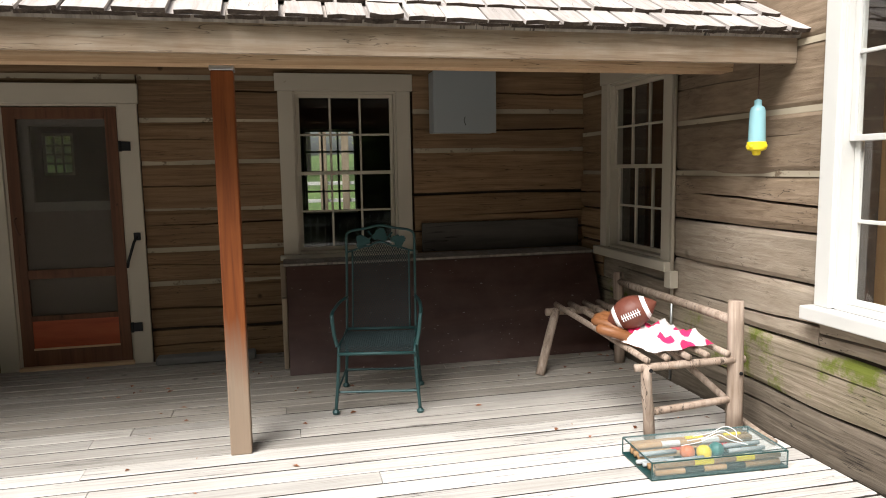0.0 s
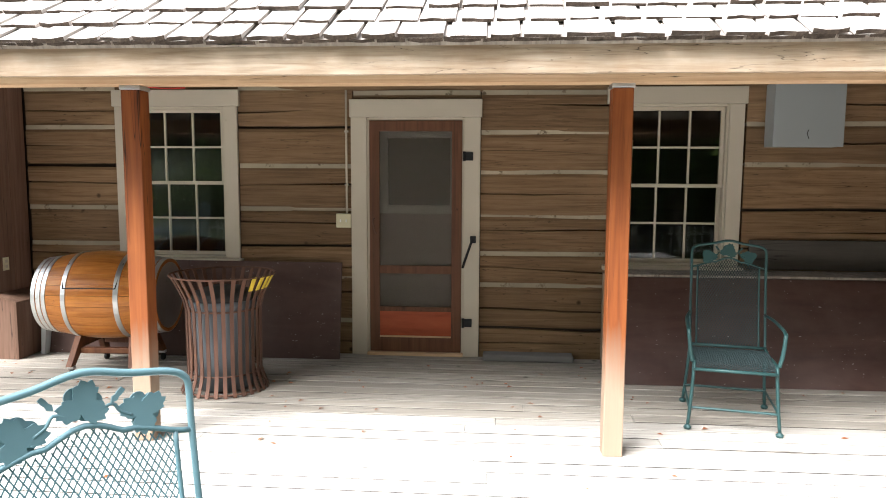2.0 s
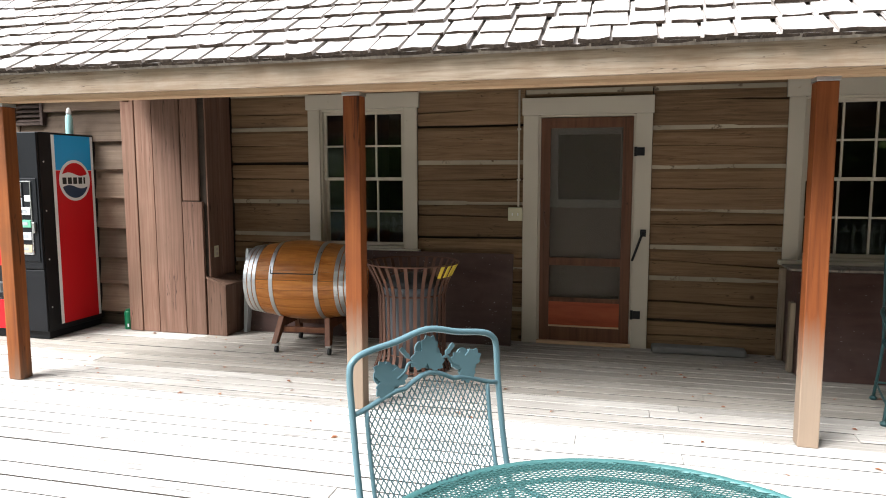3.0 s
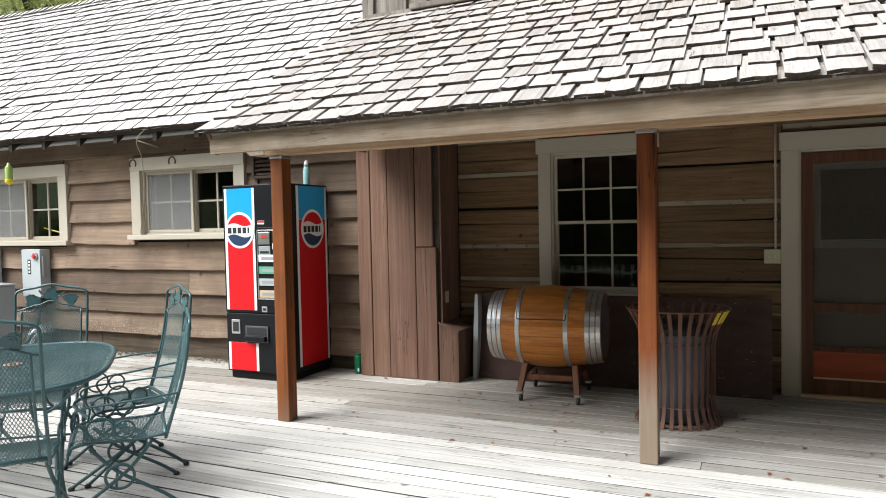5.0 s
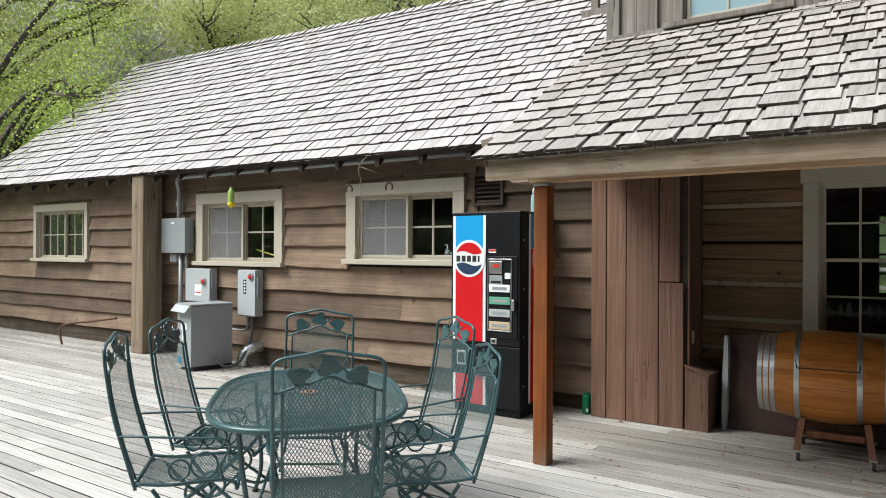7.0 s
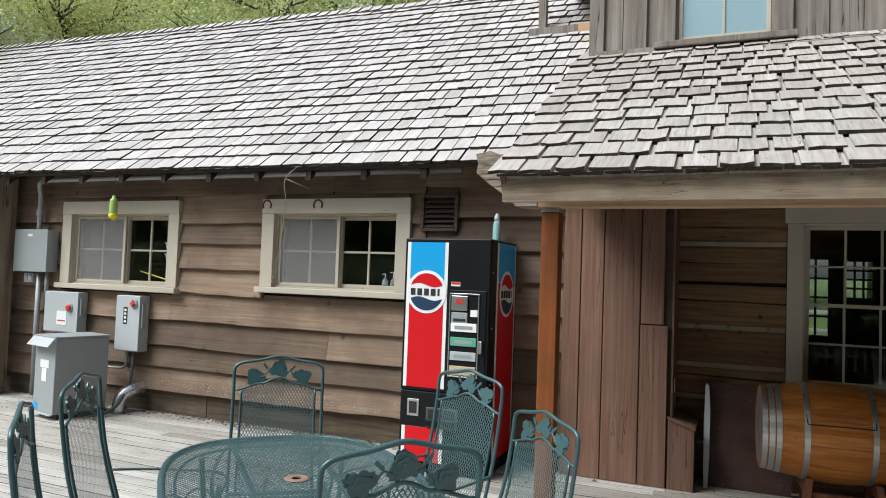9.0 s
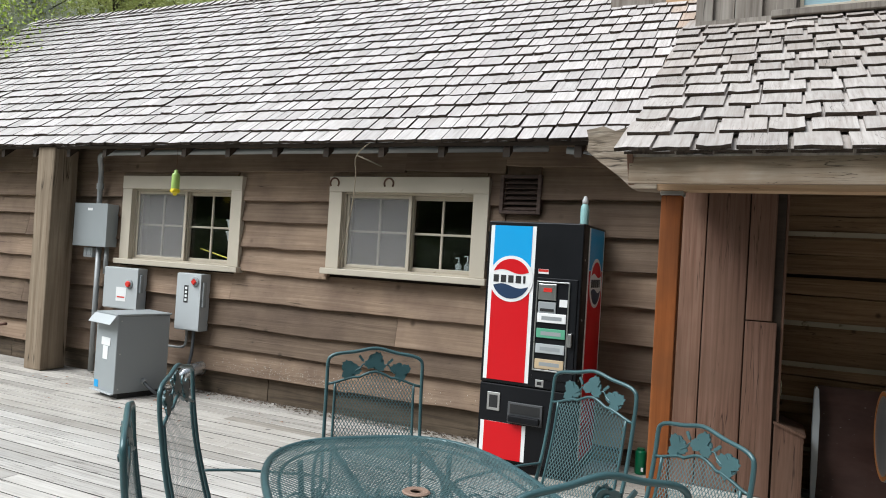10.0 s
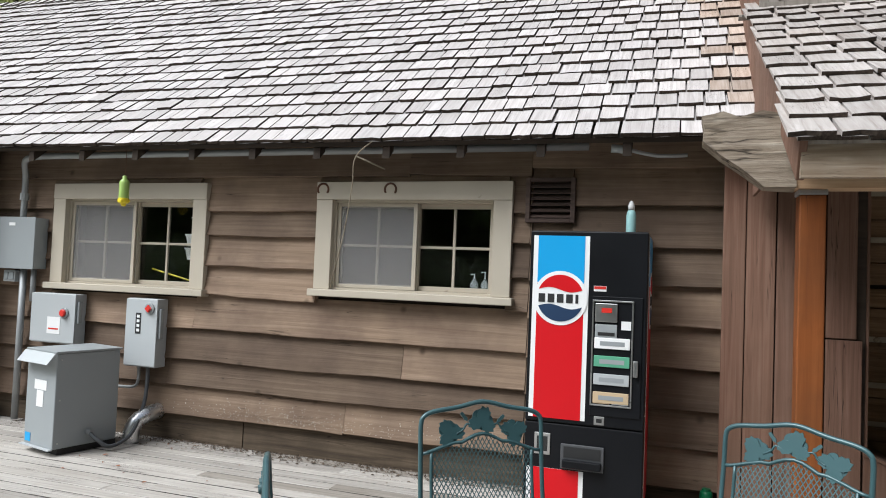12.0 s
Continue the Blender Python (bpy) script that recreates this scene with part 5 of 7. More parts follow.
side_m = Matrix.Translation((0.377, 0, 0)) @ Matrix.Rotation(radians(90), 4, "Z")
sd = part("side_stripe_panel", boxed(0.16, 0.68, -0.003, -0.001, 0.12, 1.9), M_VWHITE, vm, "white-edged printed side panel", at=side_m)
part("blue_stripe", boxed(0.195, 0.645, -0.005, -0.0033, 1.575, 1.9), M_VBLUE, sd)
part("red_stripe", boxed(0.195, 0.645, -0.005, -0.0033, 0.12, 1.57), M_VRED, sd)
emblem(vm, 0.42, 1.475, 0.195, -0.006, side_m)
for z in (0.3, 0.75, 1.2, 1.65):
    part("rivet", lathe(bmesh.new(), [(0.0, 0.0), (0.009, 0.0), (0.006, 0.004), (0.0, 0.005)], 8, side_m @ Matrix.Translation((0.06, -0.001, z)) @ Matrix.Rotation(radians(90), 4, "X")), M_CHROME, vm)
sel = part("selection_panel", boxed(0.04, 0.355, -0.02, -0.0125, 0.735, 1.5, 0.004), M_VBLACK, vm)
for a in ((0.042, 0.052, 0.8, 1.475), (0.29, 0.3, 0.8, 1.475), (0.052, 0.29, 0.8, 0.81), (0.052, 0.29, 1.465, 1.475)):
    part("metal_edge", boxed(a[0], a[1], -0.03, -0.0205, a[2], a[3], 0.002), M_CHROME, sel)
part("bill_slot", boxed(0.06, 0.2, -0.034, -0.0205, 1.335, 1.455, 0.004), M_CHROME, sel, "brushed metal bill slot")
part("bill_display", boxed(0.1, 0.165, -0.037, -0.0345, 1.395, 1.425), M_RED, sel)
part("coin_plate", boxed(0.062, 0.2, -0.03, -0.0205, 1.225, 1.32, 0.004), M_GREYP, sel)
part("coin_slot", boxed(0.08, 0.185, -0.034, -0.0305, 1.25, 1.27), M_BLACK, sel)
part("price_card", boxed(0.225, 0.285, -0.026, -0.0205, 1.29, 1.345), M_VWHITE, sel)
M_TAN = paint("tan_label", (0.5, 0.38, 0.24), 0.4)
M_SAGE = paint("green_label", (0.1, 0.32, 0.2), 0.4)
for z, mt in ((1.115, M_VWHITE), (1.0, M_SAGE), (0.885, M_GREYL), (0.77, M_TAN)):
    bt = part("selection_button", boxed(0.06, 0.282, -0.032, -0.0205, z + 0.05, z + 0.12, 0.003), mt, sel)
    part("label_mark", boxed(0.095, 0.25, -0.0335, -0.0322, z + 0.07, z + 0.098), M_GREYP, bt)
for x0, mt in ((0.06, M_TAN), (0.178, M_GREYL)):
    part("selection_button", boxed(x0, x0 + 0.105, -0.03, -0.0205, 0.815, 0.805 + 0.075, 0.003), mt, sel)
part("lock", boxed(0.305, 0.335, -0.045, -0.0205, 1.0, 1.1, 0.004), M_CHROME, sel, "chrome door lock")
sticker = part("warning_label", boxed(0.045, 0.125, -0.0145, -0.0125, 1.53, 1.565), M_VWHITE, vm, "red and white sticker")
part("red_band", boxed(0.047, 0.123, -0.016, -0.0148, 1.544, 1.563), M_RED, sticker)
rt_ = part("coin_return", boxed(0.07, 0.135, -0.016, -0.0122, 0.675, 0.73, 0.003), M_CHROME, vm)
# The openings below are flat black plates standing in for dark hollows.
part("coin_opening", boxed(0.085, 0.12, -0.018, -0.0165, 0.69, 0.715), M_BLACK, rt_)
rt_ = part("coin_cup", boxed(-0.31, -0.205, -0.014, -0.0065, 0.45, 0.59, 0.003), M_CHROME, vm)
part("cup_opening", boxed(-0.292, -0.223, -0.0165, -0.0145, 0.472, 0.568), M_BLACK, rt_)
chute = part("delivery_chute", boxed(-0.135, 0.14, -0.022, -0.0065, 0.375, 0.535, 0.004), M_CHUTE, vm, "dark delivery chute")
part("chute_opening", boxed(-0.115, 0.12, -0.025, -0.0225, 0.45, 0.52), M_BLACK, chute)
part("chute_lip", boxed(-0.12, 0.125, -0.06, -0.0225, 0.39, 0.44, 0.006), M_VBLACK, chute)

bt = thing("spray_bottle", "aqua plastic bottle with white cap on the machine", "bottle", pose(-6.12, 5.70, 1.921))
part("body", lathe(bmesh.new(), [(0.033, 0.0), (0.035, 0.01), (0.035, 0.15), (0.03, 0.18), (0.022, 0.195)], 18), M_AQUA, bt, smooth=True)
part("cap", lathe(bmesh.new(), [(0.024, 0.196), (0.024, 0.225), (0.016, 0.25), (0.008, 0.262)], 14), M_VWHITE, bt, smooth=True)


# ---- barrel, bin, bench and porch clutter ----
def barrel_profile(t):
    return 0.288 + 0.062 * math.cos(t * math.pi / 2) ** 1.2 if abs(t) < 1 else 0.288


br = thing("barrel", "varnished oak wine barrel with steel hoops on a wheeled cradle", "barrel", pose(-3.52, 5.51, 0, 0, 0, 3))
axis_m = Matrix.Translation((0, 0, 0.603)) @ Matrix.Rotation(radians(90), 4, "Y")
N_ST, BL = 26, 0.475
for k in range(N_ST):
    bm = bmesh.new()
    a0, a1 = 2 * math.pi * k / N_ST + 0.003, 2 * math.pi * (k + 1) / N_ST - 0.003
    grid = []
    for i in range(13):
        t = -1 + 2 * i / 12
        r = barrel_profile(t)
        grid.append([bm.verts.new(axis_m @ Vector((rr * math.cos(a), rr * math.sin(a), t * BL))) for rr, a in ((r - 0.025, a0), (r, a0), (r + 0.0005, (a0 + a1) / 2), (r, a1), (r - 0.025, a1))])
    for p, q in zip(grid, grid[1:]):
        for j in range(5):
            bm.faces.new((p[j], p[(j + 1) % 5], q[(j + 1) % 5], q[j]))
    bm.faces.new(grid[0])
    bm.faces.new(grid[-1][::-1])
    part("stave", bm, M_OAK, br)
for s in (-1, 1):
    part("head", lathe(bmesh.new(), [(0.0, s * (BL - 0.045)), (0.265, s * (BL - 0.045)), (0.265, s * (BL - 0.025)), (0.0, s * (BL - 0.025))], 28, axis_m), M_OAKD, br, "flat red-brown barrel head")
for t0, t1 in ((-0.995, -0.925), (-0.905, -0.83), (-0.81, -0.74), (-0.46, -0.385), (0.385, 0.46), (0.74, 0.81), (0.83, 0.905), (0.925, 0.995)):
    r0, r1 = barrel_profile(t0) + 0.001, barrel_profile(t1) + 0.001
    part("hoop", lathe(bmesh.new(), [(r0 + 0.0005, t0 * BL), (r0 + 0.004, t0 * BL), (r1 + 0.004, t1 * BL), (r1 + 0.0005, t1 * BL)], 44, axis_m), M_GALV, br, "galvanised steel hoop", smooth=False)
bm = tube(bmesh.new(), [(-0.2, -0.332, 0.70), (0.0, -0.342, 0.703), (0.2, -0.332, 0.70)], 0.004, 5)
tube(bm, [(-0.2, -0.332, 0.70), (-0.21, -0.28, 0.785), (-0.21, -0.2, 0.875)], 0.004, 5)
tube(bm, [(0.2, -0.332, 0.70), (0.21, -0.28, 0.785), (0.21, -0.2, 0.875)], 0.004, 5)
part("hatch_line", bm, M_BLACK, br, "dark cut line of the hatch")
for s in (-1, 1):
    bm = bmesh.new()
    x = s * 0.225 + 0.04
    v = [(-0.30, 0.085), (-0.235, 0.085), (-0.15, 0.21), (0.15, 0.21), (0.235, 0.085), (0.30, 0.085), (0.20, 0.31), (0.12, 0.285), (0, 0.266), (-0.12, 0.285), (-0.20, 0.31)]
    a = [bm.verts.new((x - 0.022 + s * (0.2 - q) * 0.15, p, q)) for p, q in v]
    b = [bm.verts.new((x + 0.022 + s * (0.2 - q) * 0.15, p, q)) for p, q in v]
    bm.faces.new(a)
    bm.faces.new(b[::-1])
    for i in range(len(v)):
        bm.faces.new((a[i], b[i], b[(i + 1) % len(v)], a[(i + 1) % len(v)]))
    cd = part("cradle_side", bm, M_OAKD, br, "dark oak cradle")
    x += s * 0.015
    for y in (-0.265, 0.265):
        bm = lathe(bmesh.new(), [(0.0, -0.012), (0.028, -0.012), (0.03, -0.006), (0.03, 0.006), (0.028, 0.012), (0.0, 0.012)], 16, Matrix.Translation((x + 0.008, y, 0.031)) @ Matrix.Rotation(radians(90), 4, "Y"))
        part("caster_wheel", bm, M_BLACK, br)
        part("caster_fork", boxed(x - 0.022, x + 0.03, y - 0.02, y + 0.02, 0.064, 0.086, 0.003), M_CHROME, br)
part("cradle_rail", boxed(-0.155, 0.235, -0.2, -0.16, 0.17, 0.215, 0.006), M_OAKD, br)
part("cradle_rail", boxed(-0.155, 0.235, 0.16, 0.2, 0.17, 0.215, 0.006), M_OAKD, br)

bn = thing("litter_bin", "rusty flared steel-strap bin with a blue-grey liner", "bin", pose(-2.43, 5.10, 0))


def bin_r(z):
    if z < 0.14:
        return 0.315 - 0.055 * (z / 0.14) ** 0.8
    if z < 0.62:
        return 0.26 + 0.01 * (z - 0.14)
    return 0.265 + 0.105 * ((z - 0.62) / 0.23) ** 1.3


N_BAR = 30
for k in range(N_BAR):
    a = 2 * math.pi * k / N_BAR + 0.05
    bm = bmesh.new()
    zs = [0.006, 0.05, 0.1, 0.15, 0.35, 0.6, 0.68, 0.75, 0.80, 0.845]
    rings = []
    for z in zs:
        r = bin_r(z)
        c, s = math.cos(a), math.sin(a)
        rings.append([bm.verts.new((rr * c - t * s, rr * s + t * c, z)) for rr, t in ((r - 0.003, -0.0135), (r + 0.003, -0.0135), (r + 0.003, 0.0135), (r - 0.003, 0.0135))])
    for p, q in zip(rings, rings[1:]):
        for j in range(4):
            bm.faces.new((p[j], p[(j + 1) % 4], q[(j + 1) % 4], q[j]))
    bm.faces.new(rings[0])
    bm.faces.new(rings[-1][::-1])
    bar_ob = part("strap", bm, M_RUST, bn)
    if -0.62 < math.atan2(math.sin(a), math.cos(a)) < 0.12:
        bm = bmesh.new()
        c, s = math.cos(a), math.sin(a)
        for z0, z1 in ((0.745, 0.80), (0.80, 0.848)):
            q = [bm.verts.new(((bin_r(z) + o) * c - t * s, (bin_r(z) + o) * s + t * c, z)) for z in (z0, z1) for o in (-0.005, 0.005) for t in (-0.0145, 0.0145)]
            for f in ((0, 1, 3, 2), (4, 6, 7, 5), (0, 4, 5, 1), (2, 3, 7, 6), (0, 2, 6, 4), (1, 5, 7, 3)):
                bm.faces.new([q[j] for j in f])
        part("yellow_tip", bm, M_YELLOW, bar_ob, "chipped yellow paint")
for z, rr, rad in ((0.02, bin_r(0.02) - 0.012, 0.008), (0.14, bin_r(0.14) - 0.01, 0.006), (0.60, bin_r(0.6) - 0.01, 0.007), (0.845, bin_r(0.845) + 0.001, 0.007)):
    part("ring", tube(bmesh.new(), [(rr * math.cos(2 * math.pi * i / 40), rr * math.sin(2 * math.pi * i / 40), z) for i in range(40)], rad, 6, closed=True), M_RUST, bn, smooth=True)
part("liner", lathe(bmesh.new(), [(0.19, 0.02), (0.215, 0.3), (0.232, 0.6), (0.245, 0.62), (0.245, 0.66), (0.225, 0.665), (0.21, 0.60), (0.17, 0.06)], 28), M_BIN, bn, "blue-grey plastic liner", smooth=True)
part("liner_bag", lathe(bmesh.new(), [(0.235, 0.665), (0.2, 0.72), (0.12, 0.75), (0.0, 0.755)], 24), M_BLACK, bn, "black rubbish bag", smooth=True)

# cellar hatch and leaning panels
hatch = thing("cellar_hatch", "dark brown painted sloping cellar hatch against the wall", "hatch", pose(0, 0, 0))
bm = bmesh.new()
pr = [(5.43, 0.003), (6.14, 0.003), (6.14, 0.77), (5.80, 0.765)]
a = [bm.verts.new((0.47, y, z)) for y, z in pr]
b = [bm.verts.new((3.04, y, z)) for y, z in pr]
bm.faces.new(a)
bm.faces.new(b[::-1])
for i in range(4):
    bm.faces.new((a[i], b[i], b[(i + 1) % 4], a[(i + 1) % 4]))
part("body", bm, M_PLY, hatch)
part("top_board", boxed(0.45, 3.06, 5.78, 6.14, 0.772, 0.792, 0.004), M_GREYWOOD, hatch, "grey weathered top board")
part("side_frame", boxed(0.43, 0.468, 5.62, 5.70, 0.003, 0.55, 0.005), M_BIGPOST, hatch)
part("side_frame", boxed(0.425, 0.468, 5.98, 6.06, 0.003, 0.77, 0.005), M_BIGPOST, hatch)
M_DARKLOG = wood("dark_lower_log", (0.045, 0.04, 0.035), (0.08, 0.07, 0.062), (0.11, 0.1, 0.088), "x", 9, 0.8, 0.7, 0.6, None, 1.5, 0.2, 0.05)
# Flat strip added over the lower log for its dark-stained band above the hatch.
bd = thing("wall_board", "dark grey strip of the lower log above the hatch", "board", pose(0, 0, 0))
part("board", boxed(1.62, 3.05, 6.115, 6.14, 0.80, 1.045, 0.004), M_DARKLOG, bd)
pn = thing("leaning_panel", "dark brown plywood panel leaning on the log wall", "panel", Matrix.Translation((-3.05, 5.93, 0.002)) @ Matrix.Rotation(radians(-9), 4, "X"))
part("sheet", boxed(-1.30, -0.062, 0, 0.018, 0, 0.825, 0.003), M_PLY, pn)
part("sheet", boxed(-0.06, 1.28, 0, 0.018, 0, 0.825, 0.003), M_PLY, pn)
bx = thing("low_box", "low red-brown wooden box with a sloping lid", "box", pose(-4.545, 5.675, 0))
bm = bmesh.new()
pr = [(-0.095, 0.002), (0.1, 0.002), (0.1, 0.475), (-0.095, 0.545)]
plate(bm, pr, 0, 0.4)
part("body", bm, M_CLOSET, bx)
part("lid", plate(bmesh.new(), [(-0.1, 0.549), (0.11, 0.474), (0.112, 0.492), (-0.1, 0.568)], -0.012, 0.41), M_CLOSET, bx)
pk = thing("plank", "pale grey weathered plank leaning upright", "plank", Matrix.Translation((-4.36, 5.86, 0.002)) @ Matrix.Rotation(radians(-6), 4, "X"))
part("board", plate(bmesh.new(), [(-0.016, 0), (0.014, 0), (0.022, 0.2), (0.024, 0.6), (0.012, 0.8), (-0.004, 0.82), (-0.016, 0.8), (-0.022, 0.5), (-0.02, 0.2)], 0, 0.12), M_GREYL, pk)
cn = thing("green_can", "small green tin beside the closet boards", "can", pose(-5.57, 5.73, 0))
part("paper_label", boxed(0.012, 0.03, -0.043, -0.0405, 0.03, 0.06), M_VWHITE, cn)
part("body", lathe(bmesh.new(), [(0.04, 0.001), (0.042, 0.008), (0.042, 0.17), (0.036, 0.185)], 18), M_GREEN, cn, smooth=True)
part("lid", lathe(bmesh.new(), [(0.03, 0.186), (0.03, 0.2), (0.0, 0.202)], 14), M_GREEN, cn)
sc = thing("stone_slab", "flat grey stone at the foot of the log wall", "stone", pose(-0.2, 6.06, 0))
bm = boxed(-0.36, 0.4, -0.07, 0.07, 0.002, 0.06, 0.015)
part("slab", bm, M_STONE, sc)


def pole(bm, a, b, r0, r1):
    a, b = Vector(a), Vector(b)
    pts = [a.lerp(b, i / 5) + Vector((noise.noise((i * 0.9, a.x * 7, a.z * 9)), noise.noise((i * 0.8, a.y * 7, 3)), 0)) * 0.006 for i in range(6)]
    return tube(bm, pts, [r0 + (r1 - r0) * i / 5 for i in range(6)], 10)


bench = thing("pole_bench", "rustic grey peeled-pole bench with slatted seat", "bench", pose(0, 0, 0))


def bench_part(name, a, b, r0, r1):
    return part(name, pole(bmesh.new(), a, b, r0, r1), M_BENCH, bench, smooth=True)


bench_part("leg", (2.40, 3.66, 0.002), (2.33, 3.60, 0.44), 0.031, 0.03)
bench_part("corner_post", (2.90, 3.62, 0.002), (2.88, 3.61, 0.76), 0.045, 0.042)
bench_part("leg", (2.24, 4.95, 0.002), (2.42, 5.08, 0.44), 0.034, 0.032)
bench_part("leg", (2.95, 5.10, 0.002), (2.94, 5.12, 0.70), 0.04, 0.04)
bench_part("front_rail", (2.27, 3.60, 0.43), (2.93, 3.60, 0.43), 0.021, 0.022)
bench_part("back_rail", (2.35, 5.10, 0.43), (3.02, 5.10, 0.43), 0.028, 0.028)
for i in range(5):
    bench_part("seat_pole", (2.34 + i * 0.12, 3.585 + 0.012 * (i % 2), 0.47), (2.45 + i * 0.115, 5.16, 0.473), 0.018, 0.021)
bench_part("armrest", (2.88, 3.61, 0.645), (2.94, 5.12, 0.63), 0.028, 0.025)
bench_part("stretcher", (2.38, 3.645, 0.16), (2.88, 3.62, 0.20), 0.022, 0.02)
bench_part("brace", (2.70, 4.1, 0.43), (2.90, 3.66, 0.16), 0.022, 0.02)
for p in ((2.345, 3.568, 0.42), (2.89, 3.564, 0.36)):
    part("bolt", lathe(bmesh.new(), [(0.0, 0.0), (0.011, 0.0), (0.009, 0.008), (0.0, 0.009)], 10, Matrix.Translation(p) @ Matrix.Rotation(radians(90), 4, "X")), M_IRON, bench)

gl = thing("baseball_glove", "tan leather baseball glove lying on the bench", "glove", Matrix.Translation((2.43, 3.97, 0.505)) @ Matrix.Rotation(radians(24), 4, "Z") @ Matrix.Rotation(radians(16), 4, "X") @ Matrix.Diagonal((1.15, 1.15, 1.1, 1)))
for i, (x, l, w) in enumerate(((-0.09, 0.17, 0.026), (-0.045, 0.2, 0.028), (0.005, 0.21, 0.028), (0.055, 0.2, 0.027))):
    part("finger", tube(bmesh.new(), smooth_path([(x * 0.7, -0.03, 0.025), (x, 0.07, 0.05), (x * 1.15, l, 0.03)], 4), [w * 0.9] * 4 + [w] * 4 + [w * 0.55], 8), M_GLOVE, gl, smooth=True)
part("thumb", tube(bmesh.new(), smooth_path([(-0.05, -0.06, 0.025), (-0.14, 0.0, 0.05), (-0.17, 0.08, 0.04)], 4), [0.028] * 8 + [0.017], 8), M_GLOVE, gl, smooth=True)
part("palm", lathe(bmesh.new(), [(0.0, 0.0), (0.1, 0.004), (0.115, 0.03), (0.09, 0.055), (0.0, 0.05)], 20, Matrix.Translation((0, -0.04, 0))), M_GLOVE, gl, smooth=True)
FB_Z = Vector((0.76, -0.42, 0.42)).normalized()
FB_X = Vector((-0.5, -0.8, 0.15))
FB_X = (FB_X - FB_X.dot(FB_Z) * FB_Z).normalized()
FB_M = Matrix((FB_X, FB_Z.cross(FB_X), FB_Z)).transposed().to_4x4() @ Matrix.Diagonal((1.12, 1.12, 1.12, 1))
FB_M.translation = (2.42, 3.93, 0.66)
fb = thing("football", "brown leather football with white stripes and laces on the glove", "ball", FB_M)
prof = []
for i in range(19):
    t = -1 + 2 * i / 18
    prof.append((0.086 * math.cos(t * math.pi / 2) ** 0.85 if abs(t) < 1 else 0.0, 0.138 * t))
part("body", lathe(bmesh.new(), prof, 24), M_LEATHER, fb, smooth=True)
for s in (-1, 1):
    r0, r1 = [0.0872 * math.cos(t * math.pi / 2) ** 0.85 for t in (0.5, 0.66)]
    part("stripe", lathe(bmesh.new(), [(r0, s * 0.069), (r0 + 0.001, s * 0.069), (r1 + 0.001, s * 0.091), (r1, s * 0.091)], 24), M_VWHITE, fb, "white painted stripe", smooth=True)
bm = bmesh.new()
lm = Matrix.Rotation(radians(8), 4, "Z")
for i in range(8):
    z = -0.045 + i * 0.0125
    box(bm, 0.084, 0.0905, -0.017, 0.017, z - 0.002, z + 0.002, 0, lm)
box(bm, 0.085, 0.0895, -0.002, 0.002, -0.05, 0.05, 0, lm)
part("laces", bm, M_VWHITE, fb, "white laces")
cl = thing("folded_cloth", "white cloth with crimson flowers crumpled on the bench", "cloth", pose(2.555, 3.83, 0.493, 0, 0, 12))
bm = bmesh.new()
g = []
for i in range(25):
    row_v = []
    for j in range(19):
        u, v = -1 + i / 12, -1 + j / 9
        edge = max(abs(u), abs(v))
        h = 0.012 + (1 - edge ** 3) * (0.075 + 0.08 * noise.noise((u * 2.6, v * 2.6, 1)) + 0.05 * noise.noise((u * 6, v * 6, 7)))
        row_v.append(bm.verts.new((u * 0.21 * (1 + 0.12 * noise.noise((v * 2, 3, 1))), v * 0.19 * (1 + 0.15 * noise.noise((u * 2, 9, 1))), max(0.003, h))))
    g.append(row_v)
for i in range(24):
    for j in range(18):
        bm.faces.new((g[i][j], g[i + 1][j], g[i + 1][j + 1], g[i][j + 1]))
def cloth_material():
    m, nt, bsdf = start("flowered_cloth")
    raw, _, _ = shift_coords(nt, (1, 1, 1), False)
    vo = node(nt, "ShaderNodeTexVoronoi", Scale=6.5)
    nt.links.new(raw, vo.inputs["Vector"])
    r = ramp(nt, [(0.36, (0.6, 0.015, 0.1)), (0.4, (0.62, 0.57, 0.55))])
    nt.links.new(vo.outputs["Distance"], r.inputs["Fac"])
    nt.links.new(r.outputs["Color"], bsdf.inputs["Base Color"])
    bsdf.inputs["Roughness"].default_value = 0.9
    return m


part("fabric", bm, cloth_material(), cl, smooth=True)

# croquet set in a clear case
cq = thing("croquet_set", "croquet set in a low green-edged clear case", "game set", Matrix.Translation((2.51, 3.33, 0.0015)) @ Matrix.Rotation(radians(-3), 4, "Z"))
L, Wd = 0.36, 0.165
bm = bmesh.new()
for x in (-L, L):
    for y in (-Wd, Wd):
        box(bm, x - 0.0028, x + 0.0028, y - 0.0028, y + 0.0028, 0.002, 0.09)
for z in (0.006, 0.09):
    for y in (-Wd, Wd):
        box(bm, -L, L, y - 0.0028, y + 0.0028, z - 0.0028, z + 0.0028)
    for x in (-L, L):
        box(bm, x - 0.0028, x + 0.0028, -Wd, Wd, z - 0.0028, z + 0.0028)
M_CASE = paint("dark_green_case", (0.012, 0.05, 0.048), 0.3)
part("case_frame", bm, M_CASE, cq, "dark green case edges")
part("case_floor", boxed(-L, L, -Wd, Wd, 0.002, 0.007), M_CASE, cq)
M_CLEAR = see_through("clear_plastic", (0.2, 0.29, 0.29), 0.2, 0.25)
part("clear_lid", boxed(-L, L, -Wd, Wd, 0.0945, 0.096), M_CLEAR, cq, "clear plastic lid")
part("clear_front", boxed(-L, L, -Wd - 0.0075, -Wd - 0.0062, 0.01, 0.09), M_CLEAR, cq)
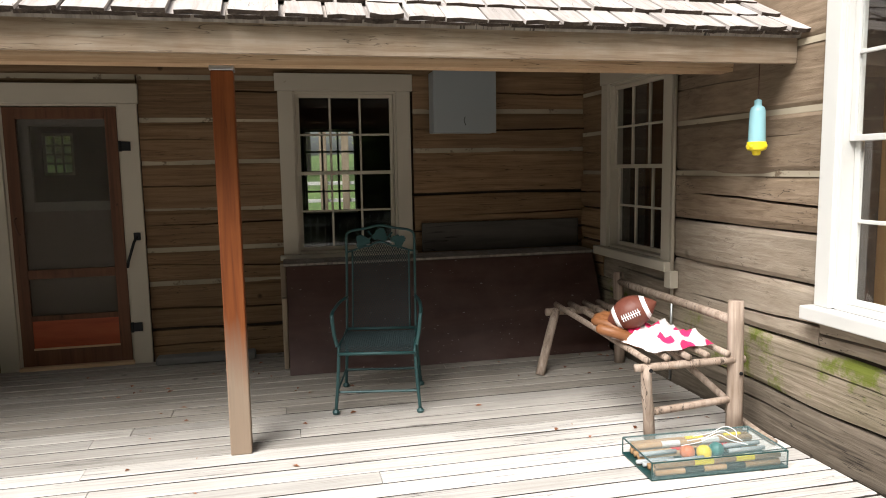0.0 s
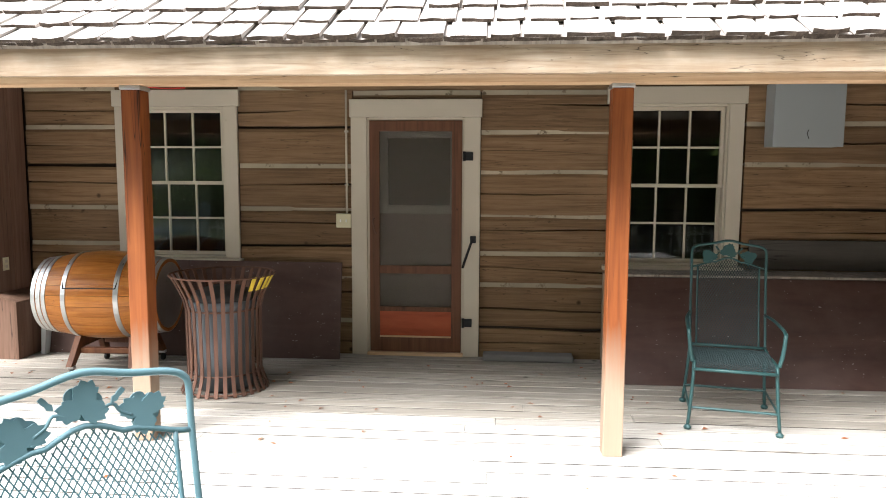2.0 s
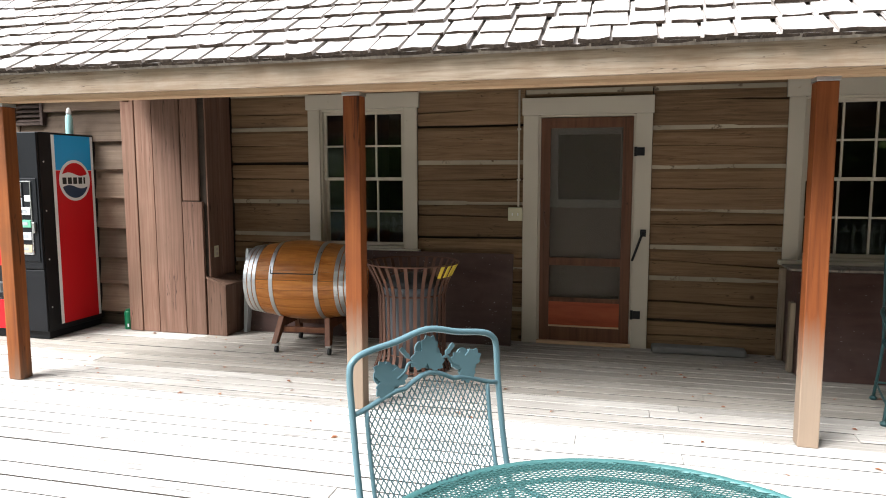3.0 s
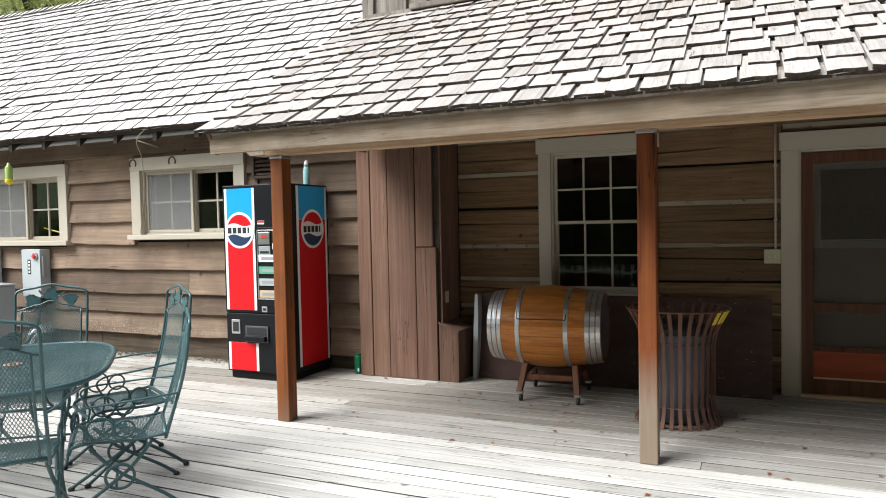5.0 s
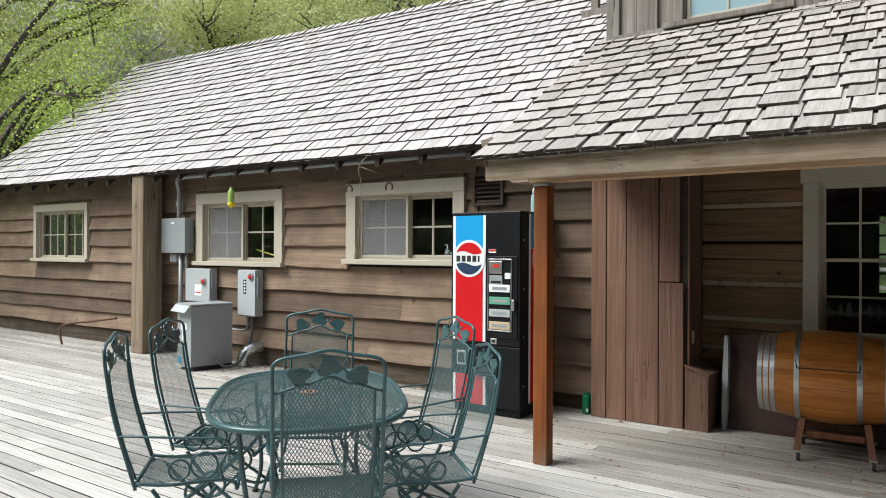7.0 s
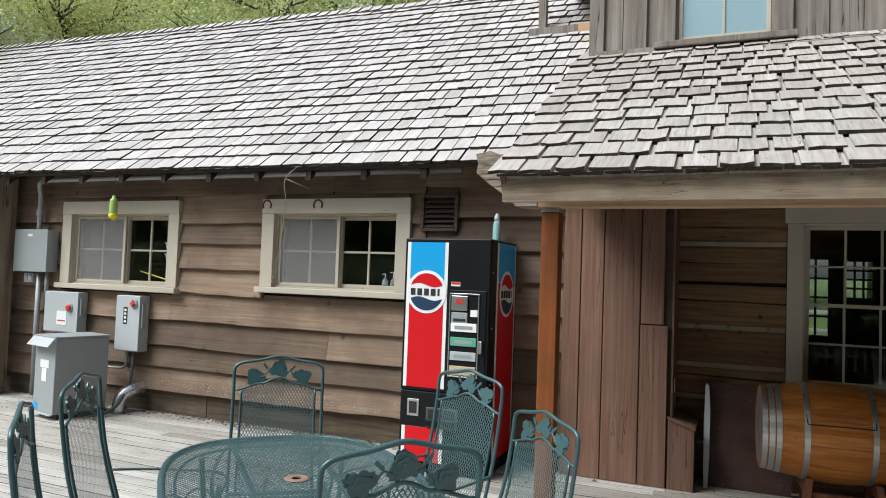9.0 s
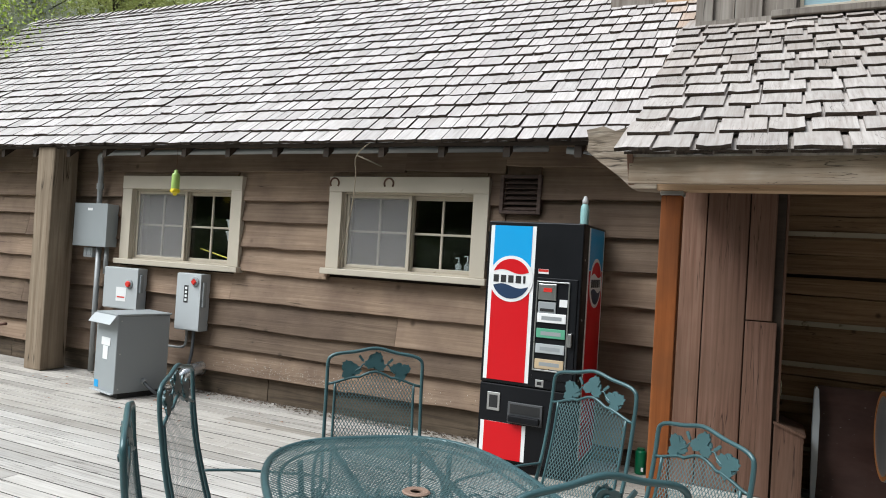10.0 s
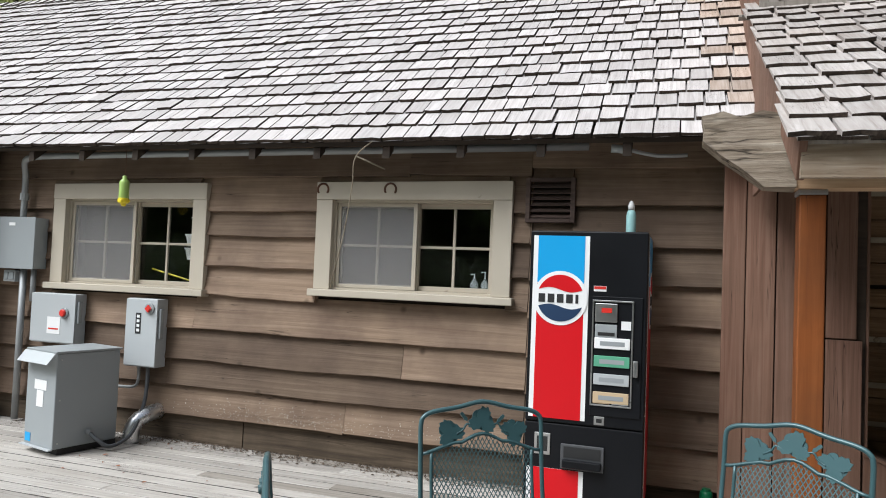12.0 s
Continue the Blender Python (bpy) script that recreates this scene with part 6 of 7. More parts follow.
for i, (y, z, mt) in enumerate(((-0.14, 0.028, M_BLACK), (-0.14, 0.064, M_YELLOWP), (-0.1, 0.03, M_RED), (-0.065, 0.03, M_VWHITE), (0.13, 0.03, M_VWHITE), (0.09, 0.03, M_RED), (0.05, 0.03, M_BLACK), (0.13, 0.064, M_YELLOWP), (0.095, 0.064, M_VWHITE))):
    mb = part("mallet", tube(bmesh.new(), [(-L + 0.03, y, z), (L - 0.03, y, z)], 0.016, 10), M_STICK, cq, "varnished croquet mallet", smooth=True)
    for k in range(2):
        x0 = -0.18 + 0.22 * k + 0.05 * i % 0.2
        part("colour_band", tube(bmesh.new(), [(x0, y, z), (x0 + 0.1, y, z)], 0.0168, 10), mt, mb)
for i, (x, y, mt) in enumerate(((-0.085, 0.0, M_ORANGE), (-0.005, -0.02, M_YELLOWP), (0.075, 0.0, M_GREENB))):
    bm = bmesh.new()
    bmesh.ops.create_uvsphere(bm, u_segments=20, v_segments=12, radius=0.038, matrix=Matrix.Translation((x, y, 0.054)))
    part("ball", bm, mt, cq, "painted wooden ball", smooth=True)
for i, (y, z, x1) in enumerate(((-0.03, 0.024, -0.14), (0.0, 0.026, -0.16), (0.03, 0.05, -0.13), (-0.1, 0.062, -0.05), (0.02, 0.06, 0.33), (-0.04, 0.058, 0.32))):
    part("stake", tube(bmesh.new(), [(x1 - 0.2, y, z), (x1, y + 0.006, z)], 0.011, 8), M_GREYL, cq, "pale wooden stake", smooth=True)
for k in range(3):
    y = -0.02 + 0.05 * k
    wk = smooth_path([(-0.13 + 0.06 * k, y, 0.1), (-0.02 + 0.06 * k, y + 0.02, 0.101), (0.1 + 0.05 * k, y + 0.05, 0.118), (0.13 + 0.05 * k, y, 0.11), (0.2, y - 0.06, 0.1)], 4)
    part("wicket", tube(bmesh.new(), wk, 0.0022, 5), M_VWHITE, cq, "white wire wicket", smooth=True)


# ---- feeders, boxes, wires ----
def feeder(name, label, at, h, r0, r1, body_m, base_m, hang):
    f = thing(name, label, "bird feeder", at)
    part("bottle", lathe(bmesh.new(), [(r1 * 0.9, 0.055), (r1, 0.07), (r0, h - 0.065), (r0 * 0.85, h - 0.045), (r0 * 0.5, h - 0.035), (r0 * 0.48, h - 0.008), (0.006, h)], 18), body_m, f, smooth=True)
    part("base", lathe(bmesh.new(), [(0.012, 0.0), (0.02, 0.005), (0.024, 0.022), (r1 * 0.95, 0.028), (r1 * 1.08, 0.036), (r1 * 1.08, 0.07), (r1 * 0.98, 0.074)], 18), base_m, f, "yellow plastic base")
    for k in range(4):
        a = k * math.pi / 2 + 0.4
        part("feeding_port", lathe(bmesh.new(), [(0.009, 0.0), (0.012, 0.006), (0.004, 0.01)], 8, Matrix.Translation((r1 * 1.08 * math.cos(a), r1 * 1.08 * math.sin(a), 0.05)) @ Matrix.Rotation(a, 4, "Z") @ Matrix.Rotation(radians(90), 4, "Y")), base_m, f)
    part("hanging_wire", tube(bmesh.new(), [(0, 0, h), (0.004, 0.003, h + hang * 0.5), (0, 0, h + hang)], 0.0025, 5), M_RUST, f)
    return f


M_PALEBLUE = paint("pale_blue_bottle", (0.3, 0.55, 0.6), 0.25, 0, None, 0, 4, 0.2)
feeder("bird_feeder", "pale blue hanging bird feeder with yellow base", pose(2.98, 3.62, 1.55), 0.30, 0.04, 0.046, M_PALEBLUE, M_YELLOWP, 0.36)
feeder("bird_feeder", "lime green hanging bird feeder with yellow base", pose(-10.56, 5.56, 2.105), 0.28, 0.043, 0.043, M_LIME, M_YELLOWP, 0.25)

gb = thing("wall_box", "grey painted metal box high on the log wall", "utility box", pose(1.97, 6.156, 1.80))
part("body", boxed(-0.265, 0.265, -0.19, -0.003, 0, 0.5, 0.006), M_GREYP, gb)
part("lid", boxed(-0.268, 0.268, -0.2, -0.192, -0.003, 0.503, 0.003), M_GREYP, gb)
part("scratch", tube(bmesh.new(), smooth_path([(0.0, -0.201, 0.13), (-0.01, -0.201, 0.1), (0.004, -0.201, 0.06)], 3), 0.003, 4), M_BLACK, gb)
sw = thing("light_switch", "ivory double light switch with pipe on the log wall", "switch", pose(-1.765, 6.155, 1.17))
part("plate", boxed(-0.065, 0.065, -0.045, -0.001, -0.06, 0.06, 0.006), M_IVORY, sw)
for x in (-0.025, 0.025):
    part("toggle", boxed(x - 0.005, x + 0.005, -0.056, -0.046, -0.012, 0.012, 0.002), M_VWHITE, sw)
part("pipe", tube(bmesh.new(), [(0.025, -0.02, 0.061), (0.025, -0.02, 1.1)], 0.009, 8), M_TRIM, sw, smooth=True)
for z in (0.3, 0.75):
    part("pipe_clip", boxed(0.01, 0.04, -0.032, -0.001, z, z + 0.015), M_TRIM, sw)
cp = thing("corner_pipe", "pale pipe with a junction box beside the window", "pipe", pose(3.085, 4.585, 0))
part("pipe", tube(bmesh.new(), [(-0.012, 0, 0.6), (-0.012, 0, 2.2)], 0.012, 8), M_TRIM, cp, smooth=True)
part("junction_box", boxed(-0.05, 0.012, -0.04, 0.04, 0.66, 0.78, 0.005), M_TRIM, cp)
part("lower_pipe", tube(bmesh.new(), [(-0.012, 0, 0.01), (-0.012, 0, 0.66)], 0.009, 8), M_GALV, cp, smooth=True)
rd = thing("red_strap", "red strap lying on the window casing", "strap", pose(-3.35, 6.115, 2.282))
part("webbing", tube(bmesh.new(), smooth_path([(-0.22, 0, 0.008), (-0.1, -0.004, 0.016), (0.05, 0, 0.008), (0.22, 0, 0.012)], 4), 0.008, 6, flat=0.7), M_RED, rd, smooth=True)
pp = thing("paper_note", "white paper sheet inside the side window", "paper", Matrix.Translation((3.21, 2.86, 0.93)))
part("sheet", boxed(0, 0.003, -0.06, 0.06, 0, 0.1), M_VWHITE, pp)

# electrical gear on the lap-sided wall
eb = thing("junction_box", "large grey metal junction box with conduits", "utility box", pose(-12.02, 5.845, 1.50))
part("body", boxed(-0.28, 0.28, -0.15, -0.002, 0, 0.5, 0.006), M_GREYP, eb)
part("lid", boxed(-0.285, 0.285, -0.16, -0.152, -0.004, 0.506, 0.003), M_GREYP, eb)
part("label", boxed(-0.05, 0.03, -0.163, -0.1605, 0.42, 0.45), M_VWHITE, eb)
pts = smooth_path([(0.03, -0.08, 0.507), (0.03, -0.08, 0.75), (0.05, -0.1, 0.92), (0.16, -0.2, 1.06), (0.4, -0.24, 1.085)], 6)
part("conduit", tube(bmesh.new(), pts + [Vector((5.6, -0.28, 1.06))], 0.03, 10), M_PIPE, eb, "grey bent conduit along the eave", smooth=True)
part("coupling", tube(bmesh.new(), [(0.03, -0.08, 0.68), (0.03, -0.08, 0.75)], 0.042, 10), M_PIPE, eb)
part("conduit", tube(bmesh.new(), [(0.08, -0.08, -0.004), (0.08, -0.08, -1.48)], 0.032, 10), M_PIPE, eb, smooth=True)
part("conduit", tube(bmesh.new(), [(0.19, -0.06, -0.004), (0.19, -0.06, -0.32)], 0.026, 10), M_PIPE, eb, smooth=True)
ol = thing("wall_outlet", "small grey outdoor socket on the siding", "socket", pose(-12.1, 5.80, 1.365))
part("body", boxed(-0.075, 0.075, -0.06, -0.002, 0, 0.115, 0.008), M_GREYL, ol)
for x in (-0.035, 0.035):
    part("cover", boxed(x - 0.028, x + 0.028, -0.068, -0.0605, 0.02, 0.095, 0.004), M_GREYP, ol)


def disconnect(label, at, w, h, d):
    s = thing("switch_box", label, "switch box", at)
    part("body", boxed(-w, w, -d, -0.002, 0, h, 0.006), M_GREYL, s)
    part("cover", boxed(-w - 0.004, w + 0.004, -d - 0.008, -d - 0.001, 0.01, h - 0.005, 0.003), M_GREYL, s)
    knob = Matrix.Translation((w * 0.55, -d - 0.0085, h * 0.86 if h > 0.5 else h * 0.62)) @ Matrix.Rotation(radians(90), 4, "X")
    part("dial", lathe(bmesh.new(), [(0.052, 0), (0.052, 0.012), (0.045, 0.016), (0.0, 0.016)], 18, knob), M_GREYP, s)
    part("knob", lathe(bmesh.new(), [(0.034, 0.0165), (0.036, 0.03), (0.028, 0.038), (0.0, 0.038)], 4 if h > 0.5 else 14, knob), M_RED, s, "red switch knob")
    part("side_handle", box(bmesh.new(), w + 0.004, w + 0.03, -d * 0.9, -d * 0.55, h * 0.42, h * 0.86, 0.008), M_GREYP, s)
    return s


s1 = disconnect("pale grey switch box with a red knob and paper tag", pose(-11.47, 5.845, 0.80), 0.27, 0.475, 0.13)
part("paper_tag", boxed(-0.06, 0.1, -0.141, -0.1385, 0.09, 0.25), M_VWHITE, s1)
part("tag_line", boxed(-0.04, 0.08, -0.1425, -0.1412, 0.13, 0.145), M_RED, s1)
s2 = disconnect("tall pale grey switch box with a red knob", pose(-10.41, 5.845, 0.655), 0.17, 0.62, 0.14)
part("number_strip", boxed(-0.06, 0.0, -0.1505, -0.1485, 0.3, 0.49), M_BLACK, s2, "black strip of white figures")
for i in range(4):
    part("figure", boxed(-0.045, -0.015, -0.152, -0.1506, 0.32 + i * 0.042, 0.345 + i * 0.042), M_VWHITE, s2)

xf = thing("transformer", "grey metal transformer cabinet standing on the deck", "transformer", Matrix.Translation((-10.69, 5.28, 0)) @ Matrix.Rotation(radians(-13), 4, "Z"))
part("cabinet", boxed(-0.215, 0.215, -0.30, 0.26, 0.055, 0.83, 0.008), M_GREYP, xf)
part("top", boxed(-0.228, 0.228, -0.312, 0.272, 0.832, 0.85, 0.005), M_GREYP, xf)
bm = bmesh.new()
box(bm, -0.225, 0.225, -0.008, 0, -0.11, 0, 0.002, Matrix.Translation((0, -0.316, 0.832)) @ Matrix.Rotation(radians(-38), 4, "X"))
part("visor", bm, M_GREYL, xf, "pale bent metal visor")
part("base", boxed(-0.17, 0.2, -0.25, 0.27, 0.002, 0.053, 0.004), M_BLACK, xf)
part("bottom_lip", boxed(-0.22, 0.22, -0.335, -0.302, 0.05, 0.06), M_GREYL, xf)
part("notice", boxed(-0.09, 0.09, -0.3035, -0.3012, 0.52, 0.60), M_VWHITE, xf, "white notice plate")
part("notice", boxed(-0.05, 0.05, -0.3035, -0.3012, 0.38, 0.515), M_VWHITE, xf, "white notice plate")
part("blue_sticker", boxed(-0.19, -0.11, -0.3035, -0.3012, 0.08, 0.15), M_VBLUE, xf)
for z in (0.1, 0.45, 0.78):
    part("screw", lathe(bmesh.new(), [(0.0, 0.0), (0.008, 0.0), (0.006, 0.004), (0.0, 0.005)], 8, Matrix.Translation((0.216, -0.26, z)) @ Matrix.Rotation(radians(90), 4, "Y")), M_CHROME, xf)
part("connector", tube(bmesh.new(), [(0.216, 0.0, 0.16), (0.265, 0.0, 0.155)], 0.028, 10), M_PIPE, xf)
fc = thing("flexible_conduit", "dark flexible conduit looping from the switch box", "cable", pose(0, 0, 0))
part("cable", tube(bmesh.new(), smooth_path([(-10.36, 5.76, 0.652), (-10.35, 5.75, 0.5), (-10.32, 5.68, 0.3), (-10.28, 5.5, 0.1), (-10.3, 5.3, 0.04), (-10.36, 5.22, 0.1), (-10.45, 5.215, 0.155)], 6), 0.017, 8), M_CABLE, fc, smooth=True)
part("pipe", tube(bmesh.new(), smooth_path([(-10.47, 5.77, 0.652), (-10.47, 5.77, 0.52), (-10.52, 5.77, 0.46), (-10.7, 5.77, 0.45), (-10.95, 5.77, 0.46)], 5), 0.014, 8), M_PIPE, fc, smooth=True)
M_ZINC = paint("bright_zinc", (0.72, 0.73, 0.74), 0.28, 0.9, (0.5, 0.5, 0.49), 0.2, 12, 0.08)
el = thing("duct_elbow", "shiny corrugated metal duct elbow at the wall", "duct", pose(-10.36, 5.62, 0))
pts = smooth_path([(0.0, -0.02, 0.004), (0.0, -0.02, 0.1), (0.02, 0.02, 0.19), (0.06, 0.12, 0.24), (0.08, 0.23, 0.25)], 5)
part("elbow", tube(bmesh.new(), pts, [0.074 if i % 2 else 0.067 for i in range(len(pts))], 16), M_ZINC, el, smooth=True)

M_VENT = wood("dark_vent_wood", (0.05, 0.034, 0.028), (0.085, 0.058, 0.048), (0.12, 0.086, 0.07), "x", 30, 1.2, 0.75, 0, None, 2.0, 0.2, 0.15)
vt = thing("wall_vent", "dark brown wooden louvred vent in the siding", "vent", pose(-6.73, 5.86, 2.03))
for a in ((-0.19, -0.155, 0, 0.345), (0.155, 0.19, 0, 0.345), (-0.155, 0.155, 0, 0.03), (-0.155, 0.155, 0.315, 0.345)):
    part("frame", boxed(a[0], a[1], -0.05, 0.02, a[2], a[3], 0.004), M_VENT, vt)
for i in range(6):
    bm = box(bmesh.new(), -0.154, 0.154, -0.03, 0.03, -0.004, 0.004, 0, Matrix.Translation((0, -0.012, 0.055 + i * 0.047)) @ Matrix.Rotation(radians(38), 4, "X"))
    part("slat", bm, M_VENT, vt)
for x in (-8.67, -8.05):
    hs = thing("horseshoe", "rusty horseshoe nailed above the window", "horseshoe", pose(x, 5.80, 2.285))
    arc = [(0.05 * math.cos(a), 0, 0.05 * math.sin(a)) for a in [math.pi * (-0.2 + 1.4 * i / 14) for i in range(15)]]
    part("shoe", tube(bmesh.new(), arc, 0.009, 6, flat=1.0), M_RUST, hs, smooth=True)
tw = thing("twine", "loose pale twine hanging from the eave", "string", pose(0, 0, 0))
part("strand", tube(bmesh.new(), smooth_path([(-8.0, 5.45, 2.66), (-8.2, 5.44, 2.50), (-8.3, 5.6, 2.3), (-8.42, 5.72, 1.9), (-8.55, 5.77, 1.46)], 5), 0.005, 5), M_CHINK, tw, smooth=True)
part("strand", tube(bmesh.new(), [(-8.2, 5.44, 2.5), (-8.02, 5.6, 2.42)], 0.007, 5), M_CHINK, tw, smooth=True)
lp = thing("eave_lamp", "small grey cylindrical spot lamp under the eave", "lamp", pose(-6.2, 5.55, 2.53))
part("housing", tube(bmesh.new(), [(-0.06, 0, 0.01), (0.06, 0.02, 0)], 0.03, 12), M_GREYL, lp)
part("arm", tube(bmesh.new(), smooth_path([(0.06, 0.02, 0), (0.25, 0.1, -0.03), (0.45, 0.16, -0.02)], 5), 0.014, 8), M_GREYL, lp, smooth=True)
M_SOAP = see_through("clear_bottle", (0.5, 0.55, 0.55), 0.3, 0.15)
for x, hgt in ((-7.36, 0.19), (-7.27, 0.21)):
    sb = thing("soap_bottle", "clear pump soap bottle on the window ledge", "bottle", pose(x, 6.0, 1.445), "soap bottles")
    part("body", lathe(bmesh.new(), [(0.03, 0.0), (0.033, 0.01), (0.033, 0.1), (0.012, 0.125), (0.012, 0.135)], 14), M_SOAP, sb, smooth=True)
    part("pump", tube(bmesh.new(), [(0, 0, 0.135), (0, 0, hgt - 0.02), (-0.03, -0.01, hgt - 0.025)], 0.006, 6), M_GREYL, sb)
wl_ = thing("window_ledge", "wooden ledge inside the window", "ledge", pose(0, 0, 0))
part("board", boxed(-8.6, -7.15, 5.965, 6.065, 1.42, 1.443), M_TRIM, wl_)
bk = thing("white_basket", "two white plastic baskets hanging inside the window", "basket", pose(-10.19, 6.1, 1.65))
for z in (0.0, 0.13):
    part("basket", lathe(bmesh.new(), [(0.002, 0.004), (0.06, 0.0), (0.082, 0.1), (0.09, 0.1), (0.09, 0.112), (0.078, 0.112), (0.055, 0.01)], 14, Matrix.Translation((0, 0, z))), M_VWHITE, bk)
part("hook", tube(bmesh.new(), [(0.08, 0, 0.11), (0.085, 0, 0.24), (0.04, 0, 0.4), (-0.05, 0, 0.405)], 0.006, 6), M_VWHITE, bk)
yb = thing("yellow_stick", "yellow stick leaning inside the window", "stick", pose(0, 0, 0))
part("stick", tube(bmesh.new(), [(-10.65, 6.08, 1.55), (-9.9, 6.2, 1.36)], 0.008, 6), M_YELLOWP, yb)
hr = thing("boot_rail", "low dark bent metal rail beside the post", "rail", pose(0, 0, 0))
part("bar", tube(bmesh.new(), smooth_path([(-14.4, 5.3, 0.002), (-14.4, 5.3, 0.3), (-13.6, 5.35, 0.42), (-13.0, 5.4, 0.5)], 5), 0.018, 8), M_RUST, hr, smooth=True)

# dormer landing behind the upper storey: post, base board and dark eave
ld = thing("roof_landing", "weathered post and base board of a small roof landing", "landing", pose(0, 0, 0))
part("post", boxed(-6.34, -6.25, 7.66, 7.75, 4.48, 5.9, 0.004), M_GREYWOOD, ld)
part("base_board", boxed(-6.44, -5.86, 7.60, 7.65, 4.44, 4.545, 0.004), M_GREYWOOD, ld, "weathered grey base board")
part("base_board", boxed(-5.858, -5.32, 7.60, 7.65, 4.44, 4.55, 0.004), M_BEAM, ld, "orange-brown base board")
part("eave", boxed(-6.1, -5.32, 7.4, 9.2, 5.22, 5.36, 0.01), M_DARKWOOD, ld)

# small roof vent, loose stick and socket
rv = thing("roof_vent", "small dark metal vent hood on the porch roof", "vent", roof_m @ Matrix.Translation((-2.45, 1.98, 0.03)))
part("hood", box(bmesh.new(), -0.14, 0.14, -0.05, 0.12, 0.025, 0.08, 0.012), M_SOOT, rv)
part("flange", boxed(-0.19, 0.19, -0.1, 0.16, 0.0, 0.012, 0.003), M_SOOT, rv)
sk = thing("stick", "peeled brown stick lying along the wall", "stick", pose(0, 0, 0))
part("rod", pole(bmesh.new(), (3.05, 3.9, 0.022), (2.99, 3.40, 0.02), 0.02, 0.016), M_BENCH, sk, smooth=True)
so = thing("wall_socket", "small ivory socket on the closet boards", "socket", pose(-4.609, 5.80, 0.74))
part("plate", boxed(0.001, 0.007, -0.035, 0.035, 0, 0.11, 0.002), M_IVORY, so)
part("outlet", boxed(0.0072, 0.0095, -0.015, 0.015, 0.02, 0.045, 0.001), M_TRIM, so)
part("outlet", boxed(0.0072, 0.0095, -0.015, 0.015, 0.065, 0.09, 0.001), M_TRIM, so)

# bark litter along the foot of the lap-sided wall
vs, fs = [], []
rl = random.Random(31)
for i in range(1700):
    x, y = rl.uniform(-11.9, -6.8), 5.87 - abs(rl.gauss(0, 0.1))
    s = rl.uniform(0.004, 0.02)
    a = rl.uniform(0, 6.28)
    o = len(vs)
    for k, (r, z) in enumerate(((1, 0.004), (0.4, 0.01), (1, 0.006), (0.4, 0.014))):
        t = a + k * math.pi / 2
        vs.append((x + r * s * math.cos(t), y + r * s * math.sin(t), z))
    fs.append((o, o + 1, o + 2, o + 3))
me = bpy.data.meshes.new("bark_litter")
me.from_pydata(vs, [], fs)
me.materials.append(M_LITTER)
tagged(new("bark_litter", me), "brown bark litter along the foot of the siding", "litter", "", "stuff")

# fallen leaves
vs, fs = [], []
rl = random.Random(8)
for i in range(170):
    x, y = rl.uniform(-5, 3.0), rl.triangular(3.0, 6.0, 5.5)
    if rl.random() < 0.25:
        x, y = rl.uniform(-13, -5), rl.uniform(4.6, 5.75)
    s = rl.uniform(0.008, 0.028)
    a = rl.uniform(0, 6.28)
    o = len(vs)
    for k, (r, z) in enumerate(((1, 0.004), (0.5, 0.008), (1, 0.005), (0.5, 0.012))):
        t = a + k * math.pi / 2
        vs.append((x + r * s * math.cos(t), y + r * s * math.sin(t), z))
    fs.append((o, o + 1, o + 2, o + 3))
me = bpy.data.meshes.new("fallen_leaves")
me.from_pydata(vs, [], fs)
me.materials.append(M_DEADLEAF)
tagged(new("fallen_leaves", me), "scattered dry brown leaves on the deck", "leaves", "", "stuff")
vs, fs = [], []
for i in range(380):
    x, z = rl.triangular(-10.2, -6.95, -9.2), rl.triangular(0.25, 0.44, 0.28)
    s = rl.uniform(0.002, 0.006)
    o = len(vs)
    y = LAP_Y - 0.05 - rl.uniform(0, 0.004)
    for k in range(4):
        t = rl.uniform(0, 0.5) + k * math.pi / 2
        vs.append((x + s * math.cos(t), y + 0.002 * (k % 2), z + s * math.sin(t)))
    fs.append((o, o + 1, o + 2, o + 3))
me = bpy.data.meshes.new("siding_specks")
me.from_pydata(vs, [], fs)
me.materials.append(M_FRASS)
tagged(new("siding_specks", me), "pale specks stuck to the lowest siding boards", "specks", "", "stuff")


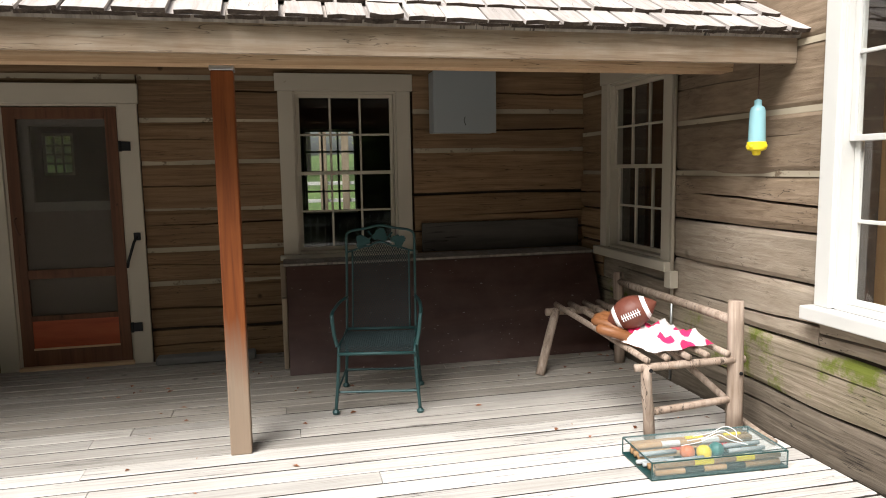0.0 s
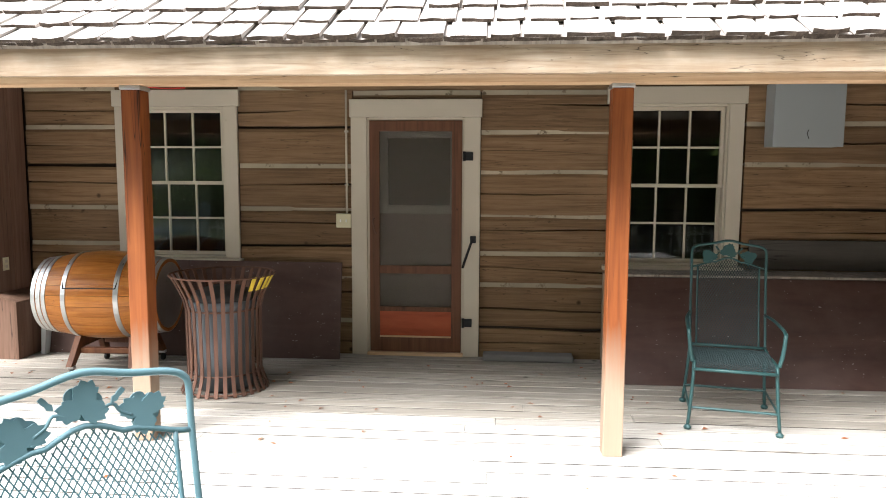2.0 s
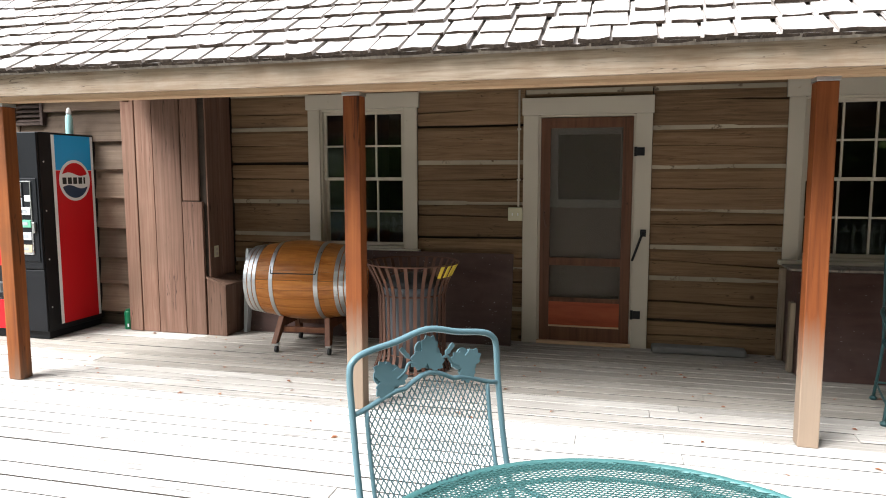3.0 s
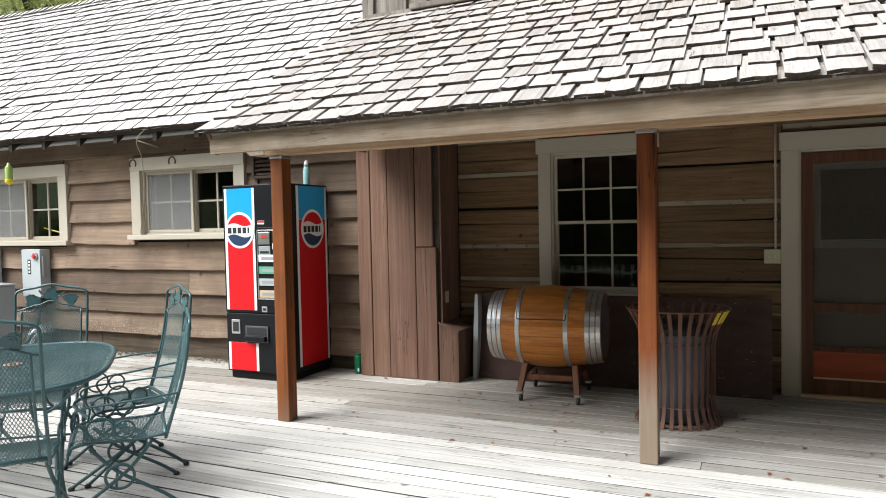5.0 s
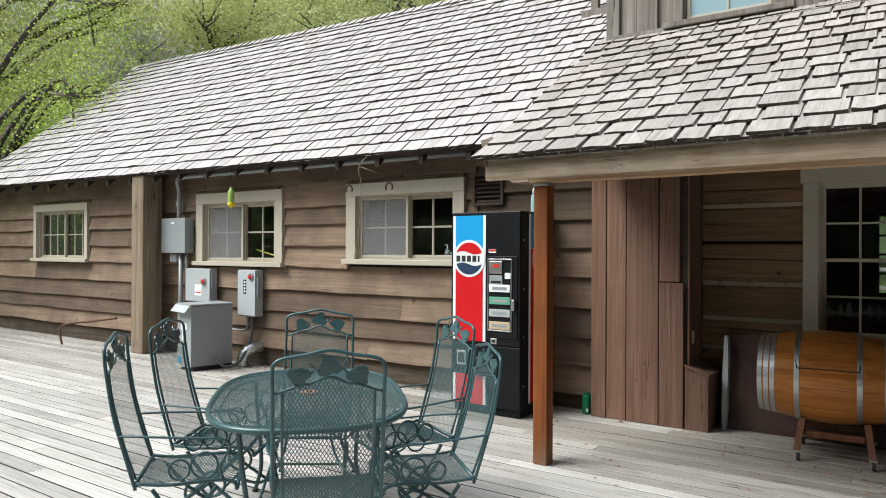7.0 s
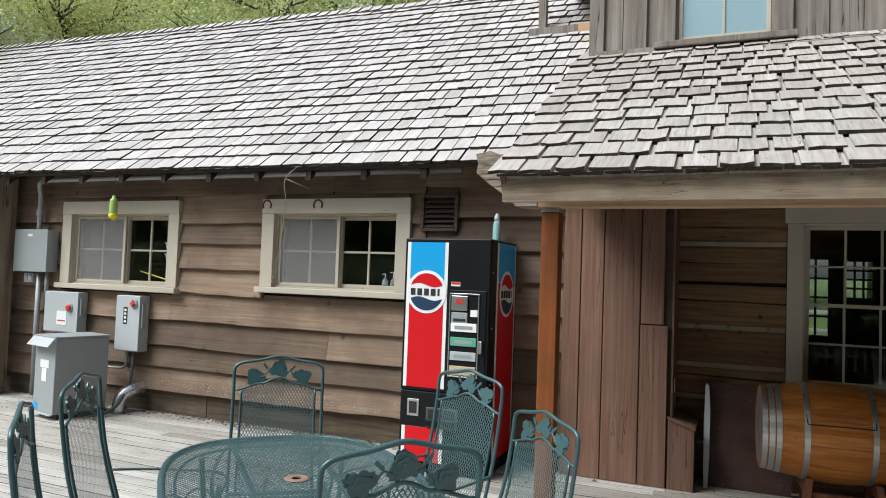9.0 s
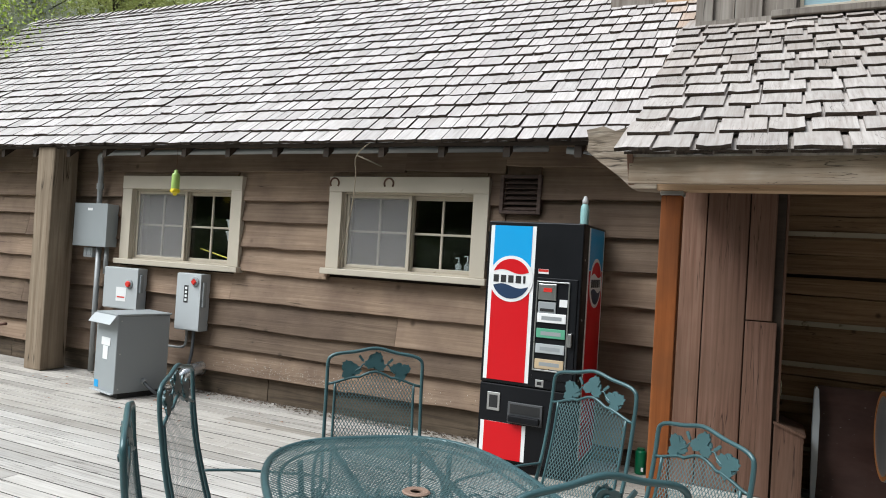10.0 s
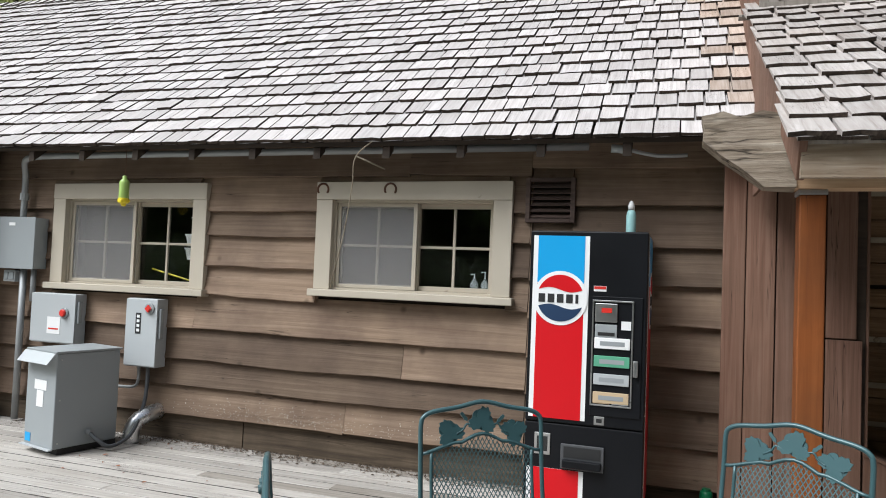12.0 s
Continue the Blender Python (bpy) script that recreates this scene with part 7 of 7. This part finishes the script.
# ---- trees, fence and what lies behind the walker ----
def tree(name, label, at, height, spread, leaves, leaf_m, seed, droop=0.0, leaf=0.11, bare=False):
    rg = random.Random(seed)
    tr = thing(name, label, "tree", at)
    bm = bmesh.new()
    top = Vector((rg.uniform(-0.4, 0.4), rg.uniform(-0.4, 0.4), height * 0.72))
    trunk = smooth_path([(0, 0, -1.0), (rg.uniform(-0.1, 0.1), 0.05, height * 0.25), (rg.uniform(-0.3, 0.3), rg.uniform(-0.3, 0.3), height * 0.5), top], 4)
    n = len(trunk)
    tube(bm, trunk, [0.03 * height * (1 - 0.8 * i / n) * 0.6 for i in range(n)], 9)
    tips = []
    for k in range(16):
        t = rg.uniform(0.35, 0.95)
        p = trunk[int(t * (n - 1))]
        a = rg.uniform(0, 2 * math.pi)
        ln = spread * rg.uniform(0.5, 1.0) * (1.25 - 0.6 * t)
        q = p + Vector((math.cos(a) * ln, math.sin(a) * ln, height * rg.uniform(0.06, 0.22)))
        mid = (p + q) / 2 + Vector((0, 0, height * 0.03))
        pts = smooth_path([p, mid, q, q + Vector((math.cos(a) * ln * 0.2, math.sin(a) * ln * 0.2, -droop * height * 0.3))], 3)
        tube(bm, pts, [0.0085 * height * (1 - 0.85 * i / len(pts)) for i in range(len(pts))], 6)
        tips.extend(pts[3:])
        for j in range(3):
            b = a + rg.uniform(-1.1, 1.1)
            e = q + Vector((math.cos(b), math.sin(b), rg.uniform(-0.1, 0.7) - droop)) * ln * 0.45
            tube(bm, [mid.lerp(q, 0.6), mid.lerp(q, 0.6).lerp(e, 0.5), e], [0.0035 * height, 0.0025 * height, 0.001 * height], 5)
            tips.extend((e, mid.lerp(q, 0.6).lerp(e, 0.6)))
    part("trunk", bm, M_BARK, tr, smooth=True)
    vs, fs = [], []
    for i in range(leaves):
        c = tips[rg.randrange(len(tips))]
        d = Vector((rg.gauss(0, 1), rg.gauss(0, 1), rg.gauss(0, 0.75))) * spread * 0.17
        if droop:
            d.z -= abs(rg.gauss(0, 1)) * droop * height * 0.2
        p = c + d
        u = Vector((rg.gauss(0, 1), rg.gauss(0, 1), rg.gauss(0, 1))).normalized()
        v = u.orthogonal().normalized()
        s = leaf * rg.uniform(0.6, 1.35)
        o = len(vs)
        vs.extend((tuple(p - u * s), tuple(p + v * s * 0.5), tuple(p + u * s), tuple(p - v * s * 0.5)))
        fs.append((o, o + 1, o + 2, o + 3))
    me = bpy.data.meshes.new("crown")
    me.from_pydata(vs, [], fs)
    me.materials.append(leaf_m)
    part("crown", me, None, tr)
    return tr


def ground_z(y, x=-30):
    return -0.45 + max(0.0, min(y, 70) - 15) * 0.5 * hill(x)


LBL = "leafy spring-green tree on the hill behind the house"
t_a = tree("tree", LBL, pose(-24, 20, ground_z(20)), 11, 4.2, 40000, M_LEAF, 3, leaf=0.05)
t_b = tree("tree", LBL, pose(-31, 24, ground_z(24)), 12, 4.8, 40000, M_LEAFY, 4, leaf=0.05)
t_c = tree("tree", "thin-leaved tree with dark bare limbs behind the house", pose(-19.5, 19.5, ground_z(19)), 11, 4.0, 7000, M_LEAF, 6, leaf=0.07)
t_d = tree("tree", "white blossoming tree behind the roof", pose(-25.6, 14.0, -0.45), 12.0, 2.4, 22000, M_BLOSSOM, 9, leaf=0.065)
c = copy_thing(t_d, pose(-16.0, 22.0, 2.2, 0, 0, 80))
c.scale = (0.9, 0.9, 0.9)
rt2 = random.Random(21)
for i in range(66):
    x = rt2.uniform(-72, 4) if i < 48 else rt2.uniform(-36, -18.5)
    y = rt2.uniform(17, 36) if x < -20 else rt2.uniform(24, 38)
    if -18 < x < -11 and y < 40:
        continue
    src = (t_a, t_b, t_a, t_c, t_b)[i % 5]
    s = rt2.uniform(0.8, 1.25)
    c = copy_thing(src, pose(x, y, ground_z(y, x), 0, 0, rt2.uniform(0, 360)))
    c.scale = (s, s, s)
for i in range(8):
    c = copy_thing((t_a, t_b, t_a)[i % 3], pose(-50 + i * 2.9 + rt2.uniform(-1, 1), rt2.uniform(8, 15), -0.45, 0, 0, rt2.uniform(0, 360)))
    c.scale = (1.2, 1.2, 1.35)
tree("willow_tree", "drooping yellow-green willow beside the roof's end", pose(-20.6, 6.9, -0.45), 9.5, 3.6, 40000, M_WILLOW, 14, 0.5, 0.034)
LBL_S = "dark green leafy tree added out of view round the lawn"
t_e = tree("tree", LBL_S, pose(-8, -15, -0.45), 13, 4.6, 15000, M_LEAFDARK, 17, 0.15, 0.13)
for i in range(30):
    x, y = -46 + (i % 15) * 5.2 + rt2.uniform(-1.2, 1.2), -16 - 7 * (i // 15) + rt2.uniform(-2, 2)
    if abs(x + 8) < 2 and y > -18:
        continue
    if x < -14:
        y -= 14
    c = copy_thing(t_e, pose(x, y, -0.45 - 1.6, 0, 0, rt2.uniform(0, 360)))
    f = rt2.uniform(0.9, 1.25)
    c.scale = (f, f, f * 1.1)

# Out of view; added to block skylight coming from the right of the porch.
for x, y in ((9.5, -1.5), (8.5, -6.5), (5.0, -9.5), (12.0, -9.0), (0.5, -11.5), (13.5, -3.5)):
    c = copy_thing(t_e, pose(x, y, -2.6, 0, 0, rt2.uniform(0, 360)))
# Unseen low bushes added to darken reflections in the window panes.
for i in range(16):
    x, y = -44 + i * 4.9 + rt2.uniform(-1, 1), -13.5 + rt2.uniform(-2.5, 1)
    c = copy_thing(t_e, pose(x, y, -1.9, 0, 0, rt2.uniform(0, 360)))
    c.scale = (0.75, 0.75, 0.42)
    c.name = "bush"
    tagged(c, "dark green bush added out of view at the lawn's edge", "bush")

bp = thing("back_railing", "dark wooden railing outside the far window", "railing", pose(0, 12.6, -0.45))
for x in (-4.5, -3.6, -0.9, 0.2, 1.16, 1.54, 2.6):
    part("railing_post", boxed(x - 0.06, x + 0.06, -0.06, 0.06, 0, 2.9, 0.006), M_BIGPOST, bp)
for z in (0.8, 1.1, 1.4, 1.7):
    part("rail", boxed(-4.6, 3.2, -0.02, 0.02, z, z + 0.06, 0.004), M_WHITE, bp)
fence = thing("picket_fence", "low white picket fence across the lawn", "fence", pose(0, -6.2, -0.44))
part("top_rail", boxed(-22, 6.0, -0.03, 0.03, 0.52, 0.58, 0.006), M_WHITE, fence)
part("bottom_rail", boxed(-22, 6.0, -0.02, 0.02, 0.1, 0.15, 0.004), M_WHITE, fence)
pk_me = finish(boxed(-0.035, 0.035, -0.052, -0.032, 0.03, 0.72, 0.004), "picket", M_WHITE)
for i in range(140):
    part("picket", pk_me, None, fence, at=Matrix.Translation((-21.9 + i * 0.2, 0, 0)))
ps_me = finish(boxed(-0.045, 0.045, -0.03, 0.06, 0.0, 0.8, 0.006), "fence_post", M_WHITE)
for i in range(12):
    part("fence_post", ps_me, None, fence, at=Matrix.Translation((-21.8 + i * 2.5, 0.0, 0)))


# ---- pieces of the deck and the roofs ----
SHAKE_MESHES = []


def shake_verts(w, length, butt, rng):
    """A split cedar shake: thick at the butt, thin above, its sides and face uneven."""
    x0, x1 = -w / 2, w / 2
    xs = [x0, x0 + w * (0.3 + 0.1 * rng.random()), x0 + w * (0.62 + 0.1 * rng.random()), x1]
    top, bot = [], []
    cup = rng.uniform(-0.003, 0.005)
    for i, x in enumerate(xs):
        edge = 1.0 if i in (0, 3) else 0.0
        lift = rng.uniform(-0.0012, 0.0012) + cup * edge
        yb = rng.uniform(-0.007, 0.007)
        top.append(((x, yb, butt + lift), (x, length * 0.55, butt * 0.62 + lift * 0.3), (x, length, 0.004)))
        bot.append((x, yb + rng.uniform(0, 0.006), lift))
    return top, bot


def shake_faces(top, bot):
    vs, fs = [], []
    for col in top:
        vs.extend(col)
    nb = len(vs)
    vs.extend(bot)
    n = len(top)
    for i in range(n - 1):
        a, b = 3 * i, 3 * (i + 1)
        fs.append((a, b, b + 1, a + 1))
        fs.append((a + 1, b + 1, b + 2, a + 2))
        fs.append((nb + i, nb + i + 1, b, a))
    fs.append((nb, 0, 1, 2))
    e = 3 * (n - 1)
    fs.append((nb + n - 1, e + 2, e + 1, e))
    fs.append((nb, 2, e + 2, nb + n - 1))
    return vs, fs


rng = random.Random(5)
SHAKE_W = (0.11, 0.13, 0.145, 0.16, 0.185, 0.205, 0.235, 0.15, 0.165, 0.125)
for w in SHAKE_W:
    vs, fs = shake_faces(*shake_verts(w, 0.46, rng.uniform(0.016, 0.024), rng))
    me = bpy.data.meshes.new("shake")
    me.from_pydata(vs, [], fs)
    me.materials.append(M_SHINGLE)
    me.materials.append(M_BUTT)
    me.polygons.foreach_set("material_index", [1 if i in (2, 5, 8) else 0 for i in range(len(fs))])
    SHAKE_MESHES.append((w, me))


def lay_course(x0, x1, rng, gap=0.0, kinds=range(10)):
    """Centres and kinds of the shakes in a course."""
    out = []
    x = x0
    while x < x1 - 0.09:
        k = rng.choice(kinds)
        w = SHAKE_W[k]
        if x + w > x1 + 0.02:
            k = 0
            w = SHAKE_W[0]
        out.append((x + w / 2, k))
        x += w + rng.uniform(0.006, 0.015) + gap * rng.random()
    return out


# porch roof: the six lowest courses as single shakes, the rest joined
joined_v, joined_f = [], []


def join_shake(m, k, rng, thick=0.02):
    vs, fs = shake_faces(*shake_verts(SHAKE_W[k], 0.46, thick * rng.uniform(0.8, 1.2), rng))
    o = len(joined_v)
    joined_v.extend(tuple(m @ Vector(v)) for v in vs)
    joined_f.extend(tuple(i + o for i in f) for f in fs)


P_EXPO = 0.2
for c in range(13):
    for x, k in lay_course(-5.40 + rng.uniform(-0.02, 0.02), SIDE_X - 0.01, rng, 0.02, (1, 2, 3, 4, 8, 7, 5, 4)):
        m = Matrix.Translation((x, -0.02 + c * P_EXPO + rng.uniform(-0.006, 0.006), 0.003 + rng.uniform(0, 0.003))) @ Matrix.Rotation(radians(-2.6 + rng.uniform(-0.4, 0.5)), 4, "X") @ Matrix.Rotation(radians(rng.uniform(-0.8, 0.8)), 4, "Z")
        if c < 6:
            part("shake", SHAKE_MESHES[k][1], None, porch_roof, at=m)
        elif c * P_EXPO < 2.42:
            join_shake(m, k, rng)
# starter course under the eave
for x, k in lay_course(-5.38, SIDE_X - 0.01, rng):
    join_shake(Matrix.Translation((x, 0.005, -0.022)) @ Matrix.Rotation(radians(-1.0), 4, "X"), k, rng)
me = bpy.data.meshes.new("upper_shakes")
me.from_pydata(joined_v, [], joined_f)
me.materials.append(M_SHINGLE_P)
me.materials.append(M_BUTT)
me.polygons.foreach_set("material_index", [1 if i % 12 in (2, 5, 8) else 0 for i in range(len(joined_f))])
ob = part("upper_shakes", me, None, porch_roof)
tagged(ob, "silver-grey cedar shakes", "", "", "stuff")

# main roof
joined_v, joined_f = [], []
M_COURSES = 21
brown = []
for c in range(M_COURSES):
    v = c / M_COURSES
    length = (R_E0 - R_E1).length
    for s, k in lay_course(0.0, length, rng, 0.008):
        u = s / length
        p = on_roof(u, v)
        up = (on_roof(u, v + 0.02) - p).normalized()
        right = (R_E0 - R_E1).normalized()
        nrm = right.cross(up).normalized()
        m = Matrix((right, up, nrm)).transposed().to_4x4()
        m.translation = p + up * (rng.uniform(-0.008, 0.008) - 0.03) + nrm * rng.uniform(0, 0.004)
        brown.append(s < rng.random() * (0.25 + 0.45 * v))
        join_shake(m @ Matrix.Rotation(radians(-2.7), 4, "X") @ Matrix.Rotation(radians(rng.uniform(-0.9, 0.9)), 4, "Z"), k, rng, 0.03)
# ridge caps
for i in range(70):
    u = i / 70
    p = on_roof(u, 1.0)
    up = (p - on_roof(u, 0.95)).normalized()
    right = (R_E0 - R_E1).normalized()
    m = Matrix((up, -right, up.cross(-right).normalized())).transposed().to_4x4()
    m.translation = p - up * 0.07 + Vector((0, -0.01, 0.035))
    join_shake(m @ Matrix.Rotation(radians(-3), 4, "X"), 3, rng)
    brown.append(False)
me = bpy.data.meshes.new("shakes")
me.from_pydata(joined_v, [], joined_f)
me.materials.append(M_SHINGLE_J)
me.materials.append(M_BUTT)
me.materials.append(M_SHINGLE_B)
# Sides take it too on this roof, as painted shade in the gaps.
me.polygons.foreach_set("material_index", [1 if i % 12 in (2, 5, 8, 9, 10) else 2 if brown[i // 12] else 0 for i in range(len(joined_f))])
ob = part("shakes", me, None, main_roof)
tagged(ob, "silver-grey cedar shakes", "", "", "stuff")

# deck boards; colour steps darker towards the walls for the porch roof's shade
# board sides painted dark so the gaps between boards read as shaded
M_EDGE = wood("shaded_board_edge", (0.03, 0.026, 0.022), (0.055, 0.047, 0.04), (0.085, 0.074, 0.063), "x", 40, 1.2, 0.85, 0, None, 3.0, 0.3, 0.1)
rng = random.Random(11)
row = 0
y = WALL_Y - 0.075
while y > -2.55:
    x = SIDE_X - 0.03
    first = True
    while x > -19.4:
        n = rng.choice((3.66, 4.27, 4.88, 5.49)) * (rng.uniform(0.3, 1) if first else 1)
        first = False
        x0 = max(-19.45, x - n)
        ob = part("deck_board", deck_board(-(x - x0) / 2 + 0.002, (x - x0) / 2 - 0.002, row * 1.3 + x), (M_DECK_SHADE if x > -4.5 else M_DECK_DIM) if y > 4.6 else M_DECK_DIM if y > 4.0 else M_DECK, deck, at=Matrix.Translation(((x + x0) / 2, y, rng.uniform(-0.0015, 0.0015))))
        ob.data.materials.append(M_EDGE)
        x = x0
    y -= 0.1395
    row += 1
